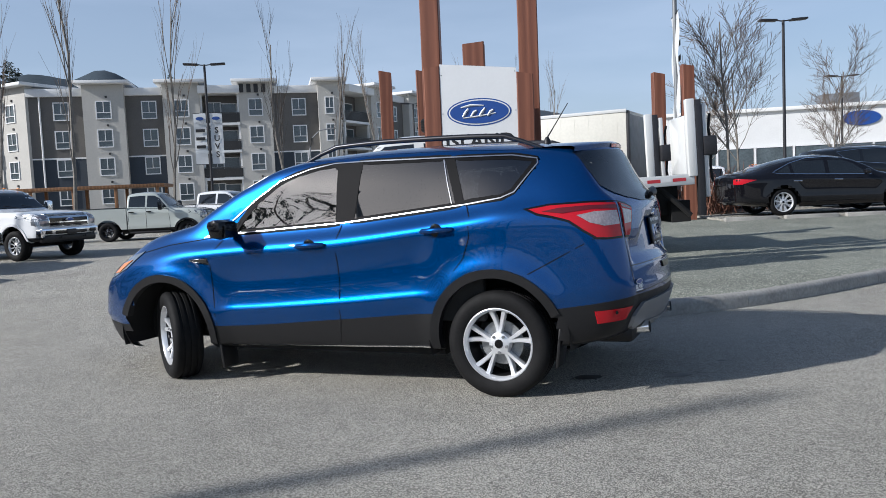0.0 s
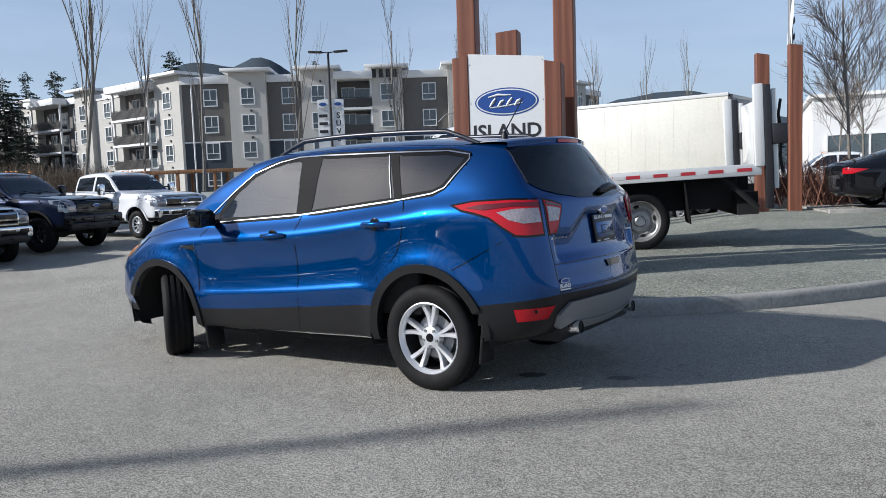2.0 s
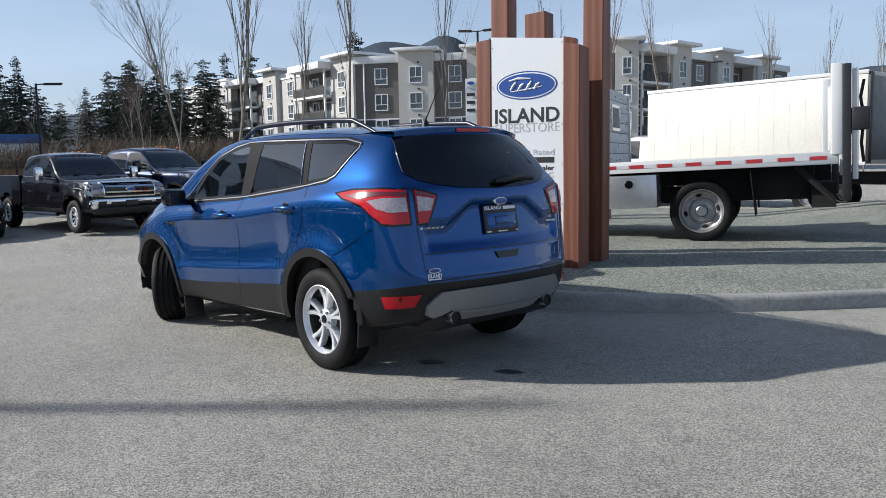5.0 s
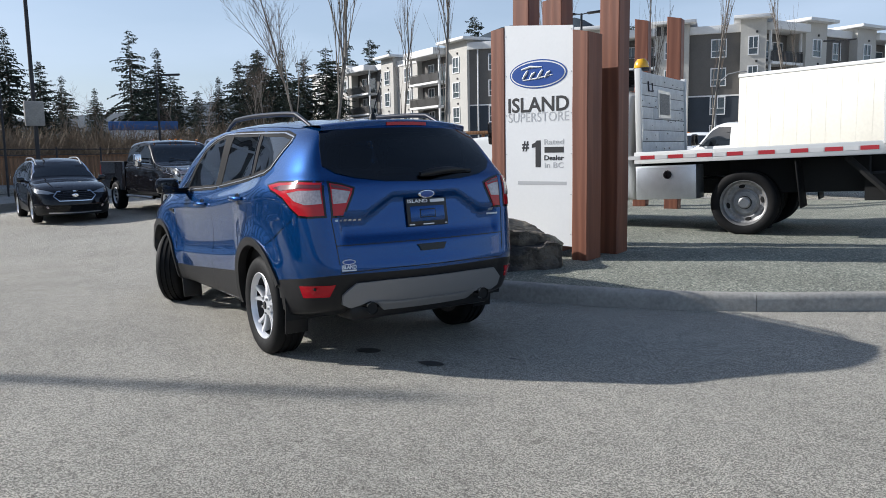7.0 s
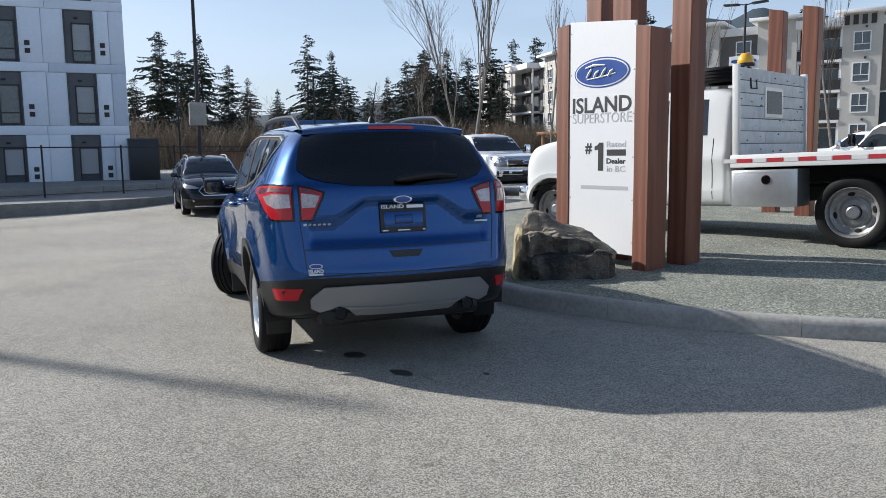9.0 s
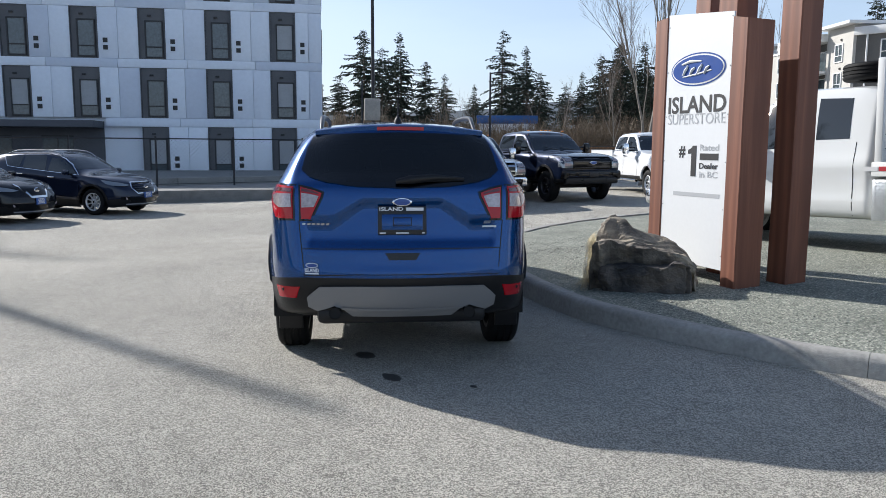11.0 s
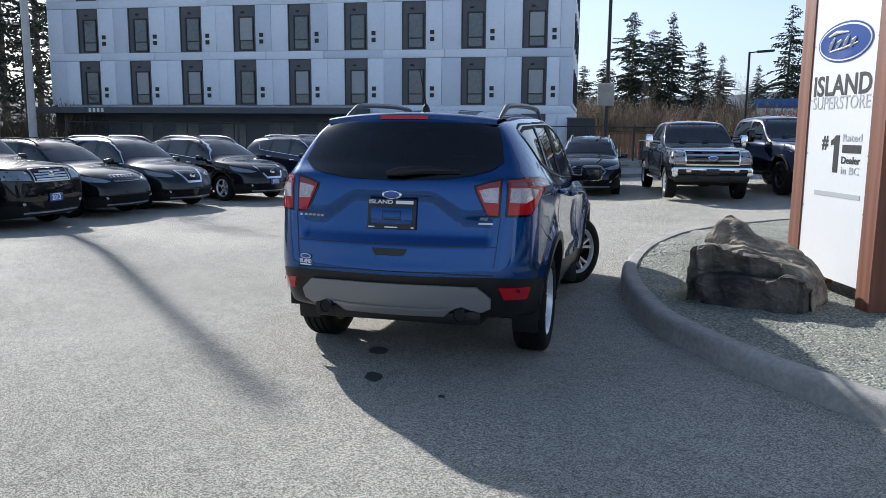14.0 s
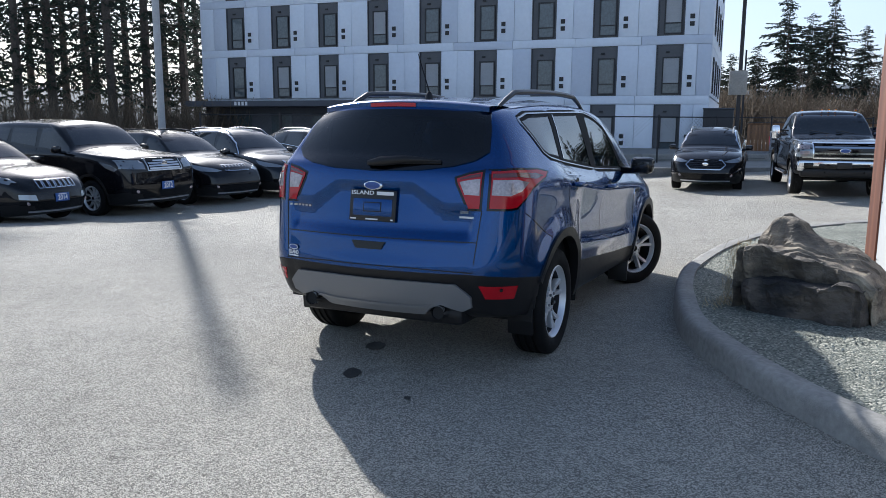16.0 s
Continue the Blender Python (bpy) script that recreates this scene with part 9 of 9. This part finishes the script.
for i, (x, y, k) in enumerate(((8.75, 23.3, 1.0), (13.7, 27.2, 0.82), (12.6, 37.2, 0.95), (22.0, 42.0, 1.0), (9.6, 24.8, 0.8))):
    plant("ornamental_tree", SHRUB[i % 2], ("trunk", "crown"), x, y, "small leafless ornamental tree with fine brown twigs", i * 91, k, "small leafless trees", z=0.40 if y < 29 else 0.0)


def thicket(n, size, seed, mat):
    r = random.Random(seed)
    v, f = [], []
    for i in range(n):
        p = Vector((r.gauss(0, size * 0.4), r.gauss(0, size * 0.4), 0))
        d = Vector((r.uniform(-0.6, 0.6), r.uniform(-0.6, 0.6), 1)).normalized()
        L = size * r.uniform(0.5, 1.1)
        s = Vector((-d.y, d.x, 0.1)).normalized() * 0.012 * (1 + size * 0.4)
        k = len(v)
        e = p + d * L + Vector((r.uniform(-0.2, 0.2), r.uniform(-0.2, 0.2), 0)) * size
        v += [tuple(p - s), tuple(p + s), tuple(e + s * 0.4), tuple(e - s * 0.4)]
        f.append((k, k + 1, k + 2, k + 3))
        for q in range(4):
            u = r.uniform(0.3, 1)
            o = p.lerp(e, u)
            t = o + Vector((r.uniform(-1, 1), r.uniform(-1, 1), r.uniform(0.1, 1))) * 0.28 * size
            k = len(v)
            v += [tuple(o - s * 0.5), tuple(o + s * 0.5), tuple(t)]
            f.append((k, k + 1, k + 2))
    return mesh_of("crown", (v, f), M[mat], False)


BUSH = [thicket(260, 1.2, 5, "bush_red"), thicket(400, 3.0, 6, "scrub")]
for i, (x, y, k) in enumerate(((7.5, 21.9, 0.95), (7.3, 23.6, 0.9), (9.3, 24.2, 1.0), (14.0, 26.5, 0.9), (18.0, 27.5, 1.0))):
    plant("shrub", [BUSH[0]], ("crown",), x, y, "twiggy red-brown leafless shrub", i * 70, k, "shrubs beside the lot", z=0.40, cat="shrub")
rnd = random.Random(9)
for i in range(46):
    az = 126 + 36 * (i + rnd.random()) / 46
    x, y = polar(az, rnd.uniform(80, 95))
    plant("scrub_bush", [BUSH[1]], ("crown",), x, y, "tangled brown leafless scrub below the trees", i * 37, rnd.uniform(0.9, 1.7), "scrub below the woods", cat="shrub")
for i in range(10):
    az = -164 + 24 * (i + rnd.random()) / 10
    x, y = polar(az, rnd.uniform(55, 62), 6.2, 5.9)
    plant("scrub_bush", [BUSH[1]], ("crown",), x, y, "tangled brown leafless scrub below the trees", i * 37, rnd.uniform(0.7, 1.2), "scrub below the woods", cat="shrub")
solid("soil_bed", prism([(7.1, 21.2), (8.2, 21.3), (9.6, 22.2), (10.5, 25.0), (18.0, 25.5), (18.0, 28.5), (8.0, 28.5)], 0.38, 0.43), M["soil"], "brown planting bed under small trees", "planting bed", kind="structure", smooth=False)
